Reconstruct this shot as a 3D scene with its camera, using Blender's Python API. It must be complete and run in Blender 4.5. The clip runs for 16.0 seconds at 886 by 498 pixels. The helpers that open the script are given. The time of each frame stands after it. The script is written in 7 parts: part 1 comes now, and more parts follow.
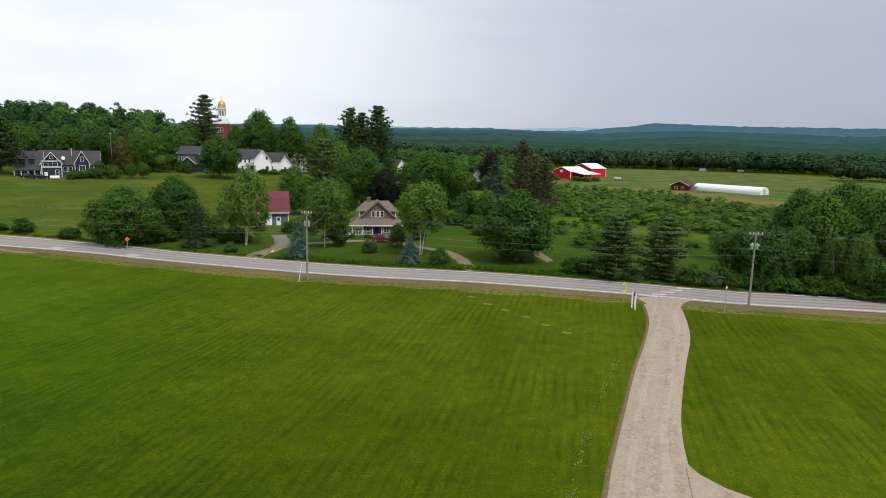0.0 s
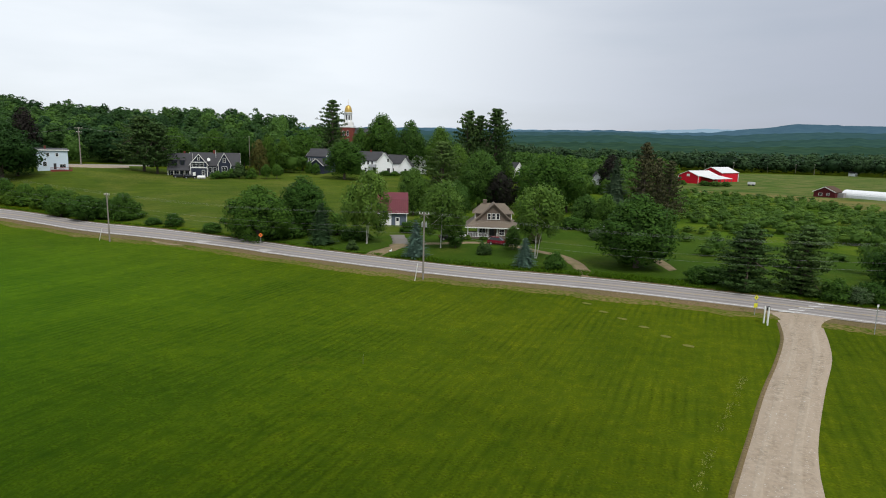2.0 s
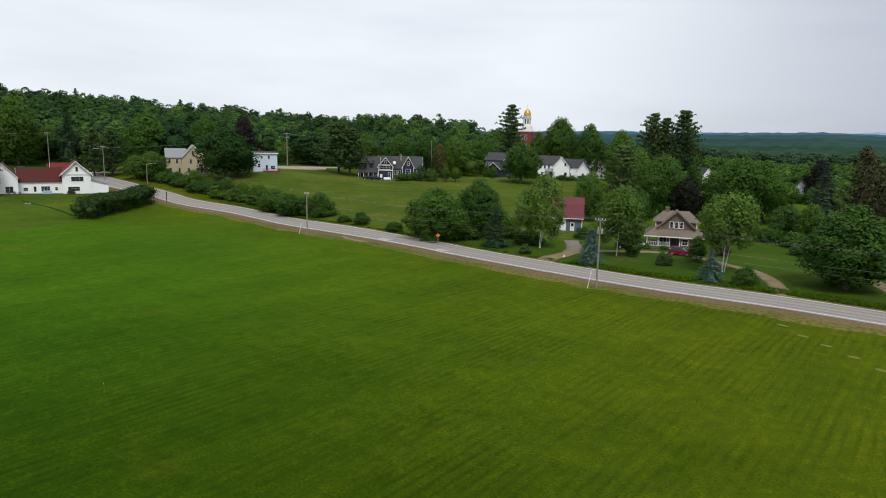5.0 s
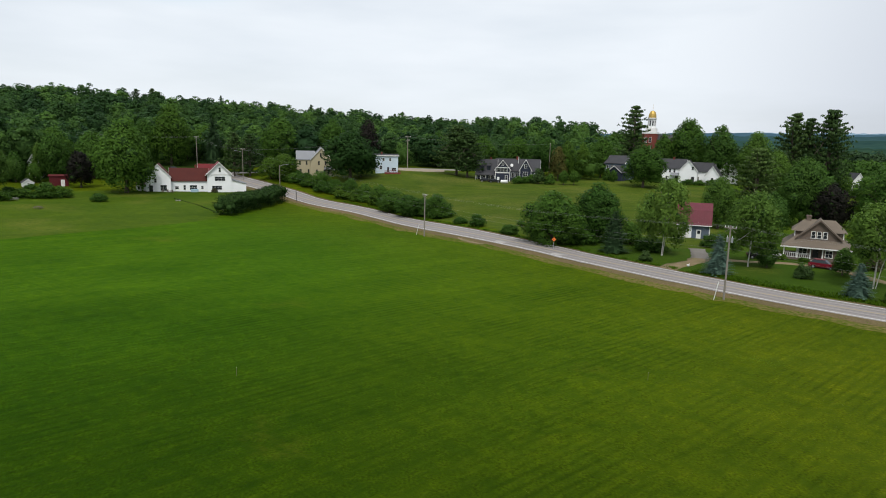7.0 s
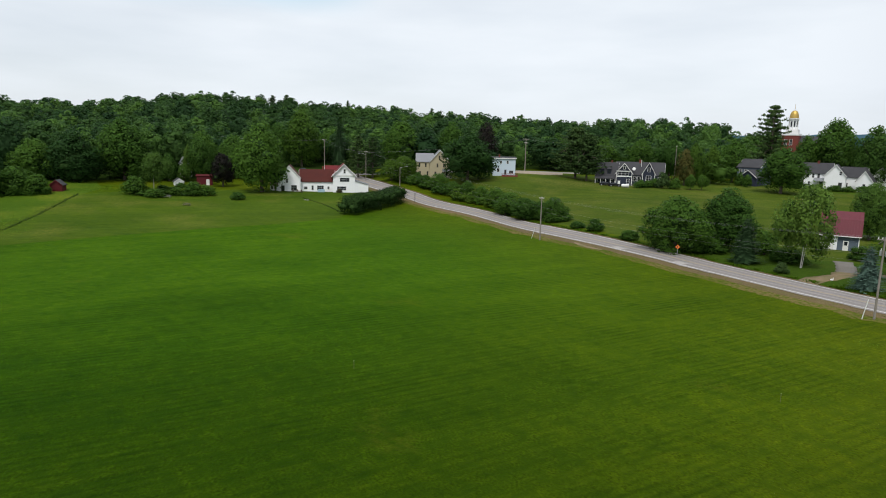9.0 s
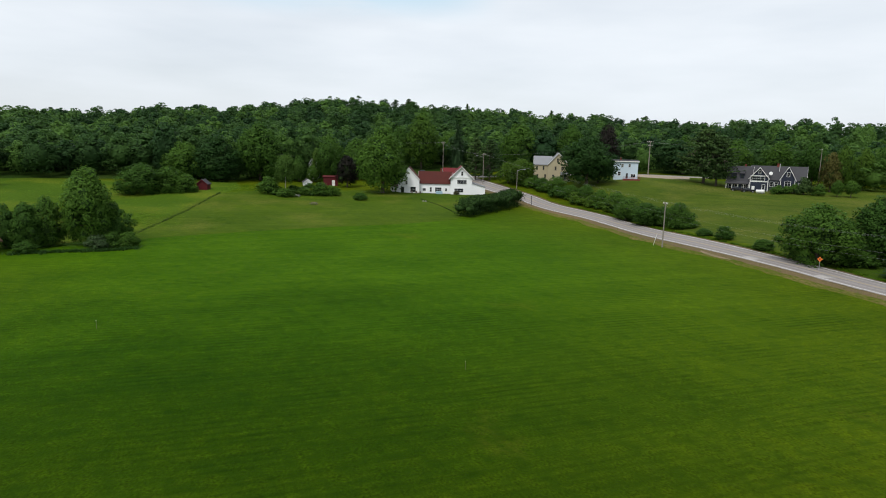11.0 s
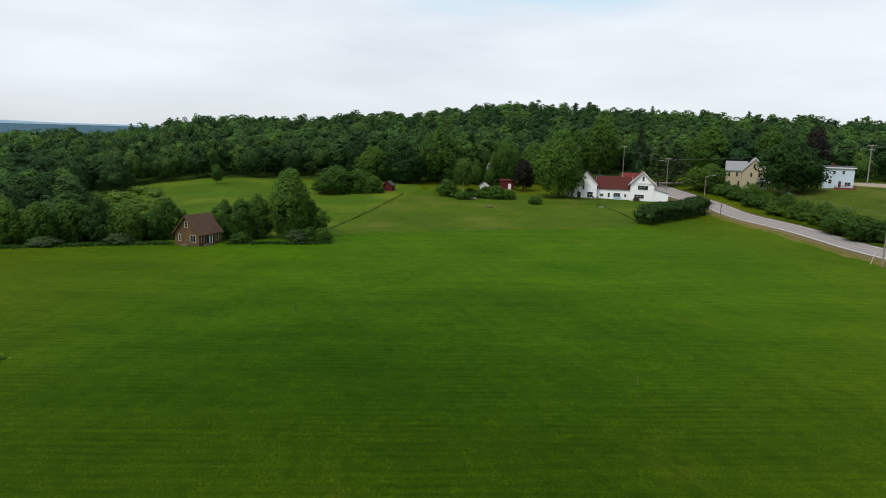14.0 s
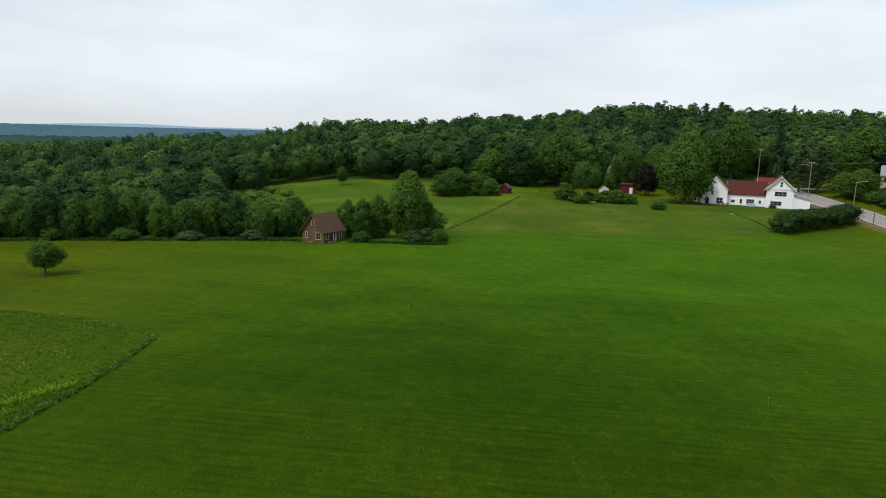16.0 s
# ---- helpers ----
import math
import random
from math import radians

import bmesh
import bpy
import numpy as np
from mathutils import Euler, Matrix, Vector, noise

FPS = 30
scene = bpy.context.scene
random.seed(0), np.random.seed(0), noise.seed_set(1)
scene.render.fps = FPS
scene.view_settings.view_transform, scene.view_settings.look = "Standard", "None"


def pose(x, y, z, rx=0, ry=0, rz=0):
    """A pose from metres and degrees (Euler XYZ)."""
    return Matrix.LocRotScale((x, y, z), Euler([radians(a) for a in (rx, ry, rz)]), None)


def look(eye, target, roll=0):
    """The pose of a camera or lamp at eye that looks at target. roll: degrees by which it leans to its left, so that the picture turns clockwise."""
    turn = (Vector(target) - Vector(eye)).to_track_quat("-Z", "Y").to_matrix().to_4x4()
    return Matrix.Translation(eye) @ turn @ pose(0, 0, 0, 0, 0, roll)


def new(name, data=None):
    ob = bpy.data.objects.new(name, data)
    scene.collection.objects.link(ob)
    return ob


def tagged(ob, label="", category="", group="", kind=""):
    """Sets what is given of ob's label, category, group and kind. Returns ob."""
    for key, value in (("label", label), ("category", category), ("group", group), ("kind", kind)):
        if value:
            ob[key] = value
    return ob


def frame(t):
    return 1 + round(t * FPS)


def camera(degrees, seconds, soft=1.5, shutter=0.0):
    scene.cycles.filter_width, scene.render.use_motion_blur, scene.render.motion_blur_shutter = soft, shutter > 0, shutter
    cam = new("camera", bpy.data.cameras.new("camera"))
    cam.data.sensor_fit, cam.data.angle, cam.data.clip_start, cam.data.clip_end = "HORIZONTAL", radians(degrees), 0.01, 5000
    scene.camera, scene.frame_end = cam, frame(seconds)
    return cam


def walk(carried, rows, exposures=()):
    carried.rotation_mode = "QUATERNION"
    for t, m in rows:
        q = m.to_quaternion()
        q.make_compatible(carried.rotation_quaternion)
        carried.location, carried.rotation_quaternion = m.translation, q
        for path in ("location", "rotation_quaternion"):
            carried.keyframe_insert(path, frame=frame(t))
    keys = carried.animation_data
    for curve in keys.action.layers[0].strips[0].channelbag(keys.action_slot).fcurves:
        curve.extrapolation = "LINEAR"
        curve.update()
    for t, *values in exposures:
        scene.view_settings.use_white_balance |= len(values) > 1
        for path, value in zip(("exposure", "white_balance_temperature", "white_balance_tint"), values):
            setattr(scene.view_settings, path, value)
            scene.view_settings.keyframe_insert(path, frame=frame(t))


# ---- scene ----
# The camera hovers at one spot, 20 m above the mown field, and turns steadily to its left.
EYE, TILT, LEAN, RATE = 20.0, -9.46, 1.3, 5.362
cam = camera(71.1, 16.0, soft=1.0)
walk(cam, [(t, pose(0, 0, EYE, 90 + TILT, 0, 0.04 + RATE * t) @ pose(0, 0, 0, 0, 0, LEAN)) for t in range(0, 17)], exposures=[(0.0, 0.04), (0.5, -0.03), (6.5, -0.10), (16.0, -0.09)])

# ---- light: a bright, thinly clouded sky with a veiled sun behind the hovering spot ----
SUN_BEARING, SUN_HEIGHT = 218.0, 54.0
world = bpy.data.worlds.new("sky")
scene.world = world
world.use_nodes = True
nt = world.node_tree
nt.nodes.clear()
sky = nt.nodes.new("ShaderNodeTexSky")
sky.sky_type, sky.sun_disc = "NISHITA", False
sky.sun_elevation, sky.sun_rotation = radians(SUN_HEIGHT), radians(-SUN_BEARING)
sky.air_density, sky.dust_density = 1.0, 2.0
coord = nt.nodes.new("ShaderNodeTexCoord")
stretch = nt.nodes.new("ShaderNodeMapping")
stretch.inputs["Scale"].default_value = (1.0, 1.0, 5.0)
clouds = nt.nodes.new("ShaderNodeTexNoise")
clouds.inputs["Scale"].default_value, clouds.inputs["Detail"].default_value = 1.6, 5.0
clouds.inputs["Roughness"].default_value = 0.5
cover = nt.nodes.new("ShaderNodeValToRGB")
cover.color_ramp.elements[0].position, cover.color_ramp.elements[0].color = 0.28, (0.62, 0.62, 0.62, 1)
cover.color_ramp.elements[1].position, cover.color_ramp.elements[1].color = 0.62, (0.97, 0.97, 0.97, 1)
dim = nt.nodes.new("ShaderNodeMix")
dim.data_type, dim.blend_type = "RGBA", "MULTIPLY"
dim.inputs["Factor"].default_value, dim.inputs["B"].default_value = 1.0, (0.1, 0.1, 0.1, 1)
veil = nt.nodes.new("ShaderNodeMix")
veil.data_type = "RGBA"
# the cloud is thicker and greyer over the valley than over the hill
side = nt.nodes.new("ShaderNodeVectorMath")
side.operation = "DOT_PRODUCT"
side.inputs[1].default_value = (math.sin(radians(38)), math.cos(radians(38)), -0.15)
bank = nt.nodes.new("ShaderNodeMapRange")
bank.interpolation_type = "SMOOTHSTEP"
bank.inputs["From Min"].default_value, bank.inputs["From Max"].default_value = 0.48, 1.06
grey = nt.nodes.new("ShaderNodeMix")
grey.data_type = "RGBA"
grey.inputs["A"].default_value, grey.inputs["B"].default_value = (0.955, 1.015, 1.080, 1), (0.425, 0.468, 0.570, 1)
nt.links.new(coord.outputs["Generated"], side.inputs[0])
nt.links.new(side.outputs["Value"], bank.inputs["Value"])
nt.links.new(bank.outputs["Result"], grey.inputs["Factor"])
nt.links.new(grey.outputs["Result"], veil.inputs["B"])
# a thin pale blue opening in the cloud above the woods
rift = nt.nodes.new("ShaderNodeVectorMath")
rift.operation = "DOT_PRODUCT"
rift.inputs[1].default_value = (-math.sin(radians(68)) * math.cos(radians(15)), math.cos(radians(68)) * math.cos(radians(15)), math.sin(radians(15)))
near_rift = nt.nodes.new("ShaderNodeMapRange")
near_rift.interpolation_type = "SMOOTHSTEP"
near_rift.inputs["From Min"].default_value, near_rift.inputs["From Max"].default_value = 0.968, 0.994
height = nt.nodes.new("ShaderNodeSeparateXYZ")
above = nt.nodes.new("ShaderNodeMapRange")
above.interpolation_type = "SMOOTHSTEP"
above.inputs["From Min"].default_value, above.inputs["From Max"].default_value = 0.175, 0.225
opening = nt.nodes.new("ShaderNodeMath")
opening.operation = "MULTIPLY"
torn = nt.nodes.new("ShaderNodeMath")
torn.operation = "MULTIPLY"
wisps = nt.nodes.new("ShaderNodeTexNoise")
wisps.inputs["Scale"].default_value, wisps.inputs["Detail"].default_value = 5.0, 4.0
shreds = nt.nodes.new("ShaderNodeMapRange")
shreds.inputs["From Min"].default_value, shreds.inputs["From Max"].default_value, shreds.inputs["To Max"].default_value = 0.25, 0.5, 0.9
blue = nt.nodes.new("ShaderNodeMix")
blue.data_type = "RGBA"
blue.inputs["B"].default_value = (0.64, 0.85, 1.0, 1)
nt.links.new(coord.outputs["Generated"], rift.inputs[0])
nt.links.new(rift.outputs["Value"], near_rift.inputs["Value"])
nt.links.new(coord.outputs["Generated"], height.inputs[0])
nt.links.new(height.outputs["Z"], above.inputs["Value"])
nt.links.new(near_rift.outputs["Result"], opening.inputs[0])
nt.links.new(above.outputs["Result"], opening.inputs[1])
nt.links.new(stretch.outputs["Vector"], wisps.inputs["Vector"])
nt.links.new(wisps.outputs["Fac"], shreds.inputs["Value"])
nt.links.new(opening.outputs[0], torn.inputs[0])
nt.links.new(shreds.outputs["Result"], torn.inputs[1])
nt.links.new(torn.outputs[0], blue.inputs["Factor"])
nt.links.new(veil.outputs["Result"], blue.inputs["A"])
back, out = nt.nodes.new("ShaderNodeBackground"), nt.nodes.new("ShaderNodeOutputWorld")
for a, b in (
    (coord.outputs["Generated"], stretch.inputs["Vector"]),
    (stretch.outputs["Vector"], clouds.inputs["Vector"]),
    (clouds.outputs["Fac"], cover.inputs["Fac"]),
    (sky.outputs["Color"], dim.inputs["A"]),
    (cover.outputs["Color"], veil.inputs["Factor"]),
    (dim.outputs["Result"], veil.inputs["A"]),
    (blue.outputs["Result"], back.inputs["Color"]),
    (back.outputs["Background"], out.inputs["Surface"]),
):
    nt.links.new(a, b)
back.inputs["Strength"].default_value = 1.0
sun = new("sun", bpy.data.lights.new("sun", "SUN"))
sun.data.energy, sun.data.angle, sun.data.color = 2.4, radians(18), (1.0, 0.965, 0.91)
sun.matrix_world = look((0, 0, 300), (math.sin(radians(SUN_BEARING)) * 300 / math.tan(radians(SUN_HEIGHT)), -math.cos(radians(SUN_BEARING)) * 300 / math.tan(radians(SUN_HEIGHT)), 0))


# ---- materials ----
def shader(name):
    m = bpy.data.materials.new(name)
    m.use_nodes = True
    return m, m.node_tree, m.node_tree.nodes["Principled BSDF"]


def node(tree, kind, **values):
    n = tree.nodes.new(kind)
    for k, v in values.items():
        n.inputs[k].default_value = v
    return n


def place_coord(tree, own=False):
    if own:
        return tree.nodes.new("ShaderNodeTexCoord").outputs["Object"]
    return tree.nodes.new("ShaderNodeNewGeometry").outputs["Position"]


def mixed(tree, factor, a, b, blend="MIX"):
    """A colour mix; factor, a and b are sockets or values."""
    n = tree.nodes.new("ShaderNodeMix")
    n.data_type, n.blend_type = "RGBA", blend
    for key, v in (("Factor", factor), ("A", a), ("B", b)):
        if isinstance(v, bpy.types.NodeSocket):
            tree.links.new(v, n.inputs[key])
        else:
            n.inputs[key].default_value = (*v, 1) if isinstance(v, tuple) else v
    return n.outputs["Result"]


def noise_fac(tree, where, scale, lo=0.35, hi=0.65, detail=4.0, squeeze=None):
    if squeeze:
        for turned in ({"Rotation": (0, 0, radians(squeeze[1]))}, {"Scale": squeeze[0]}):
            mp = node(tree, "ShaderNodeMapping", **turned)
            tree.links.new(where, mp.inputs["Vector"])
            where = mp.outputs["Vector"]
    n = node(tree, "ShaderNodeTexNoise", Scale=scale, Detail=detail)
    tree.links.new(where, n.inputs["Vector"])
    r = node(tree, "ShaderNodeMapRange", **{"From Min": lo, "From Max": hi})
    tree.links.new(n.outputs["Fac"], r.inputs["Value"])
    return r.outputs["Result"]


def bumped(tree, bsdf, height, distance, strength=0.6):
    b = node(tree, "ShaderNodeBump", Strength=strength, Distance=distance)
    tree.links.new(height, b.inputs["Height"])
    tree.links.new(b.outputs["Normal"], bsdf.inputs["Normal"])


def surface(name, main, worn, fine=6.0, coarse=0.25, rough=0.8, metal=0.0, relief=0.01, amount=0.6):
    """A weathered surface: fine grain and coarse stains between two colours."""
    m, tree, bsdf = shader(name)
    where = place_coord(tree)
    grain, stain = noise_fac(tree, where, fine, 0.3, 0.7), noise_fac(tree, where, coarse, 0.4, 0.7)
    c = mixed(tree, grain, main, tuple(0.82 * v for v in main))
    n = node(tree, "ShaderNodeMath")
    n.operation = "MULTIPLY"
    n.inputs[1].default_value = amount
    tree.links.new(stain, n.inputs[0])
    c = mixed(tree, n.outputs[0], c, worn)
    tree.links.new(c, bsdf.inputs["Base Color"])
    bsdf.inputs["Roughness"].default_value, bsdf.inputs["Metallic"].default_value = rough, metal
    bsdf.inputs["Specular IOR Level"].default_value = 0.5 if rough < 0.7 else 0.12 if rough < 1 else 0.02
    bumped(tree, bsdf, grain, relief)
    return m


def boarded(name, main, worn, step, axis="z", rough=0.7, depth=0.02):
    """Siding, shingle courses or metal ribs: a weathered surface with regular lines at their real spacing."""
    m, tree, bsdf = shader(name)
    own = place_coord(tree, own=True)
    split = tree.nodes.new("ShaderNodeSeparateXYZ")
    tree.links.new(own, split.inputs[0])
    saw = tree.nodes.new("ShaderNodeMath")
    saw.operation = "PINGPONG" if axis != "z" else "FRACT"
    scale = tree.nodes.new("ShaderNodeMath")
    scale.operation = "DIVIDE"
    scale.inputs[1].default_value = step
    tree.links.new(split.outputs[axis.upper()], scale.inputs[0])
    tree.links.new(scale.outputs[0], saw.inputs[0])
    saw.inputs[1].default_value = 0.5
    stain = noise_fac(tree, place_coord(tree), 0.5, 0.35, 0.75)
    grain = noise_fac(tree, own, 9.0, 0.3, 0.7, squeeze=((1, 1, 4), 0))
    c = mixed(tree, grain, main, tuple(0.86 * v for v in main))
    c = mixed(tree, stain, c, worn)
    tree.links.new(c, bsdf.inputs["Base Color"])
    bsdf.inputs["Roughness"].default_value = rough
    bsdf.inputs["Specular IOR Level"].default_value = 0.15
    bumped(tree, bsdf, saw.outputs[0], depth)
    return m


def leaves(name, dark, light, warm, soft=0.25, low=(0.66, 0.74, 0.66), own=False):
    """Foliage: each leaf clump has its own tone, each tree its own cast."""
    dark, light = ((0.94 * q[0], 1.06 * q[1], q[2]) for q in (dark, light))
    m, tree, bsdf = shader(name)
    geo, info = tree.nodes.new("ShaderNodeNewGeometry"), tree.nodes.new("ShaderNodeObjectInfo")
    tone = node(tree, "ShaderNodeAttribute")
    tone.attribute_name = "tone"
    add = tree.nodes.new("ShaderNodeMath")
    add.operation = "ADD"
    if not own:
        tree.links.new(info.outputs["Random"], add.inputs[0])
    else:
        add.inputs[0].default_value = 0.0
    tree.links.new(tone.outputs["Fac"], add.inputs[1])
    wrap = tree.nodes.new("ShaderNodeMath")
    wrap.operation = "FRACT"
    tree.links.new(add.outputs[0], wrap.inputs[0])
    c = mixed(tree, geo.outputs["Random Per Island"], dark, light)
    cast = mixed(tree, wrap.outputs[0], low, warm)
    c = mixed(tree, 1.0, c, cast, "MULTIPLY")
    patch = noise_fac(tree, place_coord(tree), 0.35, 0.35, 0.7)
    c = mixed(tree, patch, c, mixed(tree, 1.0, c, (0.72, 0.78, 0.75), "MULTIPLY"))
    tree.links.new(c, bsdf.inputs["Base Color"])
    bsdf.inputs["Roughness"].default_value = 0.62
    bsdf.inputs["Specular IOR Level"].default_value = 0.10
    glow = tree.nodes.new("ShaderNodeBsdfTranslucent")
    tree.links.new(c, glow.inputs["Color"])
    join = tree.nodes.new("ShaderNodeMixShader")
    join.inputs[0].default_value = soft
    tree.links.new(bsdf.outputs[0], join.inputs[1])
    tree.links.new(glow.outputs[0], join.inputs[2])
    tree.links.new(join.outputs[0], tree.nodes["Material Output"].inputs["Surface"])
    return m


def grass(name, main, dark, dry, stripe=0.0, turn=0.0, dryness=(0.6, 0.8), fleck=0.0, mid_turn=None):
    """Turf: blades, tufts, broad patches, and the lines that the mower left."""
    m, tree, bsdf = shader(name)
    where = place_coord(tree)
    blade = noise_fac(tree, where, 5.0, 0.3, 0.7, 6.0)
    tuft = noise_fac(tree, where, 0.9, 0.35, 0.68, 5.0)
    broad = noise_fac(tree, where, 0.045, 0.35, 0.65, 3.0)
    dryish = noise_fac(tree, where, 0.07, dryness[0], dryness[1], 6.0)
    c = mixed(tree, blade, tuple(1.15 * v for v in main), tuple(0.5 * v for v in main))
    c = mixed(tree, tuft, c, dark)
    c = mixed(tree, broad, c, mixed(tree, 1.0, c, (0.72, 0.8, 0.75), "MULTIPLY"))
    if stripe:
        lines = noise_fac(tree, where, 0.62, 0.34, 0.66, 3.0, squeeze=((0.04, 1.9, 1), -turn))
        cross = noise_fac(tree, where, 0.16, 0.35, 0.65, 2.0, squeeze=((0.08, 1.9, 1), -turn))
        if mid_turn:
            # two mowings, the middle along another line; lens falloff and steep-view shade put into its colour
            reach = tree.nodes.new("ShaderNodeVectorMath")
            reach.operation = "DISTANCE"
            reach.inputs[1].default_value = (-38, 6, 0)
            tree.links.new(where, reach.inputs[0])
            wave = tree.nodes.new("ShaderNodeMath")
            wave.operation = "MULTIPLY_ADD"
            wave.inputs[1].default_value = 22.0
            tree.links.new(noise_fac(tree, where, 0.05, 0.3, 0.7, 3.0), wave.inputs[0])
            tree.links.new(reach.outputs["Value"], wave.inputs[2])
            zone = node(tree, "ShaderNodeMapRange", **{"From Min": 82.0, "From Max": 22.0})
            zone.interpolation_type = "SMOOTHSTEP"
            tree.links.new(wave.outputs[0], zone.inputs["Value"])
            lines = mixed(tree, zone.outputs["Result"], lines, noise_fac(tree, where, 0.62, 0.34, 0.66, 3.0, squeeze=((0.04, 1.9, 1), -mid_turn)))
            cross = mixed(tree, zone.outputs["Result"], cross, noise_fac(tree, where, 0.16, 0.35, 0.65, 2.0, squeeze=((0.08, 1.9, 1), -mid_turn)))
            # darker multiplier imitates lens falloff and grass seen from steeply above
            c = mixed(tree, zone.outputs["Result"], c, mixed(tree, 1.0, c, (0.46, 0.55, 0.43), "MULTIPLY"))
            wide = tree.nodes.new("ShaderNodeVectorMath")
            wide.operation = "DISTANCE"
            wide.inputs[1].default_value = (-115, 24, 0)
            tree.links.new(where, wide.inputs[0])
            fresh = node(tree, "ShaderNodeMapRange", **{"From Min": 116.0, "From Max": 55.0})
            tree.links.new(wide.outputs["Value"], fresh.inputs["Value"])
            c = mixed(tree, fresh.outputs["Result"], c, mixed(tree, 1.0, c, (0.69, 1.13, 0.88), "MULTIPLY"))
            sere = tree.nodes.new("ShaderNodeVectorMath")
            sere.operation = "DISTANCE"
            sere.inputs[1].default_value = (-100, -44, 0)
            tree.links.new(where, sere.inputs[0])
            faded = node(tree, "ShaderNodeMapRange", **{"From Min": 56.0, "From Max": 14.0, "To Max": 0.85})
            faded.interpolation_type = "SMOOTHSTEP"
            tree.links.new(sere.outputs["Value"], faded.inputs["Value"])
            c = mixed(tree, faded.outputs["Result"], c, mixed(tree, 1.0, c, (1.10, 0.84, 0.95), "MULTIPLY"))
        c = mixed(tree, lines, c, mixed(tree, 1.0, c, (1 - stripe, 1 - 0.8 * stripe, 1 - stripe), "MULTIPLY"))
        c = mixed(tree, cross, c, mixed(tree, 1.0, c, (1 + stripe, 1 + 0.5 * stripe, 1.0), "MULTIPLY"))
        if mid_turn:
            # the mower's rows, 0.9 m apart, worn away here and there
            row_turn = node(tree, "ShaderNodeMapping", Rotation=(0, 0, radians(-77)))
            tree.links.new(where, row_turn.inputs["Vector"])
            split = tree.nodes.new("ShaderNodeSeparateXYZ")
            tree.links.new(row_turn.outputs["Vector"], split.inputs[0])
            sway = tree.nodes.new("ShaderNodeMath")
            sway.operation = "MULTIPLY_ADD"
            sway.inputs[1].default_value = 2 * math.pi / 0.9
            tree.links.new(split.outputs["Y"], sway.inputs[0])
            bend = tree.nodes.new("ShaderNodeMath")
            bend.operation = "MULTIPLY"
            bend.inputs[1].default_value = 3.5
            tree.links.new(noise_fac(tree, where, 0.12, 0.2, 0.8, 4.0), bend.inputs[0])
            tree.links.new(bend.outputs[0], sway.inputs[2])
            wave_row = tree.nodes.new("ShaderNodeMath")
            wave_row.operation = "SINE"
            tree.links.new(sway.outputs[0], wave_row.inputs[0])
            crest = node(tree, "ShaderNodeMapRange", **{"From Min": -0.2, "From Max": 1.0})
            tree.links.new(wave_row.outputs[0], crest.inputs["Value"])
            worn = tree.nodes.new("ShaderNodeMath")
            worn.operation = "MULTIPLY"
            tree.links.new(crest.outputs["Result"], worn.inputs[0])
            tree.links.new(noise_fac(tree, where, 0.11, 0.40, 0.66, 5.0), worn.inputs[1])
            c = mixed(tree, worn.outputs[0], c, mixed(tree, 1.0, c, (0.72, 0.77, 0.78), "MULTIPLY"))
        # patches a few paces wide where the sward is thicker or yellower
        c = mixed(tree, noise_fac(tree, where, 0.30, 0.42, 0.66, 6.0), c, mixed(tree, 1.0, c, (1.16, 1.10, 0.95), "MULTIPLY"))
        c = mixed(tree, noise_fac(tree, where, 0.62, 0.50, 0.70, 6.0), c, mixed(tree, 1.0, c, (0.80, 0.86, 0.85), "MULTIPLY"))
        # cut ends left lying along the mown lines
        cut = noise_fac(tree, where, 1.9, 0.54, 0.72, 5.0, squeeze=((0.3, 1.2, 1), -(mid_turn or turn)))
        c = mixed(tree, cut, c, mixed(tree, 1.0, c, (1.28, 1.16, 1.5), "MULTIPLY"))
    thin = tree.nodes.new("ShaderNodeMath")
    thin.operation = "MULTIPLY"
    tree.links.new(dryish, thin.inputs[0])
    tree.links.new(noise_fac(tree, where, 1.7, 0.35, 0.6, 4.0), thin.inputs[1])
    c = mixed(tree, thin.outputs[0], c, dry)
    if fleck:
        c = mixed(tree, noise_fac(tree, where, 2.2, 0.62, 0.66, 3.0), c, (0.42, 0.36, 0.02))
    tree.links.new(c, bsdf.inputs["Base Color"])
    bsdf.inputs["Roughness"].default_value = 0.9
    bsdf.inputs["Specular IOR Level"].default_value = 0.02
    bumped(tree, bsdf, blade, 0.10, 0.45)
    return m


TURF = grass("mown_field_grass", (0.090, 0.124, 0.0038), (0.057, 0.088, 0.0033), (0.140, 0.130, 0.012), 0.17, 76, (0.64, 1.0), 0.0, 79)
LAWN = grass("pale_lawn_grass", (0.074, 0.124, 0.010), (0.052, 0.094, 0.008), (0.110, 0.122, 0.020), 0.16, 70, (0.5, 0.75))
UPPER = grass("upper_lawn_grass", (0.078, 0.118, 0.015), (0.056, 0.090, 0.011), (0.122, 0.128, 0.028), 0.22, 30, (0.48, 0.75))
YARD = grass("yard_grass", (0.055, 0.101, 0.009), (0.037, 0.072, 0.0075), (0.088, 0.108, 0.016), 0.0, 0, (0.52, 0.75))
MEADOW = grass("rough_meadow_grass", (0.078, 0.138, 0.010), (0.052, 0.100, 0.008), (0.125, 0.150, 0.014), 0.0, 0, (0.45, 0.7), 0.0)
WILD = grass("wild_flower_meadow", (0.052, 0.100, 0.0031), (0.036, 0.074, 0.0027), (0.080, 0.110, 0.006), 0.0, 0, (0.45, 0.7), 0.0)
VALLEY = grass("valley_hay_field", (0.076, 0.130, 0.024), (0.060, 0.108, 0.022), (0.150, 0.142, 0.052), 0.25, -15, (0.4, 0.62))
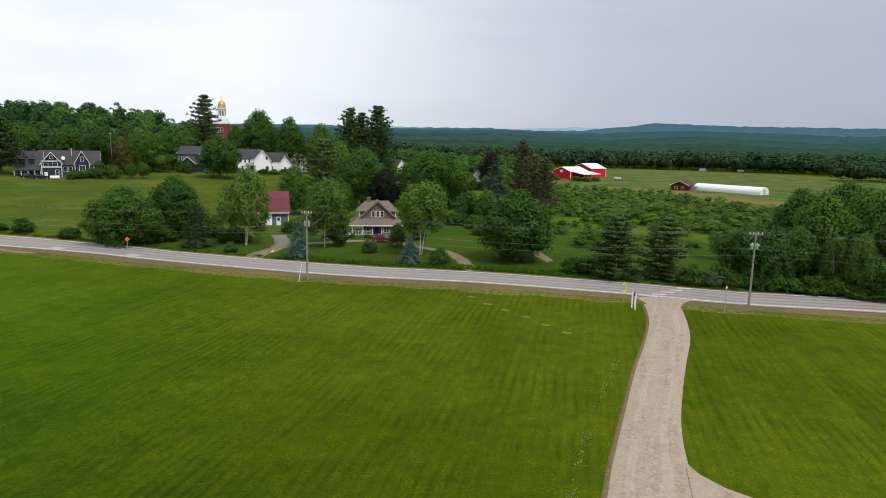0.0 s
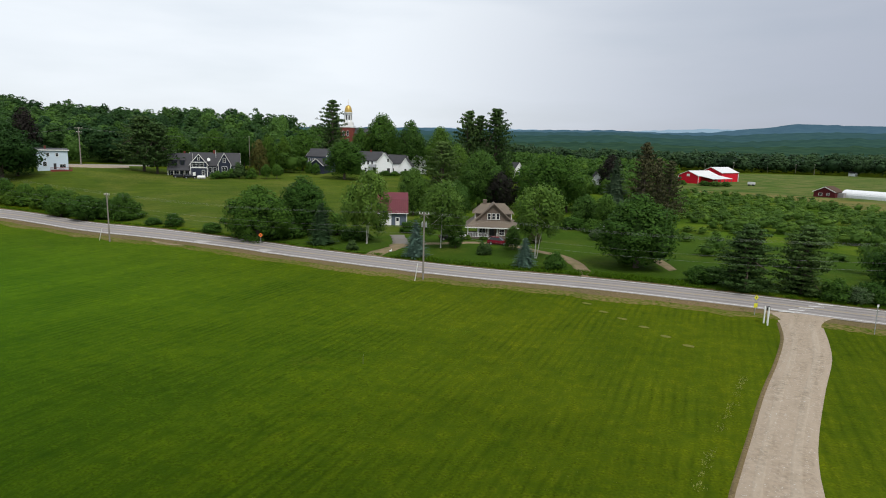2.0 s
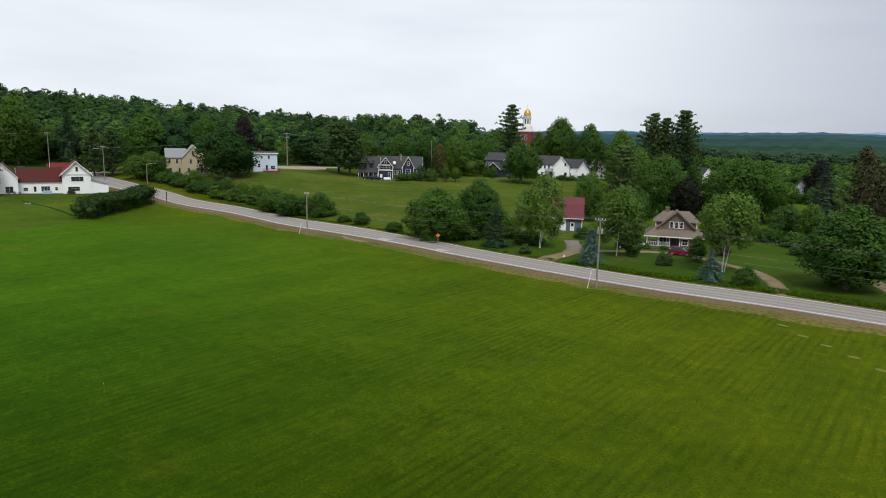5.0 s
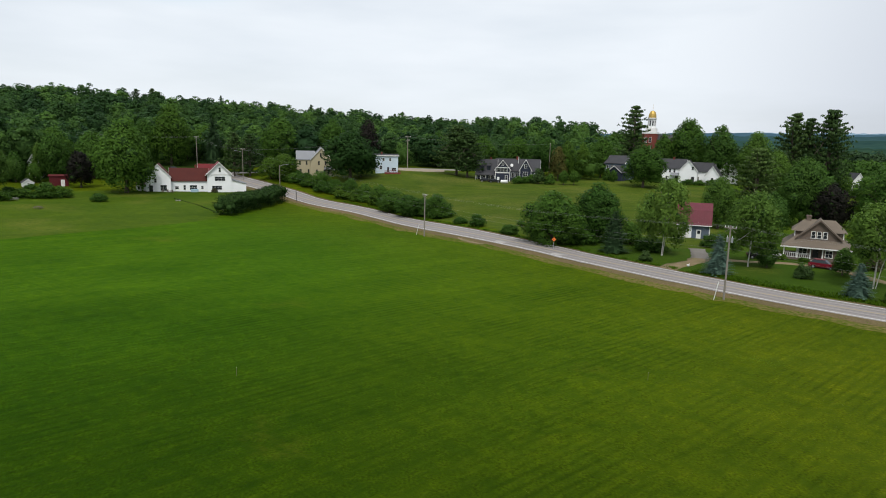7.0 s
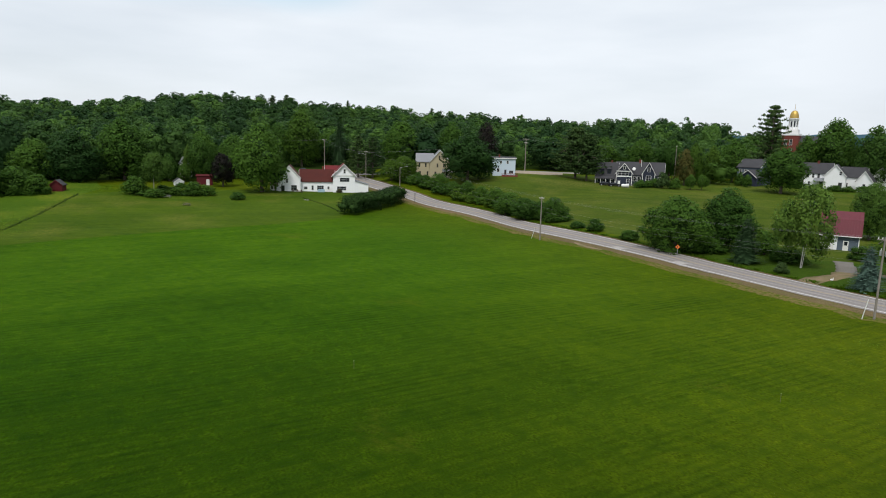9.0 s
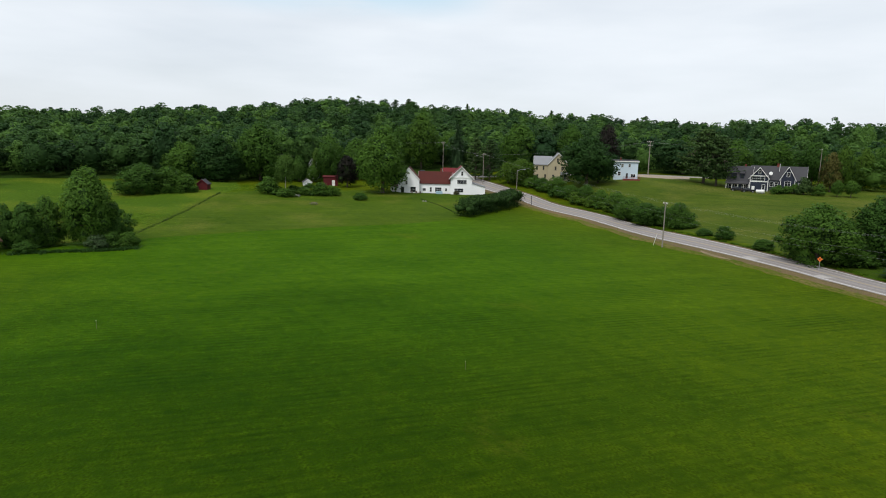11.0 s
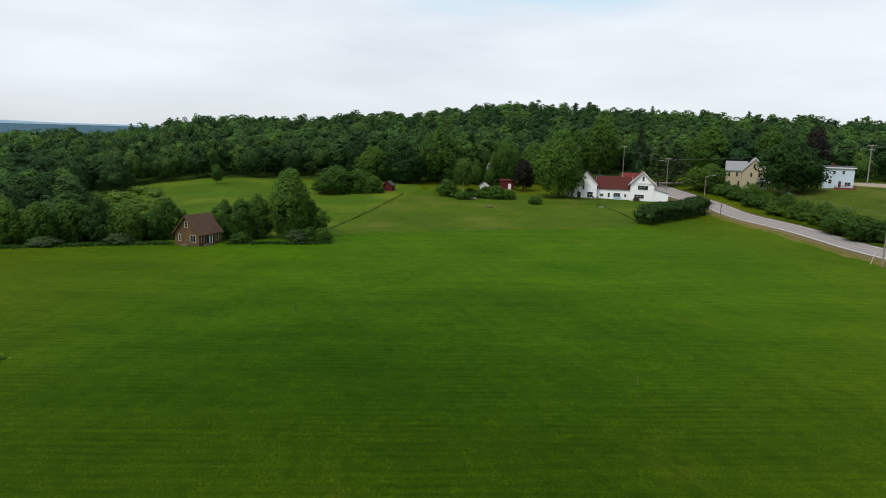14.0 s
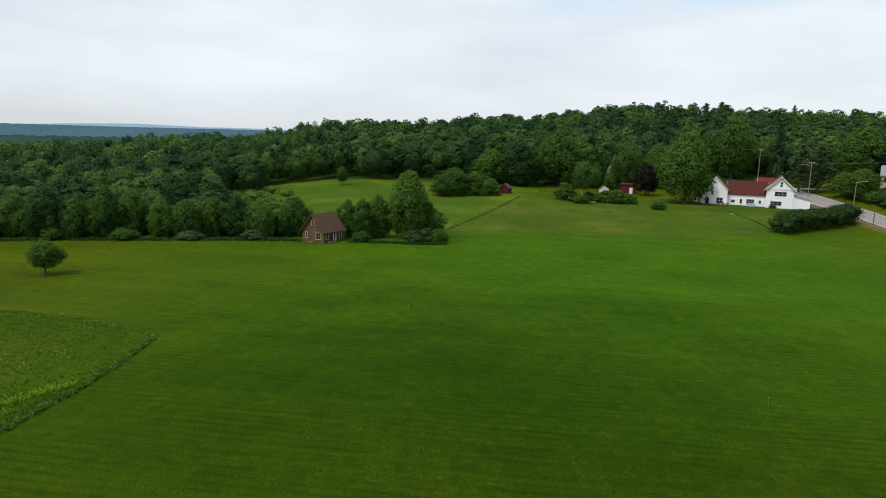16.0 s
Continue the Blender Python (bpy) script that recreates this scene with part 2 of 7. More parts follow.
STUBBLE = grass("dry_brown_grass", (0.155, 0.148, 0.045), (0.120, 0.125, 0.034), (0.20, 0.17, 0.07), 0.2, -15, (0.4, 0.65))
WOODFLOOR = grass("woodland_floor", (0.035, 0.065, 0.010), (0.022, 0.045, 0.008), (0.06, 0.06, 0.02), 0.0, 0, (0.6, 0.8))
VERGE = grass("brown_road_verge", (0.205, 0.150, 0.082), (0.150, 0.112, 0.056), (0.095, 0.118, 0.020), 0.0, 0, (0.56, 0.74))
VERGEMIX = grass("half_bare_turf", (0.081, 0.124, 0.0030), (0.052, 0.088, 0.0026), (0.165, 0.130, 0.050), 0.0, 0, (0.30, 0.54))
BLADE = leaves("uncut_grass_blades", (0.066, 0.122, 0.005), (0.096, 0.160, 0.007), (1.1, 1.08, 0.9), 0.45)
CLIPPING = surface("pale_dry_clippings", (0.205, 0.22, 0.055), (0.145, 0.17, 0.04), 4.0, 0.8, 0.95)


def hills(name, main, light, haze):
    """Wooded hills kilometres away; haze of bright air put in as bluer colour and a faint glow."""
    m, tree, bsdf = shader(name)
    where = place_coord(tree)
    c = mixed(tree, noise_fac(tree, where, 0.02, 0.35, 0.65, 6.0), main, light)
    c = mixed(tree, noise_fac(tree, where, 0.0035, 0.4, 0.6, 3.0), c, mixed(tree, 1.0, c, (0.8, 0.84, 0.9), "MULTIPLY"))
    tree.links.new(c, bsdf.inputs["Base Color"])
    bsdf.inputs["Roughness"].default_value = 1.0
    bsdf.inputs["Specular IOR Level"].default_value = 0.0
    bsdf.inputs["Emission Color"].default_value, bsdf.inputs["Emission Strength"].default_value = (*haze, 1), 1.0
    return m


HILLFAR = hills("far_hazed_wooded_hills", (0.018, 0.042, 0.056), (0.030, 0.060, 0.072), (0.044, 0.082, 0.118))
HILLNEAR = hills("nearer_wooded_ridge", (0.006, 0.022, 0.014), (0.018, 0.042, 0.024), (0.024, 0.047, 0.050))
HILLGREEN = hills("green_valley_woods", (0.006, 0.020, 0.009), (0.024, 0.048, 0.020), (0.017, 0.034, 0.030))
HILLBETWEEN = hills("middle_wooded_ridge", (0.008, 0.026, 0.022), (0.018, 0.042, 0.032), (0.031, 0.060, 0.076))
HILLPALE = hills("palest_hazed_hills", (0.06, 0.10, 0.12), (0.08, 0.12, 0.14), (0.22, 0.31, 0.40))
HILLMID = hills("pale_hazed_wooded_hills", (0.024, 0.050, 0.062), (0.036, 0.066, 0.078), (0.050, 0.088, 0.120))
ASPHALT = surface("worn_grey_asphalt", (0.300, 0.276, 0.264), (0.25, 0.232, 0.222), 9.0, 0.18, 0.9, 0, 0.01)
PALEASPHALT = surface("pale_patched_asphalt", (0.40, 0.375, 0.355), (0.34, 0.32, 0.30), 9.0, 0.5, 0.9, 0, 0.01)
LANE = surface("dark_wheel_track_asphalt", (0.268, 0.246, 0.236), (0.225, 0.208, 0.20), 9.0, 0.3, 0.9, 0, 0.01)


def stony(name, main, dust):
    """Packed gravel: stones, coarse patches and pale dust drawn out along the way."""
    m, tree, bsdf = shader(name)
    where = place_coord(tree)
    stones = noise_fac(tree, where, 3.2, 0.32, 0.68, 8.0)
    patches = noise_fac(tree, where, 0.8, 0.38, 0.66, 5.0)
    along = noise_fac(tree, where, 0.9, 0.35, 0.65, 4.0, squeeze=((1.6, 0.14, 1), 22))
    c = mixed(tree, stones, main, tuple(0.62 * v for v in main))
    c = mixed(tree, patches, c, mixed(tree, 1.0, c, (0.82, 0.80, 0.76), "MULTIPLY"))
    c = mixed(tree, along, c, dust)
    c = mixed(tree, noise_fac(tree, where, 7.0, 0.64, 0.70, 3.0), c, (0.44, 0.41, 0.36))
    tree.links.new(c, bsdf.inputs["Base Color"])
    bsdf.inputs["Roughness"].default_value = 0.95
    bumped(tree, bsdf, stones, 0.05)
    return m


GRAVEL = stony("pale_packed_gravel", (0.365, 0.292, 0.214), (0.318, 0.255, 0.188))
TRACK = stony("rolled_gravel_track", (0.380, 0.310, 0.232), (0.340, 0.278, 0.208))
PAD = surface("grey_worn_drive", (0.195, 0.180, 0.162), (0.15, 0.135, 0.115), 4.0, 0.4, 0.95, 0, 0.03, 0.7)
DIRT = surface("brown_dirt_track", (0.245, 0.180, 0.112), (0.12, 0.125, 0.045), 3.0, 0.6, 0.95, 0, 0.04, 0.8)
PATCH = surface("bare_sandy_soil", (0.150, 0.152, 0.034), (0.098, 0.125, 0.014), 3.0, 0.9, 0.95, 0, 0.04, 0.7)
WHITELINE = surface("worn_white_road_paint", (0.74, 0.74, 0.72), (0.5, 0.5, 0.48), 8.0, 1.2, 0.7)
YELLOWLINE = surface("worn_yellow_road_paint", (0.37, 0.295, 0.175), (0.31, 0.27, 0.21), 8.0, 1.2, 0.7)
WHITE = boarded("white_clapboard", (0.87, 0.88, 0.89), (0.82, 0.83, 0.84), 0.14)
# white clapboard with the wall's bluish shade put into the colour
SHADEDWHITE = boarded("shaded_white_clapboard", (0.56, 0.66, 0.74), (0.50, 0.60, 0.68), 0.14)
TRIM = surface("white_painted_trim", (0.80, 0.80, 0.78), (0.66, 0.66, 0.64), 8.0, 0.6, 0.6, 0, 0.003)
BLUEGREY = boarded("slate_blue_clapboard", (0.050, 0.062, 0.084), (0.040, 0.050, 0.070), 0.14)
PALEBLUE = boarded("grey_blue_clapboard", (0.115, 0.145, 0.185), (0.095, 0.12, 0.155), 0.14)
NAVY = boarded("dark_blue_clapboard", (0.030, 0.037, 0.058), (0.024, 0.030, 0.047), 0.14)
YELLOW = boarded("pale_yellow_clapboard", (0.45, 0.395, 0.265), (0.39, 0.345, 0.23), 0.14)
TAUPE = boarded("taupe_shingle_siding", (0.172, 0.133, 0.107), (0.138, 0.107, 0.086), 0.16)
REDWOOD = boarded("barn_red_boards", (0.62, 0.010, 0.028), (0.52, 0.010, 0.026), 0.3, "x")
OLDRED = boarded("faded_red_boards", (0.100, 0.014, 0.017), (0.078, 0.014, 0.016), 0.3, "x")
LOGS = boarded("brown_stained_boards", (0.150, 0.096, 0.048), (0.070, 0.045, 0.024), 0.30, "z", 0.8, 0.07)
BRICK = boarded("red_brick", (0.20, 0.052, 0.038), (0.15, 0.045, 0.036), 0.08)
REDROOF = boarded("dark_red_shingles", (0.086, 0.020, 0.015), (0.066, 0.017, 0.014), 0.3, "x")
REDROOFBRIGHT = boarded("bright_red_metal_roof", (0.150, 0.020, 0.022), (0.125, 0.019, 0.021), 0.4, "y", 0.6)
METALRED = boarded("faded_red_metal_roof", (0.155, 0.036, 0.048), (0.125, 0.032, 0.042), 0.5, "x", 0.5, 0.06)
METALWHITE = boarded("white_metal_roof", (0.680, 0.680, 0.680), (0.612, 0.612, 0.612), 0.6, "x", 0.4, 0.03)
BROWNROOF = boarded("tan_brown_shingles", (0.172, 0.140, 0.108), (0.132, 0.110, 0.088), 0.3, "y", 0.85)
DARKROOF = boarded("charcoal_shingles", (0.066, 0.066, 0.071), (0.050, 0.050, 0.055), 0.3, "x", 0.85)
GREYROOF = boarded("light_grey_metal_roof", (0.252, 0.259, 0.273), (0.210, 0.217, 0.231), 0.5, "x", 0.5)
CABINROOF = boarded("brown_cabin_shingles", (0.098, 0.058, 0.038), (0.072, 0.045, 0.032), 0.3, "y", 0.85)
PLASTIC = surface("white_polythene_sheet", (0.78, 0.79, 0.80), (0.70, 0.71, 0.72), 2.0, 0.4, 0.45, 0, 0.01)
GOLD = surface("gilded_dome", (0.56, 0.37, 0.09), (0.44, 0.29, 0.08), 5.0, 0.8, 0.4, 0.5, 0.003)
STONE = surface("grey_stone", (0.30, 0.29, 0.28), (0.22, 0.21, 0.20), 5.0, 0.8, 0.9)
POLE = surface("weathered_grey_pole", (0.25, 0.225, 0.195), (0.19, 0.168, 0.145), 5.0, 0.7, 0.9)
STEEL = surface("galvanised_steel", (0.42, 0.43, 0.44), (0.33, 0.34, 0.35), 6.0, 1.0, 0.45, 0.6, 0.003)
WIRE = surface("grey_cable", (0.24, 0.24, 0.245), (0.29, 0.29, 0.29), 6.0, 1.0, 0.6)
BARK = surface("grey_brown_bark", (0.11, 0.09, 0.07), (0.07, 0.06, 0.048), 5.0, 0.9, 0.95, 0, 0.05)
BIRCH = surface("white_birch_bark", (0.56, 0.54, 0.50), (0.20, 0.19, 0.17), 3.0, 1.6, 0.8, 0, 0.02, 0.5)
SIGNORANGE = surface("orange_sign_face", (0.72, 0.17, 0.02), (0.62, 0.15, 0.02), 6.0, 1.0, 0.5)
SIGNYELLOW = surface("yellow_green_sign_face", (0.62, 0.60, 0.03), (0.55, 0.52, 0.03), 6.0, 1.0, 0.5)
BLACK = surface("black_paint", (0.018, 0.018, 0.02), (0.03, 0.03, 0.03), 6.0, 1.0, 0.5)
DARKWOOD = surface("grey_deck_wood", (0.16, 0.13, 0.11), (0.12, 0.10, 0.085), 5.0, 0.8, 0.85)
REDPAINT = surface("red_painted_wood", (0.19, 0.045, 0.038), (0.14, 0.04, 0.034), 5.0, 0.8, 0.7)
CARRED = surface("dark_red_car_paint", (0.24, 0.010, 0.03), (0.21, 0.010, 0.028), 3.0, 0.5, 0.22, 0.2, 0.0)
CARDARK = surface("black_car_paint", (0.014, 0.015, 0.018), (0.016, 0.017, 0.02), 3.0, 0.5, 0.22, 0.2, 0.0)
CARWHITE = surface("white_car_paint", (0.7, 0.7, 0.7), (0.62, 0.62, 0.62), 3.0, 0.5, 0.25, 0.0, 0.0)
RUBBER = surface("black_rubber", (0.02, 0.02, 0.02), (0.03, 0.03, 0.03), 6.0, 1.0, 0.8)
GLASS = surface("dark_window_glass", (0.018, 0.022, 0.027), (0.03, 0.035, 0.04), 1.0, 0.4, 0.08, 0.0, 0.0)
CREAM = surface("cream_painted_trim", (0.46, 0.41, 0.31), (0.38, 0.34, 0.25), 8.0, 0.6, 0.6, 0, 0.003)
BLUECLOTH = surface("pale_blue_cover", (0.36, 0.50, 0.58), (0.30, 0.42, 0.5), 4.0, 1.0, 0.7)
LEAF = leaves("broad_leaves", (0.062, 0.122, 0.024), (0.106, 0.188, 0.034), (1.16, 1.12, 0.86), 0.42)
LEAFMID = leaves("mid_green_broad_leaves", (0.050, 0.104, 0.021), (0.086, 0.158, 0.029), (1.05, 1.05, 0.9), 0.42)
LEAFFRESH = leaves("fresh_broad_leaves", (0.076, 0.138, 0.030), (0.120, 0.202, 0.042), (1.20, 1.12, 0.85), 0.42)
LEAFORCHARD = leaves("orchard_leaves", (0.105, 0.170, 0.036), (0.165, 0.250, 0.052), (1.25, 1.20, 0.95), 0.42)
LEAFDARK = leaves("dark_broad_leaves", (0.029, 0.066, 0.018), (0.042, 0.090, 0.022), (1.2, 1.15, 0.95), 0.35)
HEDGE = leaves("hedge_leaves", (0.024, 0.050, 0.011), (0.038, 0.071, 0.015), (1.0, 1.0, 0.9), 0.3)
# blue raised in these leaf colours in place of haze over the hillside
LEAFWOOD = leaves("woodland_leaves", (0.042, 0.084, 0.032), (0.064, 0.119, 0.042), (2.30, 2.06, 1.20), 0.42, (0.58, 0.68, 0.68), True)
# greyer, bluer leaf colour stands for the haze across the valley
LEAFVALLEY = leaves("hazed_valley_leaves", (0.046, 0.080, 0.044), (0.070, 0.112, 0.056), (1.45, 1.35, 1.1), 0.42)
LEAFLIGHT = leaves("yellow_green_leaves", (0.088, 0.146, 0.020), (0.128, 0.200, 0.029), (1.08, 1.05, 0.85), 0.35)
LEAFBIRCH = leaves("birch_leaves", (0.104, 0.168, 0.036), (0.158, 0.236, 0.050), (1.10, 1.08, 0.90), 0.42)
LEAFRUSSET = leaves("russet_leaves", (0.120, 0.098, 0.032), (0.190, 0.150, 0.046), (1.1, 1.05, 0.9), 0.35)
LEAFPURPLE = leaves("purple_leaves", (0.016, 0.013, 0.012), (0.031, 0.022, 0.019), (1.0, 0.95, 0.95), 0.15)
LEAFBROWN = leaves("thin_brownish_needles", (0.088, 0.074, 0.042), (0.156, 0.124, 0.066), (1.0, 0.98, 0.88), 0.2)
NEEDLE = leaves("dark_green_needles", (0.044, 0.074, 0.025), (0.084, 0.126, 0.039), (1.02, 1.0, 0.9), 0.15)
NEEDLEMID = leaves("mid_green_needles", (0.068, 0.108, 0.034), (0.126, 0.182, 0.054), (1.03, 1.0, 0.9), 0.2)
NEEDLELIGHT = leaves("olive_green_needles", (0.080, 0.118, 0.036), (0.145, 0.196, 0.056), (1.05, 1.0, 0.9), 0.25)
NEEDLEBLUE = leaves("blue_green_needles", (0.082, 0.124, 0.102), (0.150, 0.206, 0.176), (1.0, 1.0, 1.0), 0.1)
NEEDLEGREY = leaves("grey_green_needles", (0.068, 0.094, 0.056), (0.128, 0.158, 0.098), (1.0, 1.0, 0.95), 0.15)
NEEDLEDARK = leaves("deep_green_spruce_needles", (0.034, 0.064, 0.028), (0.062, 0.102, 0.044), (1.0, 1.0, 0.9), 0.1)
BLOSSOM = leaves("cream_blossom", (0.050, 0.092, 0.026), (0.15, 0.18, 0.10), (1.0, 1.0, 0.95))
FLOWERRED = leaves("pink_red_flowers", (0.060, 0.085, 0.028), (0.19, 0.10, 0.085), (1.0, 0.95, 0.95))
FLOWERYELLOW = leaves("yellow_meadow_flowers", (0.105, 0.190, 0.007), (0.215, 0.290, 0.010), (1.0, 1.02, 0.9))
# dark green filler: the shade among the inner leaves is put into its colour
CORE = surface("shaded_crown_filler", (0.034, 0.068, 0.018), (0.026, 0.054, 0.015), 2.0, 0.5, 1.0, 0, 0.1)


# ---- the lie of the land: heights along bearings (degrees to the left of the y axis), at these distances ----
RINGS = (0, 120, 170, 210, 250, 300, 400, 600, 1000)
RISE = {
    -60: (0, 0, 0, 0, 0, 0, 0, 0, 0),
    -5: (0, 0, 0, 0, 0, 0, 0, 0, 0),
    12: (0, 0, 0.6, 2.5, 5, 6.5, 7, 6, 4),
    22: (0, 0, 1.2, 4, 6.5, 8, 10, 22, 20),
    32: (0, 0, 2.0, 4.5, 6.6, 8, 12, 26, 26),
    42: (0, 0, 0.1, 3.0, 9.3, 10, 16, 32, 32),
    50: (0, 0, 0.1, 1.2, 7.6, 10.5, 19, 36, 36),
    58: (0, 0, 1.2, 2.5, 4.2, 8, 20, 40, 40),
    68: (0, 0, 1.5, 3.2, 5, 9, 22, 45, 45),
    80: (0, 0, 1.6, 4.5, 6, 9, 17, 34, 34),
    92: (0, 0, 1, 3, 5, 7, 12, 27, 27),
    105: (0, 0, 0, 1, 2, 3, 5, 12, 16),
    120: (0, 0, 0, 0, 0, 0, 0, 2, 4),
    150: (0, 0, 0, 0, 0, 0, 0, 0, 0),
}
BEARINGS = sorted(RISE)
SLOPES = {}
for b, z in RISE.items():
    s = [0.0]
    for i in range(1, len(z) - 1):
        s.append((z[i + 1] - z[i - 1]) / (RINGS[i + 1] - RINGS[i - 1]))
    SLOPES[b] = s + [0.0]


def along(b, d):
    """Height of the land at distance d on one bearing of the table."""
    z, s = RISE[b], SLOPES[b]
    if d >= RINGS[-1]:
        return z[-1] * max(0.0, 1 - (d - RINGS[-1]) / 900.0)
    i = max(k for k in range(len(RINGS)) if RINGS[k] <= d)
    w = RINGS[i + 1] - RINGS[i]
    u = (d - RINGS[i]) / w
    return ((1 + 2 * u) * (1 - u) ** 2 * z[i] + u * (1 - u) ** 2 * w * s[i] + u * u * (3 - 2 * u) * z[i + 1] + u * u * (u - 1) * w * s[i + 1])


def land(x, y):
    """Height of the land; bearings in degrees to the left of the y axis."""
    d, b = math.hypot(x, y), math.degrees(math.atan2(-x, y))
    if b <= BEARINGS[0] or b >= BEARINGS[-1]:
        return 0.0
    i = max(k for k in range(len(BEARINGS)) if BEARINGS[k] <= b)
    u = (b - BEARINGS[i]) / (BEARINGS[i + 1] - BEARINGS[i])
    u = u * u * (3 - 2 * u)
    return (1 - u) * along(BEARINGS[i], d) + u * along(BEARINGS[i + 1], d)


def spot(b, d):
    """The place on plan at a bearing and distance from the hovering spot."""
    return -d * math.sin(radians(b)), d * math.cos(radians(b))


def mesh_object(name, verts, faces, material, parent=None, label="", tone=None, flat=True, normals=None):
    """One mesh from arrays: verts (n, 3), faces (m, 4) or (m, 3); normals round a leaf mass off."""
    me = bpy.data.meshes.new(name)
    verts, faces = np.asarray(verts, np.float32), np.asarray(faces, np.int32)
    k = faces.shape[1]
    me.vertices.add(len(verts))
    me.vertices.foreach_set("co", verts.ravel())
    me.loops.add(faces.size)
    me.loops.foreach_set("vertex_index", faces.ravel())
    me.polygons.add(len(faces))
    me.polygons.foreach_set("loop_start", np.arange(0, faces.size, k, dtype=np.int32))
    me.update(calc_edges=True)
    me.polygons.foreach_set("use_smooth", np.full(len(faces), not flat or normals is not None))
    if normals is not None:
        me.attributes.new("custom_normal", "FLOAT_VECTOR", "POINT").data.foreach_set("vector", np.asarray(normals, np.float32).ravel())
    if tone is not None:
        me.attributes.new("tone", "FLOAT", "POINT").data.foreach_set("value", np.asarray(tone, np.float32))
    me.materials.append(material)
    ob = new(name, me)
    if parent:
        ob.parent = parent
    return tagged(ob, label)


# ---- ground: one sheet out to the horizon ----
def ground_sheet():
    bearings = np.r_[np.arange(-44, 132, 0.8), np.arange(132, 316, 4.0)]
    radii = np.r_[0.5, np.arange(8, 130, 8), np.arange(130, 330, 5), np.geomspace(330, 4900, 44)]
    verts, faces, zone = [], [], []
    for r in radii:
        for b in bearings:
            x, y = spot(b, r)
            x, y = x + 1.7, y - 2.3
            verts.append((x, y, land(x, y)))
    n = len(bearings)
    for i in range(len(radii) - 1):
        for j in range(n):
            k = (j + 1) % n
            faces.append((i * n + j, i * n + k, (i + 1) * n + k, (i + 1) * n + j))
    return verts, np.array(faces)[:, ::-1]


verts, faces = ground_sheet()
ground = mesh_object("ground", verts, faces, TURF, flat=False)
tagged(ground, "wide mown green hay field rising to wooded hills", "ground", kind="structure")


def smooth_line(points, step=3.0):
    """A curve through plan points, resampled."""
    p = [Vector(q) for q in points]
    p = [2 * p[0] - p[1]] + p + [2 * p[-1] - p[-2]]
    made = []
    for a, b, c, d in zip(p, p[1:], p[2:], p[3:]):
        n = max(1, int((c - b).length / step))
        for i in range(n):
            u = i / n
            made.append(0.5 * ((2 * b) + (c - a) * u + (2 * a - 5 * b + 4 * c - d) * u * u + (3 * b - a - 3 * c + d) * u**3))
    return made + [p[-2]]


def strip(name, line, left, right, material, lift, label, category="", kind="structure", across=4, parent=None, ragged=0.0, seed=1):
    """A ribbon laid on the land along a plan line, between two offsets to its left, with sides let into the ground."""
    rng = random.Random(seed)
    verts, faces = [], []
    for i, p in enumerate(line):
        a, b = line[max(0, i - 1)], line[min(len(line) - 1, i + 1)]
        t = (b - a).normalized()
        n = Vector((-t.y, t.x))
        lo, hi = left + rng.uniform(-ragged, ragged), right + rng.uniform(-ragged, ragged)
        row = [(lo, -0.3)] + [(lo + (hi - lo) * k / across, lift) for k in range(across + 1)] + [(hi, -0.3)]
        for o, z in row:
            q = p + n * o
            verts.append((q.x, q.y, land(q.x, q.y) + z))
    m = across + 3
    for i in range(len(line) - 1):
        for k in range(m - 1):
            faces.append((i * m + k, i * m + k + 1, (i + 1) * m + k + 1, (i + 1) * m + k))
    ob = mesh_object(name, verts, np.array(faces)[:, ::-1], material, parent, label, flat=False)
    if category:
        tagged(ob, label, category, kind=kind)
    return ob


def loft(name, one, two, material, lift, label, category="ground", across=12, count=40):
    """A sheet of land between two plan lines."""
    def even(points):
        p = smooth_line(points, 2.0)
        s = [0.0]
        for a, b in zip(p, p[1:]):
            s.append(s[-1] + (b - a).length)
        u = np.linspace(0, s[-1], count)
        return np.stack([np.interp(u, s, [q.x for q in p]), np.interp(u, s, [q.y for q in p])], 1)
    a, b = even(one), even(two)
    verts, faces = [], []
    for k in range(across + 1):
        for q in a + (b - a) * k / across:
            edge = k in (0, across)
            verts.append((q[0], q[1], land(q[0], q[1]) + (-0.02 if edge else lift)))
    for k in range(across):
        for i in range(count - 1):
            faces.append((k * count + i, k * count + i + 1, (k + 1) * count + i + 1, (k + 1) * count + i))
    faces = np.array(faces)
    v = np.array(verts)
    if np.cross(v[faces[0, 1]] - v[faces[0, 0]], v[faces[0, 2]] - v[faces[0, 0]])[2] < 0:
        faces = faces[:, ::-1]
    return tagged(mesh_object(name, verts, faces, material, flat=False), label, category, kind="structure")


# ---- roads ----
ROAD = smooth_line([(420, 45), (250, 60), (140, 71), spot(-33.9, 98.8), spot(-25.8, 93.5), spot(-16.5, 92.5), spot(-3.5, 94), spot(9.7, 98.7), spot(24.2, 116.2), spot(28.5, 125.2), spot(35.9, 142.5), spot(42.8, 171.2), spot(47, 193.5), spot(51.1, 217.5), spot(53.3, 229), spot(55.1, 244.5), spot(57.9, 285), spot(61.5, 305), spot(66, 340)])
road = strip("road", ROAD, -4.1, 4.1, ASPHALT, 0.10, "worn grey two-lane asphalt road", "road", across=6)
for o in (-3.55, 3.55):
    strip("edge_line", ROAD, o - 0.08, o + 0.08, WHITELINE, 0.112, "worn white edge line", across=1, parent=road)
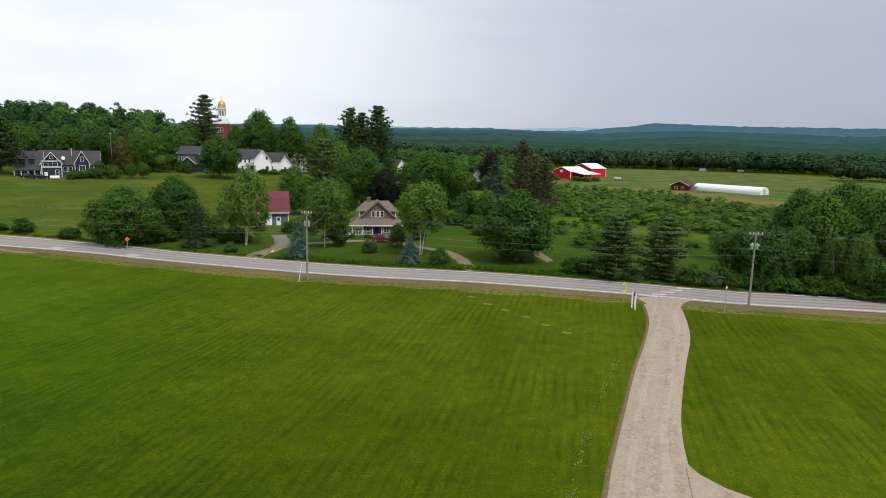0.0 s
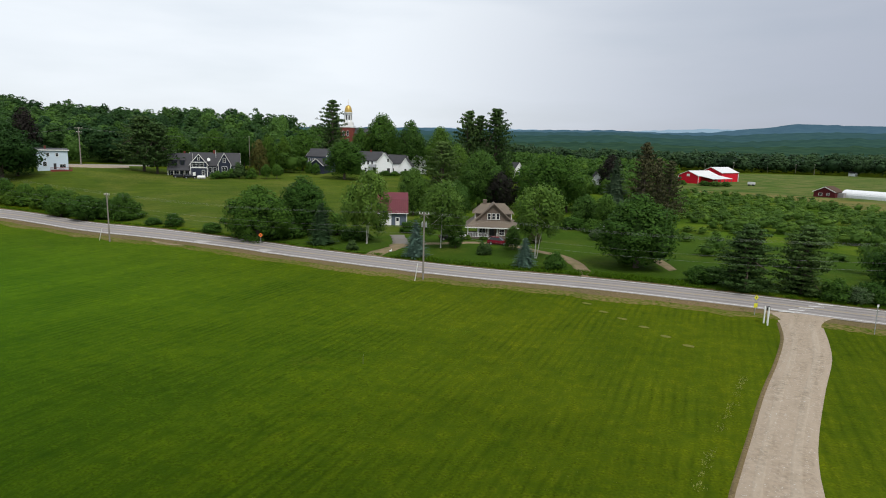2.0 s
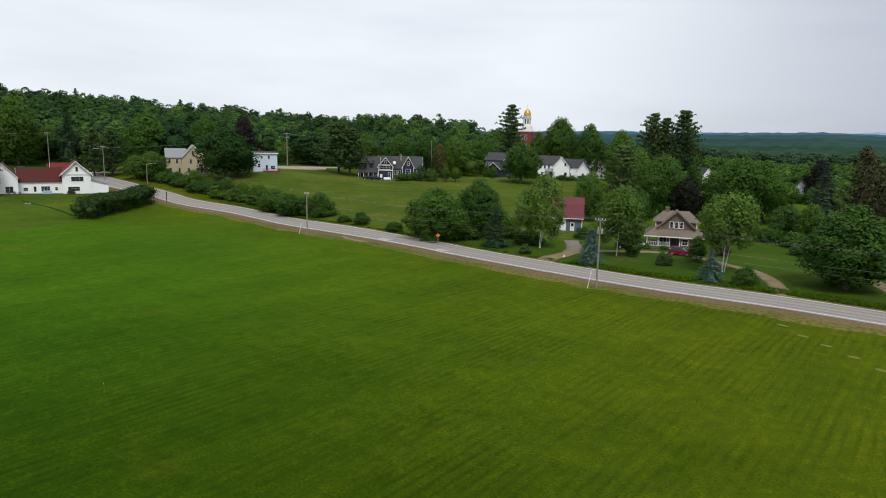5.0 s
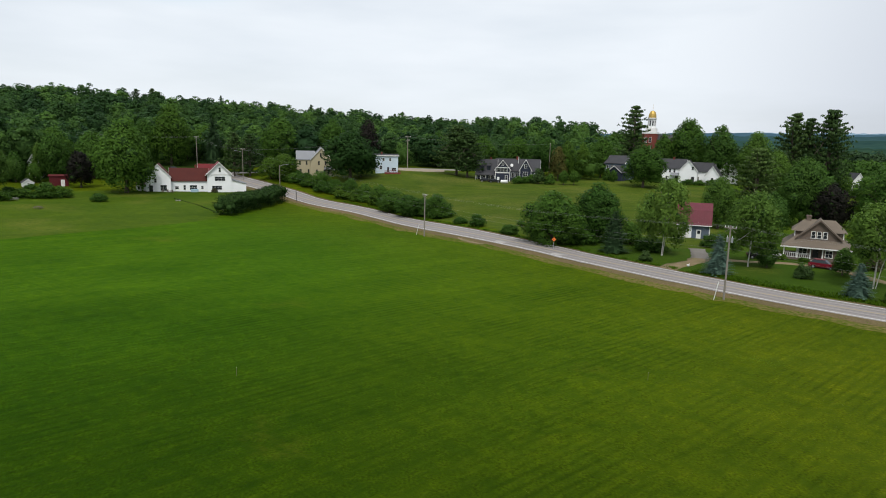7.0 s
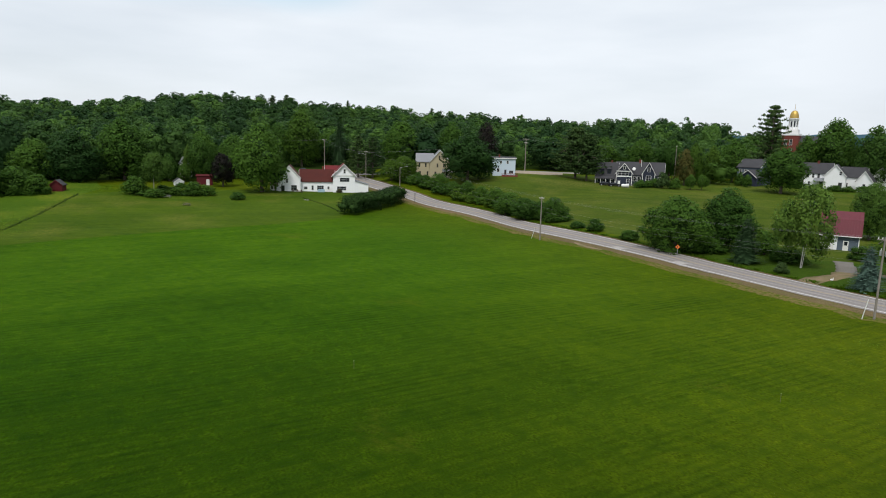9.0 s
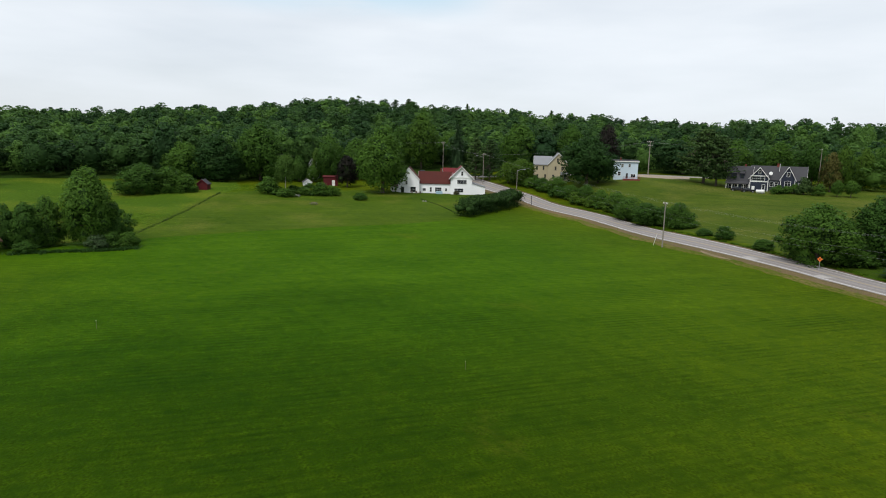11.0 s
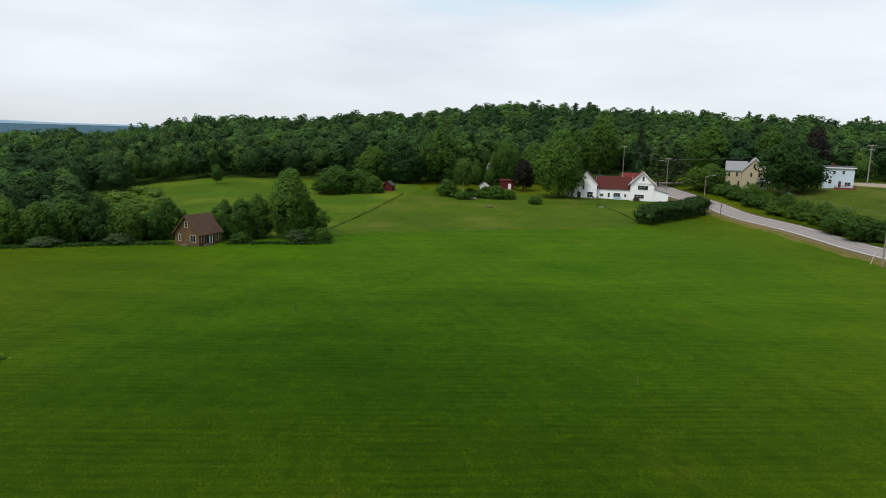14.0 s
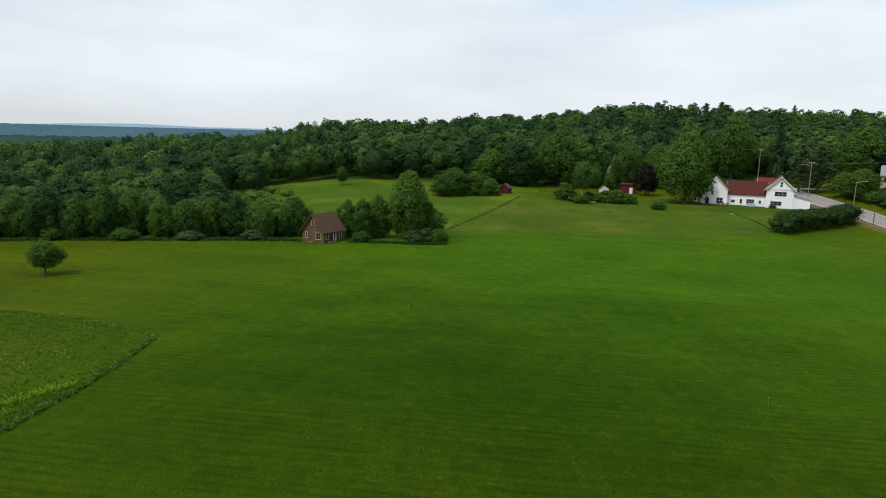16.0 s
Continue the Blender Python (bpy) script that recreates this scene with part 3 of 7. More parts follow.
for o in (-0.16, 0.16):
    strip("centre_line", ROAD, o - 0.06, o + 0.06, YELLOWLINE, 0.112, "faded yellow centre line", across=1, parent=road)
for o in (-2.6, -1.0, 1.0, 2.6):
    strip("wheel_track", ROAD, o - 0.38, o + 0.38, LANE, 0.106, "darker worn wheel track", across=1, parent=road, ragged=0.05)
strip("verge", ROAD[:-24], 3.9, 6.9, VERGE, 0.06, "brown sandy verge beside the road", "verge", across=4, ragged=0.5)
strip("verge", ROAD[:-24], 5.2, 9.6, VERGEMIX, 0.045, "thin half-bare turf beside the road verge", "verge", across=5, ragged=0.9)
strip("far_verge", ROAD, -5.0, -3.9, VERGE, 0.06, "thin brown verge on the houses' side of the road", "verge", across=2, ragged=0.3)


# ---- plants ----
CUBE = np.array([(x, y, z) for x in (-1, 0, 1) for y in (-1, 0, 1) for z in (-1, 0, 1)], float)


def ball_faces():
    at = {tuple(p): i for i, p in enumerate(CUBE.astype(int).tolist())}
    quads = []
    for axis in range(3):
        o = [k for k in range(3) if k != axis]
        for s in (-1, 1):
            for a in (-1, 0):
                for b in (-1, 0):
                    q = []
                    for da, db in ((0, 0), (1, 0), (1, 1), (0, 1)):
                        p = [0, 0, 0]
                        p[axis], p[o[0]], p[o[1]] = s, a + da, b + db
                        q.append(at[tuple(p)])
                    quads.append(q if (s > 0) == (axis != 1) else q[::-1])
    return np.array(quads)


BALL_QUADS = ball_faces()
BALL = CUBE / np.maximum(np.linalg.norm(CUBE, axis=1, keepdims=True), 1e-6)


def unit(v):
    return v / np.maximum(np.linalg.norm(v, axis=-1, keepdims=True), 1e-9)


def leaf_quads(rng, lobes, count, size, up=0.35, shell=(0.72, 1.12), whole=0.55):
    """Leaf clumps on the outsides of lobes (rows of x, y, z, radius, flatness): points, faces and rounded normals."""
    lobes = np.asarray(lobes, float)
    w = lobes[:, 3] ** 2
    pick = lobes[rng.choice(len(lobes), count, p=w / w.sum())]
    way = rng.normal(size=(count, 3))
    way[:, 2] += up
    way = unit(way)
    far = pick[:, 3:4] * rng.uniform(*shell, (count, 1))
    at = pick[:, :3] + way * far * np.stack([np.ones(count), np.ones(count), pick[:, 4]], 1)
    face = unit(way + rng.normal(scale=0.38, size=(count, 3)) + (0, 0, 0.15))
    side = unit(np.cross(face, rng.normal(size=(count, 3))))
    over = np.cross(face, side)
    s = size * rng.uniform(0.55, 1.25, (count, 1))
    bend = face * s * 0.25
    verts = np.stack([at - side * s, at - over * s * 0.5 + side * s * 0.9 + bend, at + over * s * 1.1 + side * s * 0.3 + bend], 1).reshape(-1, 3)
    middle = (lobes[:, :3] * w[:, None]).sum(0) / w.sum()
    bulge = unit(way + whole * unit(at - middle) + rng.normal(scale=0.22, size=(count, 3)))
    bulge[:, 2] = np.maximum(bulge[:, 2], -0.2)
    return verts, np.arange(count * 3).reshape(-1, 3), np.repeat(unit(bulge), 3, 0)


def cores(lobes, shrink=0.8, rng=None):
    """Solid balls added inside the lobes, to stop the view through the leaves."""
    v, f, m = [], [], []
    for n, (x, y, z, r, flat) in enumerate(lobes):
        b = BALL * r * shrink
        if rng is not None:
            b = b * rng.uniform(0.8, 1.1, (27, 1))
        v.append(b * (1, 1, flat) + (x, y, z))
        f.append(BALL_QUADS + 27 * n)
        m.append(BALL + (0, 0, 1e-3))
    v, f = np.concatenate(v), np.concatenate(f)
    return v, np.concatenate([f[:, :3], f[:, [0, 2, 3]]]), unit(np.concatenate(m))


def tube(path, radii, sides=7):
    """A tapered limb along points."""
    path = np.asarray(path, float)
    v, f = [], []
    for i, p in enumerate(path):
        t = unit(path[min(i + 1, len(path) - 1)] - path[max(i - 1, 0)])
        a = unit(np.cross(t, (0.31, 0.95, 0.05)))
        b = np.cross(t, a)
        for k in range(sides):
            w = 2 * math.pi * k / sides
            v.append(p + radii[i] * (math.cos(w) * a + math.sin(w) * b))
    for i in range(len(path) - 1):
        for k in range(sides):
            m = (k + 1) % sides
            f.append((i * sides + k, i * sides + m, (i + 1) * sides + m, (i + 1) * sides + k))
    return np.array(v), np.array(f)


def joined(pieces):
    """Points and faces (and normals, where the pieces have them) of several pieces in one."""
    v, f, m, n = [], [], [], 0
    for a, b, *c in pieces:
        v.append(a)
        f.append(b + n)
        m += c
        n += len(a)
    return (np.concatenate(v), np.concatenate(f), np.concatenate(m)) if m else (np.concatenate(v), np.concatenate(f))


def broad_lobes(rng, h, w, base=0.18, count=26, lean=0.0):
    """Lobes that fill an uneven, rounded crown with a few boughs reaching out of it."""
    lobes, phase, swell = [], rng.uniform(0, 6.28, 2), rng.uniform(0.08, 0.2, 2)
    for i in range(count):
        u = (i + 0.5) / count
        z = base + (1 - base) * (0.08 + 0.84 * u)
        env = math.sin(math.pi * min(0.98, max(0.03, ((z - base) / (1 - base)) ** 0.75))) ** 0.6
        a = i * 2.4 + rng.uniform(-0.5, 0.5)
        env *= 1 + swell[0] * math.sin(2 * a + phase[0]) + swell[1] * math.sin(3 * a + 7 * z + phase[1])
        r = w * 0.5 * rng.uniform(0.20, 0.40) * (0.65 + 0.35 * env)
        o = max(0.0, w * 0.5 * env - r * 0.8) * rng.uniform(0.6, 1.08)
        lobes.append((o * math.cos(a) + lean * z * w, o * math.sin(a), z * h - r * 0.25 + rng.uniform(-0.03, 0.03) * h, r, rng.uniform(0.75, 1.15)))
    lobes.append((lean * 0.6 * w, 0, h * (base + (1 - base) * 0.47), w * 0.36, (1 - base) * h * 0.38 / (w * 0.36)))
    return lobes


def dome_lobes(rng, h, w, base=0.06, count=30):
    """Lobes over an egg-shaped dome: heaped boughs, widest below the middle, uneven all round."""
    lobes, phase, swell = [], rng.uniform(0, 6.28, 2), rng.uniform(0.08, 0.19, 2)
    mid, w = base + (1 - base) * rng.uniform(0.36, 0.46), 0.87 * w
    for i in range(count):
        up = 1 - 1.72 * (i + 0.5) / count
        a = i * 2.4 + rng.uniform(-0.35, 0.35)
        r = w * 0.5 * rng.uniform(0.17, 0.40)
        ring = math.sqrt(1 - up * up) * (1 - 0.16 * max(0.0, up)) * (1 + swell[0] * math.sin(2 * a + phase[0]) + swell[1] * math.sin(3 * a + 4 * up + phase[1]))
        o = max(0.0, w * 0.5 * ring - r * 0.7) * rng.uniform(0.78, 1.16)
        rise = up * ((1 - mid) * h - r * 0.8 if up > 0 else (mid - base) * h) * rng.uniform(0.84, 1.07)
        lobes.append((o * math.cos(a), o * math.sin(a), mid * h + rise, r, rng.uniform(0.8, 1.1)))
    lobes.append((0, 0, mid * h + 0.03 * h, w * 0.34, 0.36 * h / (w * 0.34)))
    return lobes


def limbs(rng, lobes, h, r, trunk_top=0.62, lean=0.0, w=8.0, many=7):
    top = np.array((lean * trunk_top * w, 0, h * trunk_top))
    pieces = [tube([(0, 0, -0.3), (0, 0, 0.3), top * 0.5 + rng.normal(scale=0.12, size=3), top], [r * 1.5, r, r * 0.75, r * 0.3])]
    for k in rng.choice(len(lobes), min(many, len(lobes)), replace=False):
        x, y, z, q, _ = lobes[k]
        s = rng.uniform(0.35, 0.8)
        start = top * s
        pieces.append(tube([start, start * 0.45 + np.array((x, y, z)) * 0.55 + (0, 0, -0.2), (x, y, z)], [r * 0.45, r * 0.28, r * 0.1], 5))
    return joined(pieces)


KINDS = {}


def plant_meshes(kind, variant, share=1.0):
    """Trunk and crown meshes of one grown form, made once: 10 m high, 8 m wide (shrubs 4 m high and wide)."""
    key = (kind, variant, share)
    coarse = share ** -0.42
    if key in KINDS:
        return KINDS[key]
    rng = np.random.default_rng(100 * variant + sum(map(ord, kind)))
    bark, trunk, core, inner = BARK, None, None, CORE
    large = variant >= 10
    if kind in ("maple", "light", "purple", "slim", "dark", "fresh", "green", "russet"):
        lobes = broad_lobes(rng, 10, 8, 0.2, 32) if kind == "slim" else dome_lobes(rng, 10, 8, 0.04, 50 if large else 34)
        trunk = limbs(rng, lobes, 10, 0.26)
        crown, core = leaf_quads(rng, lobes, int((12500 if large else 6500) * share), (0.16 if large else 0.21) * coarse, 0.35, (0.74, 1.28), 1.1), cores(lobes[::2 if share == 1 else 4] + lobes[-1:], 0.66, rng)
        leafy = {"light": LEAFLIGHT, "purple": LEAFPURPLE, "dark": LEAFDARK, "fresh": LEAFFRESH, "green": LEAFMID, "russet": LEAFRUSSET}.get(kind, LEAF)
    elif kind in ("birch", "high_birch"):
        lobes = broad_lobes(rng, 10, 8, 0.2 if kind == "birch" else 0.36, 38, 0.05)
        lobes = [(x, y, z, r * 0.85, f * 1.2) for x, y, z, r, f in lobes[:-1]]
        trunk = joined([limbs(rng, lobes, 10, 0.085, 0.8, 0.05, 8, 9), tube([(0.15, 0.1, -0.3), (0.45, 0.2, 2.5), (1.1, 0.5, 6.0)], [0.05, 0.045, 0.02])])
        crown, core, leafy, bark = leaf_quads(rng, lobes, 8000, 0.17, 0.1, (0.35, 1.35)), cores(lobes[::2], 0.45, rng), LEAFBIRCH, BIRCH
    elif kind in ("spruce", "blue_spruce", "grey_spruce"):
        v, f = [], []
        n = 0
        z = 0.5
        while z < 9.8:
            reach = 4.0 * (1 - z / 10.2) ** 0.85 * rng.uniform(0.82, 1.1)
            for k in range(max(6, int(9 + reach * 5))):
                a = rng.uniform(0, 6.28)
                out = np.array((math.cos(a), math.sin(a), 0))
                length = reach * rng.uniform(0.7, 1.12)
                across = np.array((-out[1], out[0], 0))
                lift = rng.uniform(-0.22, 0.22)
                for u in np.linspace(0.25, 1.0, 7):
                    c = out * length * u + (0, 0, z - 0.30 * length * u + 0.20 * length * u * u + lift)
                    for w in (-1, 1):
                        s = 0.27 * (1.2 - 0.55 * u) * rng.uniform(0.8, 1.3)
                        tip = unit(out + across * w * 0.8) * s * 1.7
                        wide = unit(np.cross(tip, (0, 0, 1))) * s * 0.7
                        v += [c, c + tip * 0.5 - wide + (0, 0, -0.1 * s), c + tip + (0, 0, -0.25 * s), c + tip * 0.5 + wide + (0, 0, -0.1 * s)]
                        f.append((n, n + 3, n + 2, n + 1))
                        n += 4
            z += 0.38
        crown = np.array(v), np.array(f), unit(unit(np.array(v) * (1, 1, 0)) * 1.0 + np.repeat(rng.normal(scale=0.35, size=(len(v) // 4, 3)), 4, 0) + (0, 0, 0.7))
        core = tube([(0, 0, 0.4), (0, 0, 3), (0, 0, 6), (0, 0, 9.6)], [2.2, 1.7, 0.95, 0.05], 9)
        trunk = tube([(0, 0, -0.3), (0, 0, 5), (0, 0, 9.9)], [0.2, 0.12, 0.02])
        leafy = inner = {"blue_spruce": NEEDLEBLUE, "grey_spruce": NEEDLEGREY}.get(kind, NEEDLEDARK)
    elif kind in ("pine", "brown_pine", "bushy_pine", "full_pine", "dense_pine", "light_pine"):
        lobes = []
        low = {"pine": 0.26, "brown_pine": 0.14, "bushy_pine": 0.03, "full_pine": 0.1, "dense_pine": 0.15, "light_pine": 0.06}[kind]
        steps = {"pine": 13, "bushy_pine": 14}.get(kind, 16)
        for i in range(steps):
            u = i / (steps - 1)
            z = 10 * (low + (0.96 - low) * u)
            if kind in ("pine", "dense_pine", "light_pine"):
                reach = 4.0 * (math.sin(math.pi * min(1, 0.3 + 0.66 * u)) ** 0.8)
            else:
                reach = 4.0 * (1 - u) ** (0.42 if kind == "bushy_pine" else 0.6) + 0.3
            for k in range({"pine": 7, "bushy_pine": 11, "dense_pine": 11, "light_pine": 11}.get(kind, 8)):
                a = rng.uniform(0, 6.28)
                far = reach * rng.uniform(0.45, 1.12)
                thick = {"bushy_pine": 1.35, "light_pine": 1.2, "dense_pine": 1.1}.get(kind, 1.0)
                for s in (0.3, 0.5, 0.7, 0.87, 1.0):
                    lobes.append((math.cos(a) * far * s + rng.uniform(-0.2, 0.2), math.sin(a) * far * s + rng.uniform(-0.2, 0.2), z + far * s * (0.05 + 0.11 * s) + rng.uniform(-0.08, 0.08), rng.uniform(0.34, 0.52) * (1.2 - 0.5 * s) * thick, 0.30))
        trunk = limbs(rng, lobes, 10, 0.2, 0.97, 0, 8, 26)
        count = {"bushy_pine": 19000, "dense_pine": 12000, "light_pine": 12000}.get(kind, 8500)
        crown = leaf_quads(rng, lobes, int(count * share), 0.155 * coarse, 0.5, (0.4, 1.35), 0.3)
        core = cores(lobes[::5 if share == 1 else 11], 0.8, rng)
        leafy = {"brown_pine": LEAFBROWN, "light_pine": NEEDLELIGHT, "bushy_pine": NEEDLEMID}.get(kind, NEEDLE)
    else:
        lobes = []
        for i in range(30):
            a, o = i * 2.4, 1.7 * math.sqrt((i + 0.5) / 30)
            r = rng.uniform(0.34, 0.66)
            lobes.append((o * math.cos(a), o * math.sin(a), max(r * 0.5, (3.5 - 0.8 * o * o) * rng.uniform(0.45, 1.06) - r * 0.4), r, 1.0))
        lobes.append((0, 0, 1.3, 1.25, 1.1))
        crown, core = leaf_quads(rng, lobes, int(3000 * share), 0.15 * coarse, 0.5, (0.6, 1.5)), cores(lobes[::2 if share == 1 else 4] + lobes[-1:], 0.8, rng)
        trunk = joined([tube([(0, 0, -0.3), (0.1 * k, 0.15 * (k - 1), 0.8), (0.5 * k - 0.4, 0.4 * (k - 1), 2.2)], [0.09, 0.07, 0.03], 5) for k in range(3)])
        leafy = {"light_shrub": LEAFLIGHT, "blossom_shrub": BLOSSOM, "dark_shrub": NEEDLE, "red_shrub": FLOWERRED}.get(kind, LEAF)

    def data(name, arrays, material):
        ob = mesh_object(name, *arrays[:2], material, normals=arrays[2] if len(arrays) > 2 else None)
        me = ob.data
        bpy.data.objects.remove(ob)
        return me

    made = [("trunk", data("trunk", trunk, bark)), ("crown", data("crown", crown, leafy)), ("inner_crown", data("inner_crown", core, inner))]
    KINDS[key] = made
    return made


TREE_NAMES = {"maple": "maple_tree", "light": "broadleaf_tree", "purple": "purple_leaved_tree", "slim": "broadleaf_tree", "birch": "birch_tree", "spruce": "spruce_tree", "blue_spruce": "blue_spruce", "grey_spruce": "spruce_tree", "pine": "pine_tree", "brown_pine": "pine_tree", "bushy_pine": "pine_tree", "full_pine": "pine_tree", "dense_pine": "pine_tree", "light_pine": "pine_tree", "dark": "maple_tree", "green": "maple_tree", "russet": "broadleaf_tree", "fresh": "maple_tree", "high_birch": "birch_tree"}
plant_count = [0]


def plant(kind, b, d, height, width, label, variants=3, group="", sink=0.0):
    """A tree or shrub with trunk and crown, standing on the land at a bearing and distance."""
    plant_count[0] += 1
    rng = random.Random(plant_count[0])
    x, y = spot(b, d)
    tree = new(TREE_NAMES.get(kind, "shrub"))
    for name, me in plant_meshes(kind, plant_count[0] % variants + (10 if kind in ("maple", "light", "purple", "slim", "dark", "fresh", "green") and height * width > 115 else 0), 1.0 if d < 190 else 0.62 if d < 420 else 0.3):
        new(name, me).parent = tree
    tall, wide = (10, 8) if kind in TREE_NAMES else (3.9, 4.2)
    tree.matrix_basis = pose(x, y, land(x, y) - sink, 0, 0, rng.uniform(0, 360)) @ Matrix.Diagonal((width / wide, width / wide, height / tall, 1))
    return tagged(tree, label, "tree" if kind in TREE_NAMES else "shrub", group)


def spread(name, places, label, category, material, leaf, per, rng_seed, base=0.03):
    """Woods, scrub or crops that nobody could count: rows of x, y, height, width, joined as stuff."""
    rng = np.random.default_rng(rng_seed)
    forms = []
    for k in range(14):
        n = 1.0 if k < 7 else 0.42
        lobes = dome_lobes(rng, 10, (8, 7.2, 8, 6.6, 8, 6.2, 7.4)[k % 7], base, 19)
        high = lobes if k < 7 else [q for q in lobes if q[2] > 3.4]
        leafy = leaf_quads(rng, high, int(per * n), leaf / n ** 0.35, 0.6, (0.84, 1.12), 1.7)
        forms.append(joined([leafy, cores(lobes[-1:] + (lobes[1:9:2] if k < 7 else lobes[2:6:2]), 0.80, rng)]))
    vs, fs, ms, tones, n = [], [], [], [], 0
    for x, y, h, w in places:
        v, f, m = forms[rng.integers(7) + (7 if math.hypot(x, y) > 350 else 0)]
        a = rng.uniform(0, 6.28)
        c, s = math.cos(a), math.sin(a)
        k = np.array((w / 8, w / 8, h / 10))
        turn = np.array(((c, s, 0), (-s, c, 0), (0, 0, 1)))
        vs.append((v * k) @ turn + (x, y, land(x, y) - 0.2))
        ms.append((m / k) @ turn)
        fs.append(f + n)
        tones.append(np.full(len(v), rng.choice((0.10, 0.28, 0.5, 0.88), p=(0.34, 0.28, 0.21, 0.17)) + rng.uniform(-0.1, 0.1)))
        n += len(v)
    ob = mesh_object(name, np.concatenate(vs), np.concatenate(fs), material, tone=np.concatenate(tones), normals=unit(np.concatenate(ms)))
    return tagged(ob, label, category, kind="stuff")


def scatter(b0, b1, d0, d1, gap, seed, keep=None, grow=0.55):
    """Uneven plan places between two bearings and two distances."""
    rng = random.Random(seed)
    made, d = [], d0
    while d < d1:
        step = gap * (1 + grow * max(0, d - 250) / 600)
        b = b0 + rng.uniform(0, 1) * math.degrees(step / d)
        while b < b1:
            bb, dd = b + rng.uniform(-0.35, 0.35) * math.degrees(step / d), d + rng.uniform(-0.35, 0.35) * step
            x, y = spot(bb, dd)
            if keep is None or keep(bb, dd, x, y):
                made.append((x, y, bb, dd, step))
            b += math.degrees(step / d)
        d += step * 0.85
    return made


# ---- building blocks ----
def part(name, bm, material, parent, label=""):
    """Links a bmesh as one mesh object under a thing or under a part."""
    bmesh.ops.recalc_face_normals(bm, faces=bm.faces)
    me = bpy.data.meshes.new(name)
    bm.to_mesh(me)
    bm.free()
    me.materials.append(material)
    ob = new(name, me)
    ob.parent = parent
    return tagged(ob, label)


def add_box(bm, x0, x1, y0, y1, z0, z1, tilt=None):
    made = bmesh.ops.create_cube(bm, size=1, matrix=Matrix.LocRotScale(((x0 + x1) / 2, (y0 + y1) / 2, (z0 + z1) / 2), tilt, (x1 - x0, y1 - y0, z1 - z0)))
    return made["verts"]


def box(x0, x1, y0, y1, z0, z1, round_by=0.0):
    bm = bmesh.new()
    add_box(bm, x0, x1, y0, y1, z0, z1)
    if round_by:
        bmesh.ops.bevel(bm, geom=bm.edges[:], offset=round_by, segments=2, affect="EDGES")
    return bm


def add_prism(bm, profile, along, a, b):
    """A profile of (across, z) pushed from a to b along x or y."""
    rows = []
    for s in (a, b):
        rows.append([bm.verts.new((s, u, z) if along == "x" else (u, s, z)) for u, z in profile])
    n = len(profile)
    for i in range(n):
        bm.faces.new((rows[0][i], rows[0][(i + 1) % n], rows[1][(i + 1) % n], rows[1][i]))
    bm.faces.new(rows[0][::-1])
    bm.faces.new(rows[1])


def prism(profile, along, a, b):
    bm = bmesh.new()
    add_prism(bm, profile, along, a, b)
    return bm


def cylinder(r0, r1, z0, z1, sides=10, x=0, y=0):
    bm = bmesh.new()
    bmesh.ops.create_cone(bm, cap_ends=True, segments=sides, radius1=r0, radius2=r1, depth=z1 - z0, matrix=Matrix.Translation((x, y, (z0 + z1) / 2)))
    return bm


def thing(name, label, category, x, y, turn=0.0, group="", sink=0.0):
    ob = new(name)
    ob.matrix_basis = pose(x, y, land(x, y) - sink, 0, 0, turn)
    return tagged(ob, label, category, group)


def block(house, x0, x1, y0, y1, h, rise, ridge, wall, roof, over=0.4, z0=-0.8, trim=TRIM, wall_label="", roof_label=""):
    """Walls with a gable roof; the ridge runs along x or y."""
    a, b = (y0, y1) if ridge == "x" else (x0, x1)
    c, d = (x0, x1) if ridge == "x" else (y0, y1)
    m = (a + b) / 2
    part("wall", prism([(a, z0), (b, z0), (b, h), (m, h + rise), (a, h)], ridge, c, d), wall, house, wall_label)
    slope = rise / (m - a)
    bm = bmesh.new()
    for s, e in ((a, -1), (b, 1)):
        lo = (s + e * over, h - over * slope)
        add_prism(bm, [lo, (m, h + rise), (m, h + rise + 0.2), (lo[0], lo[1] + 0.18)], ridge, c - over, d + over)
    part("roof", bm, roof, house, roof_label)
    if trim:
        for end, e in ((c, -1), (d, 1)):
            bm = bmesh.new()
            p = end + e * (over + 0.02)
            for s, t in ((a, -1), (b, 1)):
                lo = (s + t * over, h - over * slope)
                add_prism(bm, [(lo[0], lo[1] - 0.14), (m, h + rise - 0.14), (m, h + rise + 0.14), (lo[0], lo[1] + 0.14)], ridge, min(p, p + e * 0.05), max(p, p + e * 0.05))
            part("rake_board", bm, trim, house)


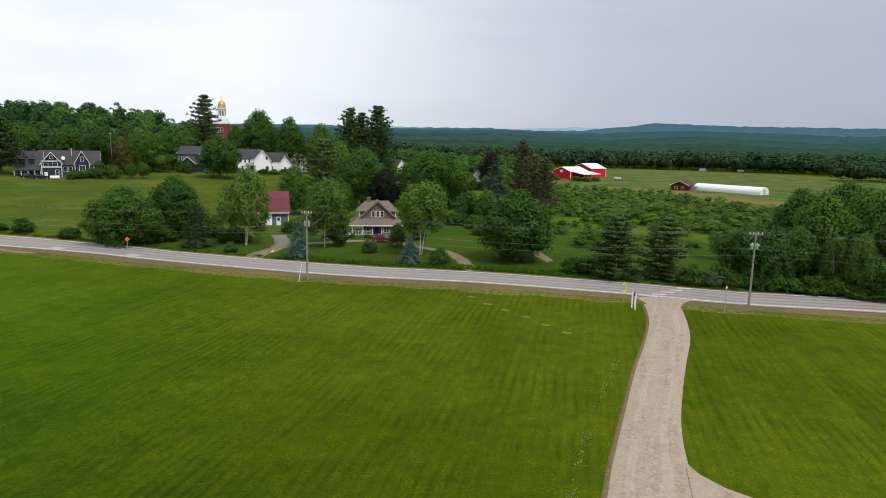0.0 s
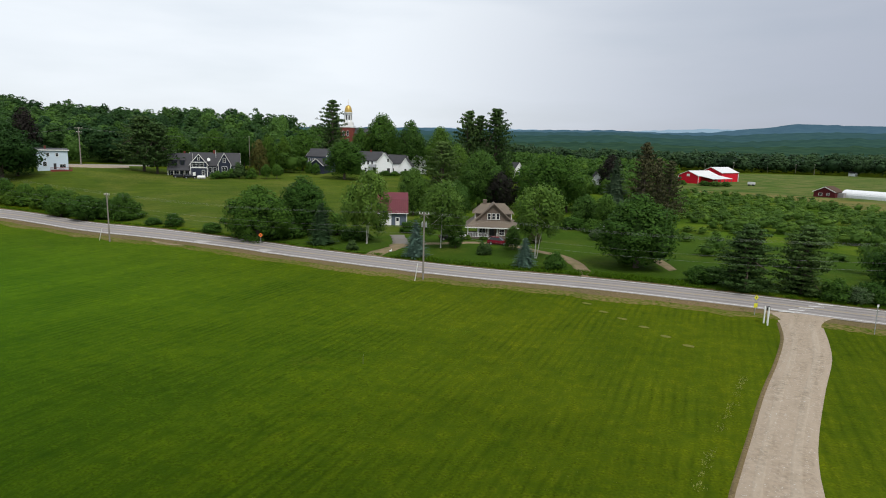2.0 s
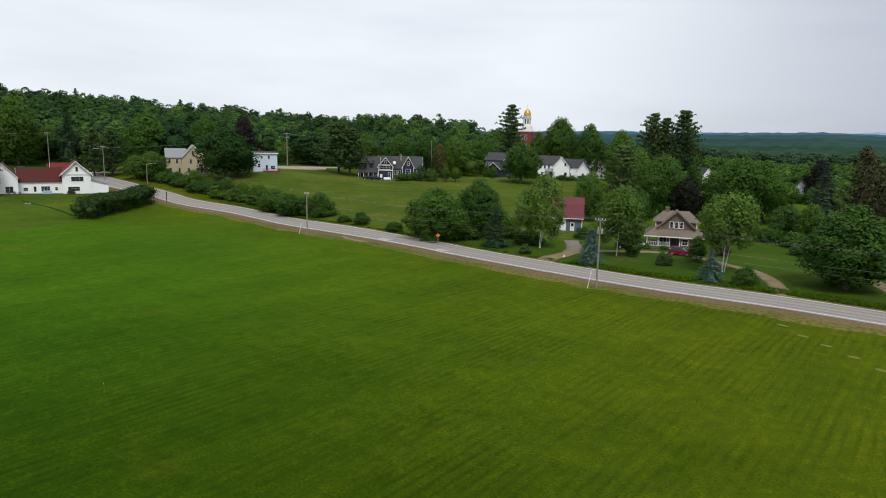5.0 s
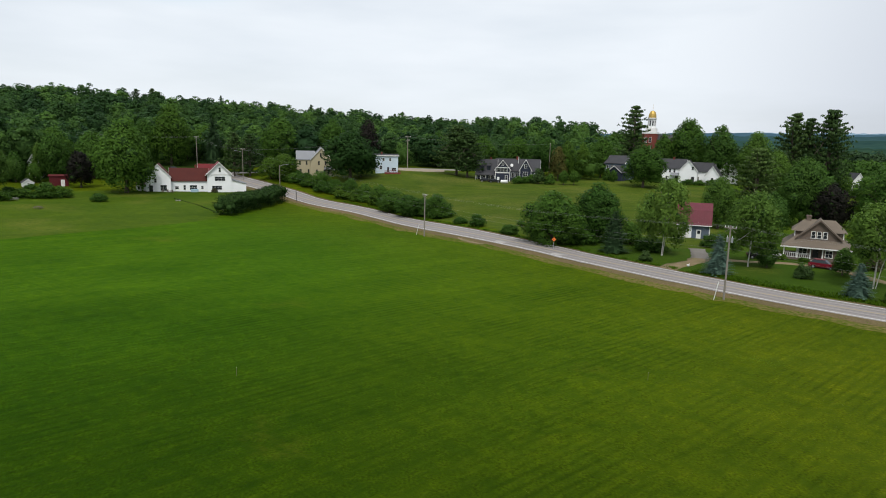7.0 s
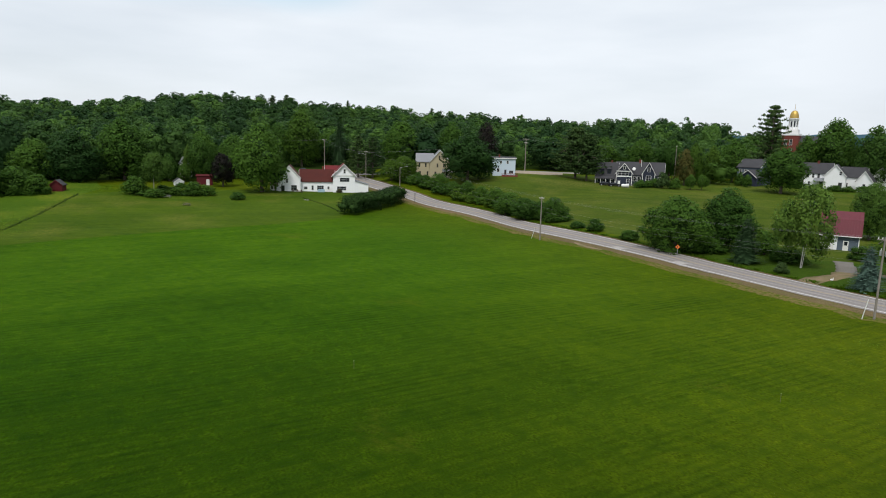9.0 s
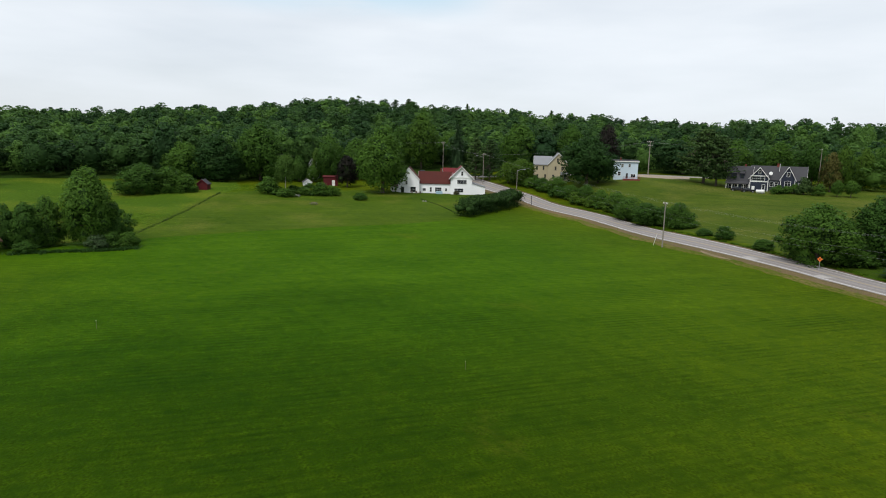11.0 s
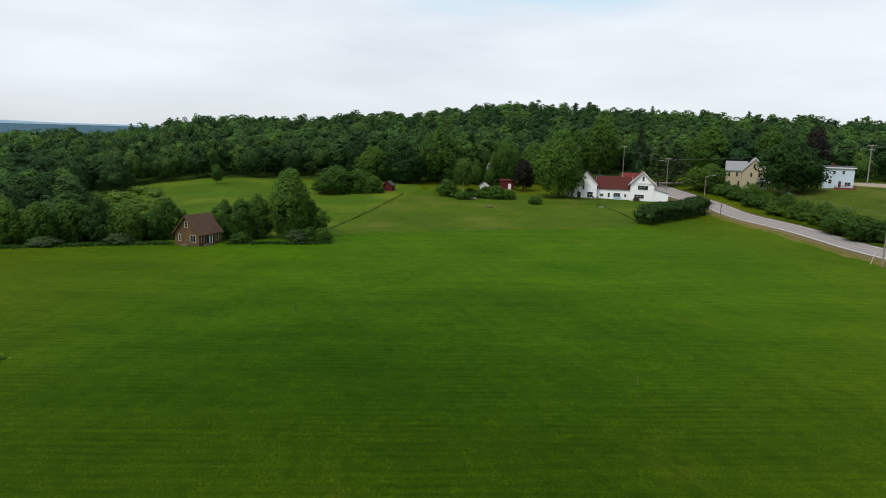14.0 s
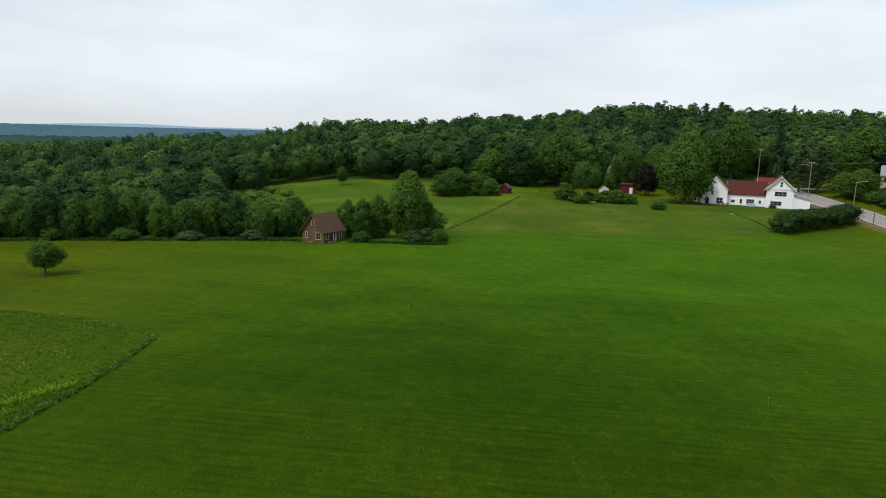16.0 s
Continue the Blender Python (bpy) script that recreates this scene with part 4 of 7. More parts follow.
def window(house, face, at, u, z, w, h, frame_material=TRIM, panes=1, name="window"):
    """A framed window on a wall: face is -y, +y, -x or +x, at its plane, u its centre along the wall, z its sill."""
    axis, s = face[1], -1 if face[0] == "-" else 1

    def put(bm, u0, u1, z0, z1, d0, d1):
        lo, hi = sorted((at + s * d0, at + s * d1))
        if axis == "y":
            add_box(bm, u0, u1, lo, hi, z0, z1)
        else:
            add_box(bm, lo, hi, u0, u1, z0, z1)

    bm, t = bmesh.new(), 0.08
    put(bm, u - w / 2 - t, u + w / 2 + t, z + h, z + h + t, -0.05, 0.07)
    put(bm, u - w / 2 - t - 0.05, u + w / 2 + t + 0.05, z - t, z, -0.05, 0.11)
    for k in range(panes + 1):
        e = u - w / 2 + w * k / panes
        wide = t if k in (0, panes) else t / 2
        put(bm, e - wide if k == 0 else e - wide / 2, e + wide if k == panes else e + wide / 2, z, z + h, -0.05, 0.07)
    put(bm, u - w / 2, u + w / 2, z + h / 2 - 0.018, z + h / 2 + 0.018, 0.0, 0.055)
    win = part(name, bm, frame_material, house)
    bm = bmesh.new()
    put(bm, u - w / 2, u + w / 2, z, z + h, -0.04, 0.03)
    part("pane", bm, GLASS, win)
    return win


def door(house, face, at, u, z, w=0.95, h=2.05, material=TRIM, label=""):
    axis, s = face[1], -1 if face[0] == "-" else 1
    lo, hi = sorted((at - s * 0.04, at + s * 0.06))
    bm = box(u - w / 2, u + w / 2, lo, hi, z, z + h) if axis == "y" else box(lo, hi, u - w / 2, u + w / 2, z, z + h)
    leaf = part("door", bm, material, house, label)
    lo, hi = sorted((at + s * 0.05, at + s * 0.12))
    k = u + w * 0.36
    bm = box(k - 0.04, k + 0.04, lo, hi, z + 0.95, z + 1.05) if axis == "y" else box(lo, hi, k - 0.04, k + 0.04, z + 0.95, z + 1.05)
    part("door_handle", bm, STEEL, leaf)
    return leaf


def chimney(house, x, y, z0, z1, w=0.8, material=BRICK):
    bm = box(x - w / 2, x + w / 2, y - w / 2, y + w / 2, z0, z1)
    add_box(bm, x - w / 2 - 0.08, x + w / 2 + 0.08, y - w / 2 - 0.08, y + w / 2 + 0.08, z1 - 0.25, z1 - 0.08)
    return part("chimney", bm, material, house, "brick chimney")


def posts(house, places, z0, z1, w=0.16, material=TRIM, name="post"):
    for x, y in places:
        part(name, box(x - w / 2, x + w / 2, y - w / 2, y + w / 2, z0, z1), material, house)


def railing(house, x0, y0, x1, y1, z, h=0.9, material=TRIM, gap=0.35):
    """A top and bottom rail with balusters."""
    p, q = Vector((x0, y0, 0)), Vector((x1, y1, 0))
    n = max(2, int((q - p).length / gap))
    turn = Euler((0, 0, math.atan2(y1 - y0, x1 - x0)))
    bm = bmesh.new()
    mid, length = (p + q) / 2, (q - p).length
    for zz in (z + 0.12, z + h):
        bmesh.ops.create_cube(bm, size=1, matrix=Matrix.LocRotScale((mid.x, mid.y, zz), turn, (length, 0.07, 0.07)))
    for i in range(n + 1):
        c = p.lerp(q, i / n)
        add_box(bm, c.x - 0.04, c.x + 0.04, c.y - 0.04, c.y + 0.04, z, z + h)
    return part("railing", bm, material, house)


# ---- the bungalow across the road ----
def bungalow():
    x, y = spot(6.2, 134.5)
    h = thing("bungalow", "taupe shingled bungalow with front porch and brown hipped roof", "house", x, y, 8)
    h.scale = (0.92, 1.0, 1.0)
    part("wall", box(-3.5, 6, 1.9, 10, -0.5, 2.95), TAUPE, h)
    part("wall", box(1.2, 5.9, 0.1, 1.95, -0.5, 2.8), TAUPE, h)
    part("porch_floor", box(-6, 1.3, 0, 9, -0.3, 0.45), DARKWOOD, h)
    bm = bmesh.new()
    low = [bm.verts.new(p) for p in ((-6.5, -0.5, 2.6), (6.5, -0.5, 2.6), (6.5, 10.5, 2.6), (-6.5, 10.5, 2.6))]
    top = [bm.verts.new(p) for p in ((-3.8, 2.6, 4.6), (4.0, 2.6, 4.6), (4.0, 8.5, 4.6), (-3.8, 8.5, 4.6))]
    bm.faces.new(low[::-1]), bm.faces.new(top)
    for i in range(4):
        bm.faces.new((low[i], low[(i + 1) % 4], top[(i + 1) % 4], top[i]))
    part("porch_roof", bm, BROWNROOF, h, "brown shingled skirt roof over the porch")
    part("fascia", box(-6.55, 6.55, -0.56, -0.5, 2.42, 2.64), TRIM, h)
    part("wall", box(-4.3, 4.6, 2.8, 8.4, 3.4, 5.5), TAUPE, h)
    bm = bmesh.new()
    low = [bm.verts.new(p) for p in ((-4.9, 2.3, 5.35), (5.2, 2.3, 5.35), (5.2, 8.9, 5.35), (-4.9, 8.9, 5.35))]
    top = [bm.verts.new(p) for p in ((-2.6, 5.6, 7.45), (2.9, 5.6, 7.45))]
    for f in ((low[0], low[1], top[1], top[0]), (low[1], low[2], top[1]), (low[2], low[3], top[0], top[1]), (low[3], low[0], top[0]), low[::-1]):
        bm.faces.new(f)
    part("roof", bm, BROWNROOF, h, "brown hipped shingle roof")
    for u in (-4.2, 4.5):
        part("corner_board", box(u - 0.1, u + 0.1, 2.72, 2.8, 3.6, 5.3), TRIM, h)
    block(h, -3.6, 4.0, 1.5, 6.0, 4.35, 3.25, "y", TAUPE, BROWNROOF, 0.4, 3.3, TAUPE)
    for u in (-0.85, 0.2, 1.25):
        window(h, "-y", 1.5, u, 4.25, 0.72, 1.2)
    window(h, "-y", 1.9, -2.4, 0.95, 1.5, 1.2, panes=2)
    door(h, "-y", 1.9, -0.1, 0.45, 1.0, 2.05, BLACK, "dark front door")
    for u in (2.2, 5.0):
        window(h, "-y", 0.1, u, 0.95, 1.2, 1.2, panes=2)
    window(h, "-x", -3.5, 5.0, 0.95, 1.6, 1.2, panes=2)
    posts(h, [(-5.85, 0.15), (-3.4, 0.15), (-1.05, 0.15), (1.1, 0.15), (-5.85, 4), (-5.85, 8)], 0.45, 2.6, 0.2)
    railing(h, -5.85, 0.15, -1.05, 0.15, 0.45)
    railing(h, -5.85, 0.15, -5.85, 8, 0.45)
    part("step", box(-1.0, 1.0, -0.7, 0.0, -0.2, 0.2), STONE, h)
    chimney(h, -1.9, 5.6, 5.5, 8.2, 0.9, TAUPE)


def garage():
    x, y = spot(15.5, 152)
    h = thing("garage_barn", "blue and white garage with a faded red metal roof", "garage", x, y, 16)
    part("wall", prism([(0, -0.5), (8, -0.5), (8, 3.5), (6.9, 6.2), (4, 7.5), (1.1, 6.2), (0, 3.5)], "x", -3.3, 3.5), PALEBLUE, h)
    bm = bmesh.new()
    for p, q in (((-0.55, 3.0), (0.95, 6.3)), ((0.95, 6.3), (4, 7.75)), ((4, 7.75), (7.05, 6.3)), ((7.05, 6.3), (8.55, 3.0))):
        add_prism(bm, [p, q, (q[0], q[1] + 0.14), (p[0], p[1] + 0.14)], "x", -3.7, 3.85)
    for k in range(16):
        u = -3.6 + 0.49 * k
        add_prism(bm, [(-0.57, 3.12), (0.93, 6.42), (0.93, 6.5), (-0.57, 3.2)], "x", u, u + 0.06)
        add_prism(bm, [(0.93, 6.42), (4, 7.88), (4, 7.96), (0.93, 6.5)], "x", u, u + 0.06)
    part("roof", bm, METALRED, h, "faded red ribbed metal roof")
    part("gutter", box(-3.7, 3.85, -0.68, -0.56, 2.98, 3.14), TRIM, h)
    part("white_siding", box(-3.3, -0.3, -0.06, 0.0, -0.2, 3.45), WHITE, h, "white painted front panel")
    bm = box(-3.3, -0.9, -0.14, -0.06, 0, 2.4)
    for k in range(4):
        add_box(bm, -3.3, -0.9, -0.16, -0.14, 0.58 * k + 0.03, 0.58 * k + 0.5)
    part("garage_door", bm, TRIM, h, "white panelled garage door")
    leaf = door(h, "-y", 0, 1.2, 0.0, 1.0, 2.1, TRIM, "white glazed door")
    part("pane", box(0.9, 1.5, -0.085, -0.06, 1.15, 1.9), GLASS, leaf)
    for u in (-2.9, -1.6):
        window(h, "-y", -0.06, u, 2.7, 0.5, 0.4)
    for u in (-3.25, 3.45):
        part("corner_board", box(u - 0.1, u + 0.1, -0.04, 0.06, -0.2, 3.6), TRIM, h)


# ---- the white farmhouse at the bend ----
def farmhouse():
    x, y = spot(59.9, 221)
    h = thing("farmhouse", "white clapboard farmhouse with dark red roofs", "house", x, y, 59.5)
    h.scale = (0.87, 1.0, 0.95)
    block(h, -15, -6.4, 0, 9, 5.4, 4.2, "y", WHITE, REDROOF, 0.35)
    block(h, -6.6, 6.6, 2.2, 9, 4.1, 3.9, "x", WHITE, REDROOF, 0.4)
    block(h, 6.4, 15.2, 0, 9.5, 6.4, 4.0, "y", WHITE, REDROOFBRIGHT, 0.8)
    block(h, 3.6, 11, 9.5, 18, 5.6, 3.6, "x", WHITE, REDROOFBRIGHT, 0.4)
    part("lean_to", prism([(1.0, -0.8), (6.5, -0.8), (6.5, 3.0), (1.0, 2.5)], "x", -18.2, -15), WHITE, h)
    part("lean_to_roof", prism([(0.7, 2.5), (6.7, 3.05), (6.7, 3.2), (0.7, 2.65)], "x", -18.5, -14.9), REDROOF, h)
    part("side_wing", prism([(15.2, -1.2), (20.6, -1.2), (20.6, 2.9), (15.2, 4.2)], "y", 0.6, 8), WHITE, h, "low white side wing")
    part("side_wing_roof", prism([(15.2, 4.2), (20.8, 2.85), (20.8, 2.98), (15.2, 4.35)], "y", 0.3, 8.3), GREYROOF, h)
    window(h, "-y", 0, -11.6, 3.4, 0.8, 1.3)
    door(h, "-y", 0, -13.2, 0.2, 1.3, 2.2, GLASS, "dark glazed patio door")
    window(h, "-y", 0, -8.9, 0.6, 2.2, 1.9, panes=2)
    for u, w, hh in ((-4.4, 1.3, 0.9), (-1.7, 0.8, 1.6), (1.4, 2.6, 1.6), (4.6, 0.8, 1.0)):
        window(h, "-y", 2.2, u, 1.0 if hh < 1.5 else 0.7, w, hh, panes=3 if w > 2 else 1)
    window(h, "-y", 0, 11.0, 7.1, 0.8, 1.5)
    window(h, "-y", 0, 11.0, 4.0, 3.8, 1.4, panes=3)
    window(h, "-y", 0, 9.8, 0.9, 3.6, 1.3, panes=3)
    part("belt_trim", box(6.1, 15.5, -0.22, 0.0, 6.1, 6.4), TRIM, h)
    part("gable_cap", prism([(6.0, 6.4), (15.6, 6.4), (10.8, 10.4)], "y", -0.12, 0.0), WHITE, h)
    window(h, "-y", -0.12, 11.0, 7.1, 0.8, 1.5)
    for u in (-17.4, -16.2):
        window(h, "-y", 1.0, u, 1.0, 0.8, 0.9)
    chimney(h, 2.5, 6.2, 7.4, 9.3, 0.7)
    part("patio", box(-17, -6.6, -2.4, 0.0, -0.8, 0.14), STONE, h)
    part("downpipe", box(-6.5, -6.38, -0.1, 0.0, 0, 5.2), TRIM, h)
    return x, y


def yellow_house():
    x, y = spot(49.25, 247)
    h = thing("yellow_house", "pale yellow clapboard house with a light grey roof", "house", x, y, 52)
    h.scale = (0.74, 0.9, 1.0)
    block(h, -9.5, -0.5, 2, 9, 6.4, 3.0, "x", YELLOW, GREYROOF, 0.35, -3)
    block(h, -2.5, 8.5, 0, 12, 6.4, 4.4, "y", YELLOW, GREYROOF, 0.4, -3)
    for u in (-8.0, -4.6):
        window(h, "-y", 2, u, 4.2, 0.9, 1.5, frame_material=YELLOW)
    for u in (-7.6, -3.6):
        window(h, "-y", 2, u, 0.9, 0.9, 1.6, frame_material=YELLOW)
    window(h, "-y", 0, 2.6, 7.4, 0.9, 1.4, frame_material=YELLOW)
    for u in (0.5, 4.4, 6.6):
        window(h, "-y", 0, u, 0.9, 1.0, 1.6, frame_material=YELLOW)
    for u in (1.6, 5.0):
        window(h, "-y", 0, u, 4.2, 0.9, 1.5, frame_material=YELLOW)
    part("porch_roof", prism([(-2.6, 2.6), (0, 3.4), (0, 3.6), (-2.6, 2.8)], "x", 4.2, 9), GREYROOF, h)
    part("deck", box(-0.5, 9, -3, 0, -3, -0.1), STONE, h, "grey skirted deck")
    railing(h, -0.5, -3, 9, -3, -0.1, 0.9, STONE)


def white_box_house():
    x, y = spot(42.7, 246)
    h = thing("flat_roofed_house", "white two-storey house with a shallow roof and red deck", "house", x, y, 46)
    h.scale = (0.86, 0.9, 0.95)
    part("wall", box(-6, 4.2, 0, 9, -1, 7.2), SHADEDWHITE, h)
    part("roof", prism([(-0.5, 7.1), (9.5, 7.5), (9.5, 7.75), (-0.5, 7.35)], "x", -6.5, 4.7), DARKROOF, h)
    part("fascia", box(-6.5, 4.7, -0.55, -0.5, 6.95, 7.3), TRIM, h)
    window(h, "-y", 0, 0.6, 5.0, 0.9, 1.1)
    window(h, "-y", 0, -2.4, 5.0, 0.9, 1.1)
    window(h, "-y", 0, 2.3, 1.0, 2.0, 1.2, panes=2)
    door(h, "-y", 0, -0.3, 0.5, 0.9, 2.0, BLACK, "dark back door")
    window(h, "-y", 0, -3.6, 1.6, 1.2, 1.4)
    part("deck", box(-2, 5.2, -2.6, 0, -0.6, 0.3), REDPAINT, h, "red painted deck")
    railing(h, -2, -2.6, 5.2, -2.6, 0.3, 0.9, REDPAINT)
    chimney(h, -3, 5, 7.2, 8.6, 0.6)


def grey_house():
    x, y = spot(32.25, 248)
    h = thing("dark_blue_house", "dark blue clapboard house with white gable trim and charcoal roofs", "house", x, y, 30, sink=0.7)
    h.scale = (0.95, 1.0, 1.12)
    block(h, -11.0, -3.0, 2, 9.6, 3.7, 4.4, "x", BLUEGREY, DARKROOF, 0.5)
    block(h, -3.2, 15.0, 3, 11, 4.5, 3.9, "x", BLUEGREY, DARKROOF, 0.4)
    block(h, -3.1, 2.9, 0, 6, 5.0, 3.1, "y", NAVY, DARKROOF, 0.55)
    block(h, 7.0, 11.6, 1.2, 6, 5.0, 3.5, "y", NAVY, DARKROOF, 0.5)
    # glazed band and trim on the front bay
    window(h, "-y", 0, -0.4, 4.0, 4.2, 1.3, panes=3)
    part("belt_trim", box(-3.1, 2.9, -0.09, 0.0, 3.55, 3.85), TRIM, h)
    part("belt_trim", box(-3.1, 2.9, -0.09, 0.0, 5.42, 5.62), TRIM, h)
    window(h, "-y", 0, -0.1, 6.2, 0.7, 0.9)
    window(h, "-y", 0, 1.5, 1.3, 1.0, 1.5)
    door(h, "-y", 0, -1.9, 0.1, 1.0, 2.1)
    for u in (-3.1, 2.9):
        part("corner_board", box(u - 0.12, u + 0.12, -0.08, 0.1, 0, 4.9), TRIM, h)
    window(h, "-y", 1.2, 9.3, 5.5, 0.9, 1.3)
    window(h, "-y", 1.2, 9.3, 2.6, 1.9, 1.5, panes=2)
    for u in (7.0, 11.6):
        part("corner_board", box(u - 0.1, u + 0.1, 1.12, 1.3, 0, 4.9), TRIM, h)
    for u in (4.0, 5.6, 13.4):
        window(h, "-y", 3, u, 2.2, 1.1, 1.4)
    # shed dormers over the porch wing
    for u in (-8.9, -6.1):
        bm = prism([(2.4, 4.0), (5.2, 4.0), (5.2, 6.6), (2.4, 6.0)], "x", u - 0.75, u + 0.75)
        dormer = part("dormer", bm, NAVY, h)
        part("dormer_roof", prism([(2.1, 5.95), (5.4, 6.65), (5.4, 6.8), (2.1, 6.1)], "x", u - 0.95, u + 0.95), DARKROOF, dormer)
        part("pane", box(u - 0.5, u + 0.5, 2.33, 2.4, 4.5, 5.6), GLASS, dormer)
    for u in (-9.9, -7.8, -5.2):
        window(h, "-y", 2, u, 1.0, 1.3, 1.4)
    part("porch_roof", prism([(-0.6, 2.7), (2, 3.5), (2, 3.7), (-0.6, 2.9)], "x", -11.6, -3.2), DARKROOF, h)
    part("porch_floor", box(-11.4, -3.2, -0.5, 2, -1.0, 0.1), DARKWOOD, h)
    posts(h, [(-11.2, -0.4), (-9.2, -0.4), (-7.2, -0.4), (-5.2, -0.4), (-3.5, -0.4)], 0.1, 2.8, 0.16)
    part("deck", box(3.1, 12.4, -3, 1.2, -1.2, 0.5), REDPAINT, h, "reddish timber deck")
    railing(h, 3.1, -3, 12.4, -3, 0.5, 0.9, DARKWOOD)
    chimney(h, -5.4, 6, 7, 8.9, 0.6)
    chimney(h, 5.6, 7, 7.6, 9.4, 0.7)
    part("vent_pipe", cylinder(0.09, 0.09, 7.0, 9.4, 8, 6.2, 4.6), TRIM, h)
    part("dish", cylinder(0.65, 0.5, 0, 0.15, 14), TRIM, h, "white dish aerial").matrix_basis = pose(3.5, 2.4, 6.3, 60, 0, 0)


def village():
    x, y = spot(22.4, 275)
    h = thing("blue_gabled_house", "slate blue two-storey house with charcoal roof", "house", x, y, -6)
    block(h, -4.5, 4.5, 0, 9, 7.0, 3.0, "x", PALEBLUE, DARKROOF, 0.4)
    block(h, 0, 6.5, -6, 0, 3.4, 2.6, "y", NAVY, DARKROOF, 0.4)
    for u in (-3.2, -1.2):
        window(h, "-y", 0, u, 4.6, 0.9, 1.4)
        window(h, "-y", 0, u, 1.2, 0.9, 1.4)
    window(h, "-x", -4.5, 4.5, 3.8, 0.9, 1.4)
    x, y = spot(17.0, 282)
    h = thing("white_village_house", "long white clapboard house with charcoal roofs", "house", x, y, 12)
    h.scale = (1.0, 1.0, 1.2)
    block(h, -9, 2, 2, 9, 5.0, 3.0, "x", WHITE, DARKROOF, 0.4)
    block(h, 0, 7, -1, 7, 4.4, 3.4, "y", WHITE, DARKROOF, 0.4)
    part("porch_roof", prism([(-3.0, 2.4), (2, 3.2), (2, 3.4), (-3.0, 2.6)], "x", -3.5, 0), GREYROOF, h)
    for u in (-7.6, -5.8, -4.0, -2.2):
        window(h, "-y", 2, u, 3.4, 0.8, 1.2)
    for u in (-7.4, -5.2):
        window(h, "-y", 2, u, 0.8, 0.8, 1.3)
    window(h, "-y", -1, 5.2, 4.6, 0.8, 1.0)
    door(h, "-y", -1, 5.4, 0, 1.2, 2.2, BLACK, "dark doorway")
    door(h, "-y", 2, -1.2, 0, 1.2, 2.2, BLACK, "dark doorway")
    chimney(h, -3, 5.5, 7, 8.8, 0.7)
    x, y = spot(14.95, 284)
    h = thing("white_village_house", "white house with a charcoal cross roof", "house", x, y, 6)
    h.scale = (0.9, 1.0, 1.15)
    block(h, -6, 3, 2, 9, 4.6, 3.0, "x", WHITE, DARKROOF, 0.4)
    block(h, 0.5, 6.5, -2, 5, 3.4, 3.2, "y", WHITE, DARKROOF, 0.4)
    window(h, "-y", -2, 3.5, 1.0, 1.0, 1.4)
    window(h, "-y", 2, -3.5, 1.0, 1.0, 1.4)
    x, y = spot(13.2, 294)
    h = thing("white_village_house", "white two-storey gabled house", "house", x, y, 20)
    block(h, -4, 4, 0, 10, 6.0, 3.6, "y", WHITE, DARKROOF, 0.4)
    for u in (-2.2, 0.2, 2.2):
        window(h, "-y", 0, u, 3.8, 0.8, 1.3)
        window(h, "-y", 0, u, 0.8, 0.8, 1.4)
    for b, d, turn, w in ((4.0, 300, 35, 7.5), (-3.0, 300, 20, 7.0), (-22.6, 711, 30, 7.0), (-25.3, 711, -20, 9.0), (31.5, 470, 10, 9.0)):
        x, y = spot(b, d)
        h = thing("white_village_house", "white gabled house among the village trees", "house", x, y, turn)
        h.scale = (0.6, 0.6, 0.5) if d > 600 else (0.75, 0.75, 1.0)
        block(h, -w / 2, w / 2, 0, 11, 5.6, 3.6, "y", WHITE, DARKROOF, 0.4)
        for u in (-1.6, 1.6):
            window(h, "-y", 0, u, 3.6, 0.8, 1.3)
            window(h, "-y", 0, u, 0.8, 0.8, 1.4)
        window(h, "+x", w / 2, 4, 3.6, 0.8, 1.3)


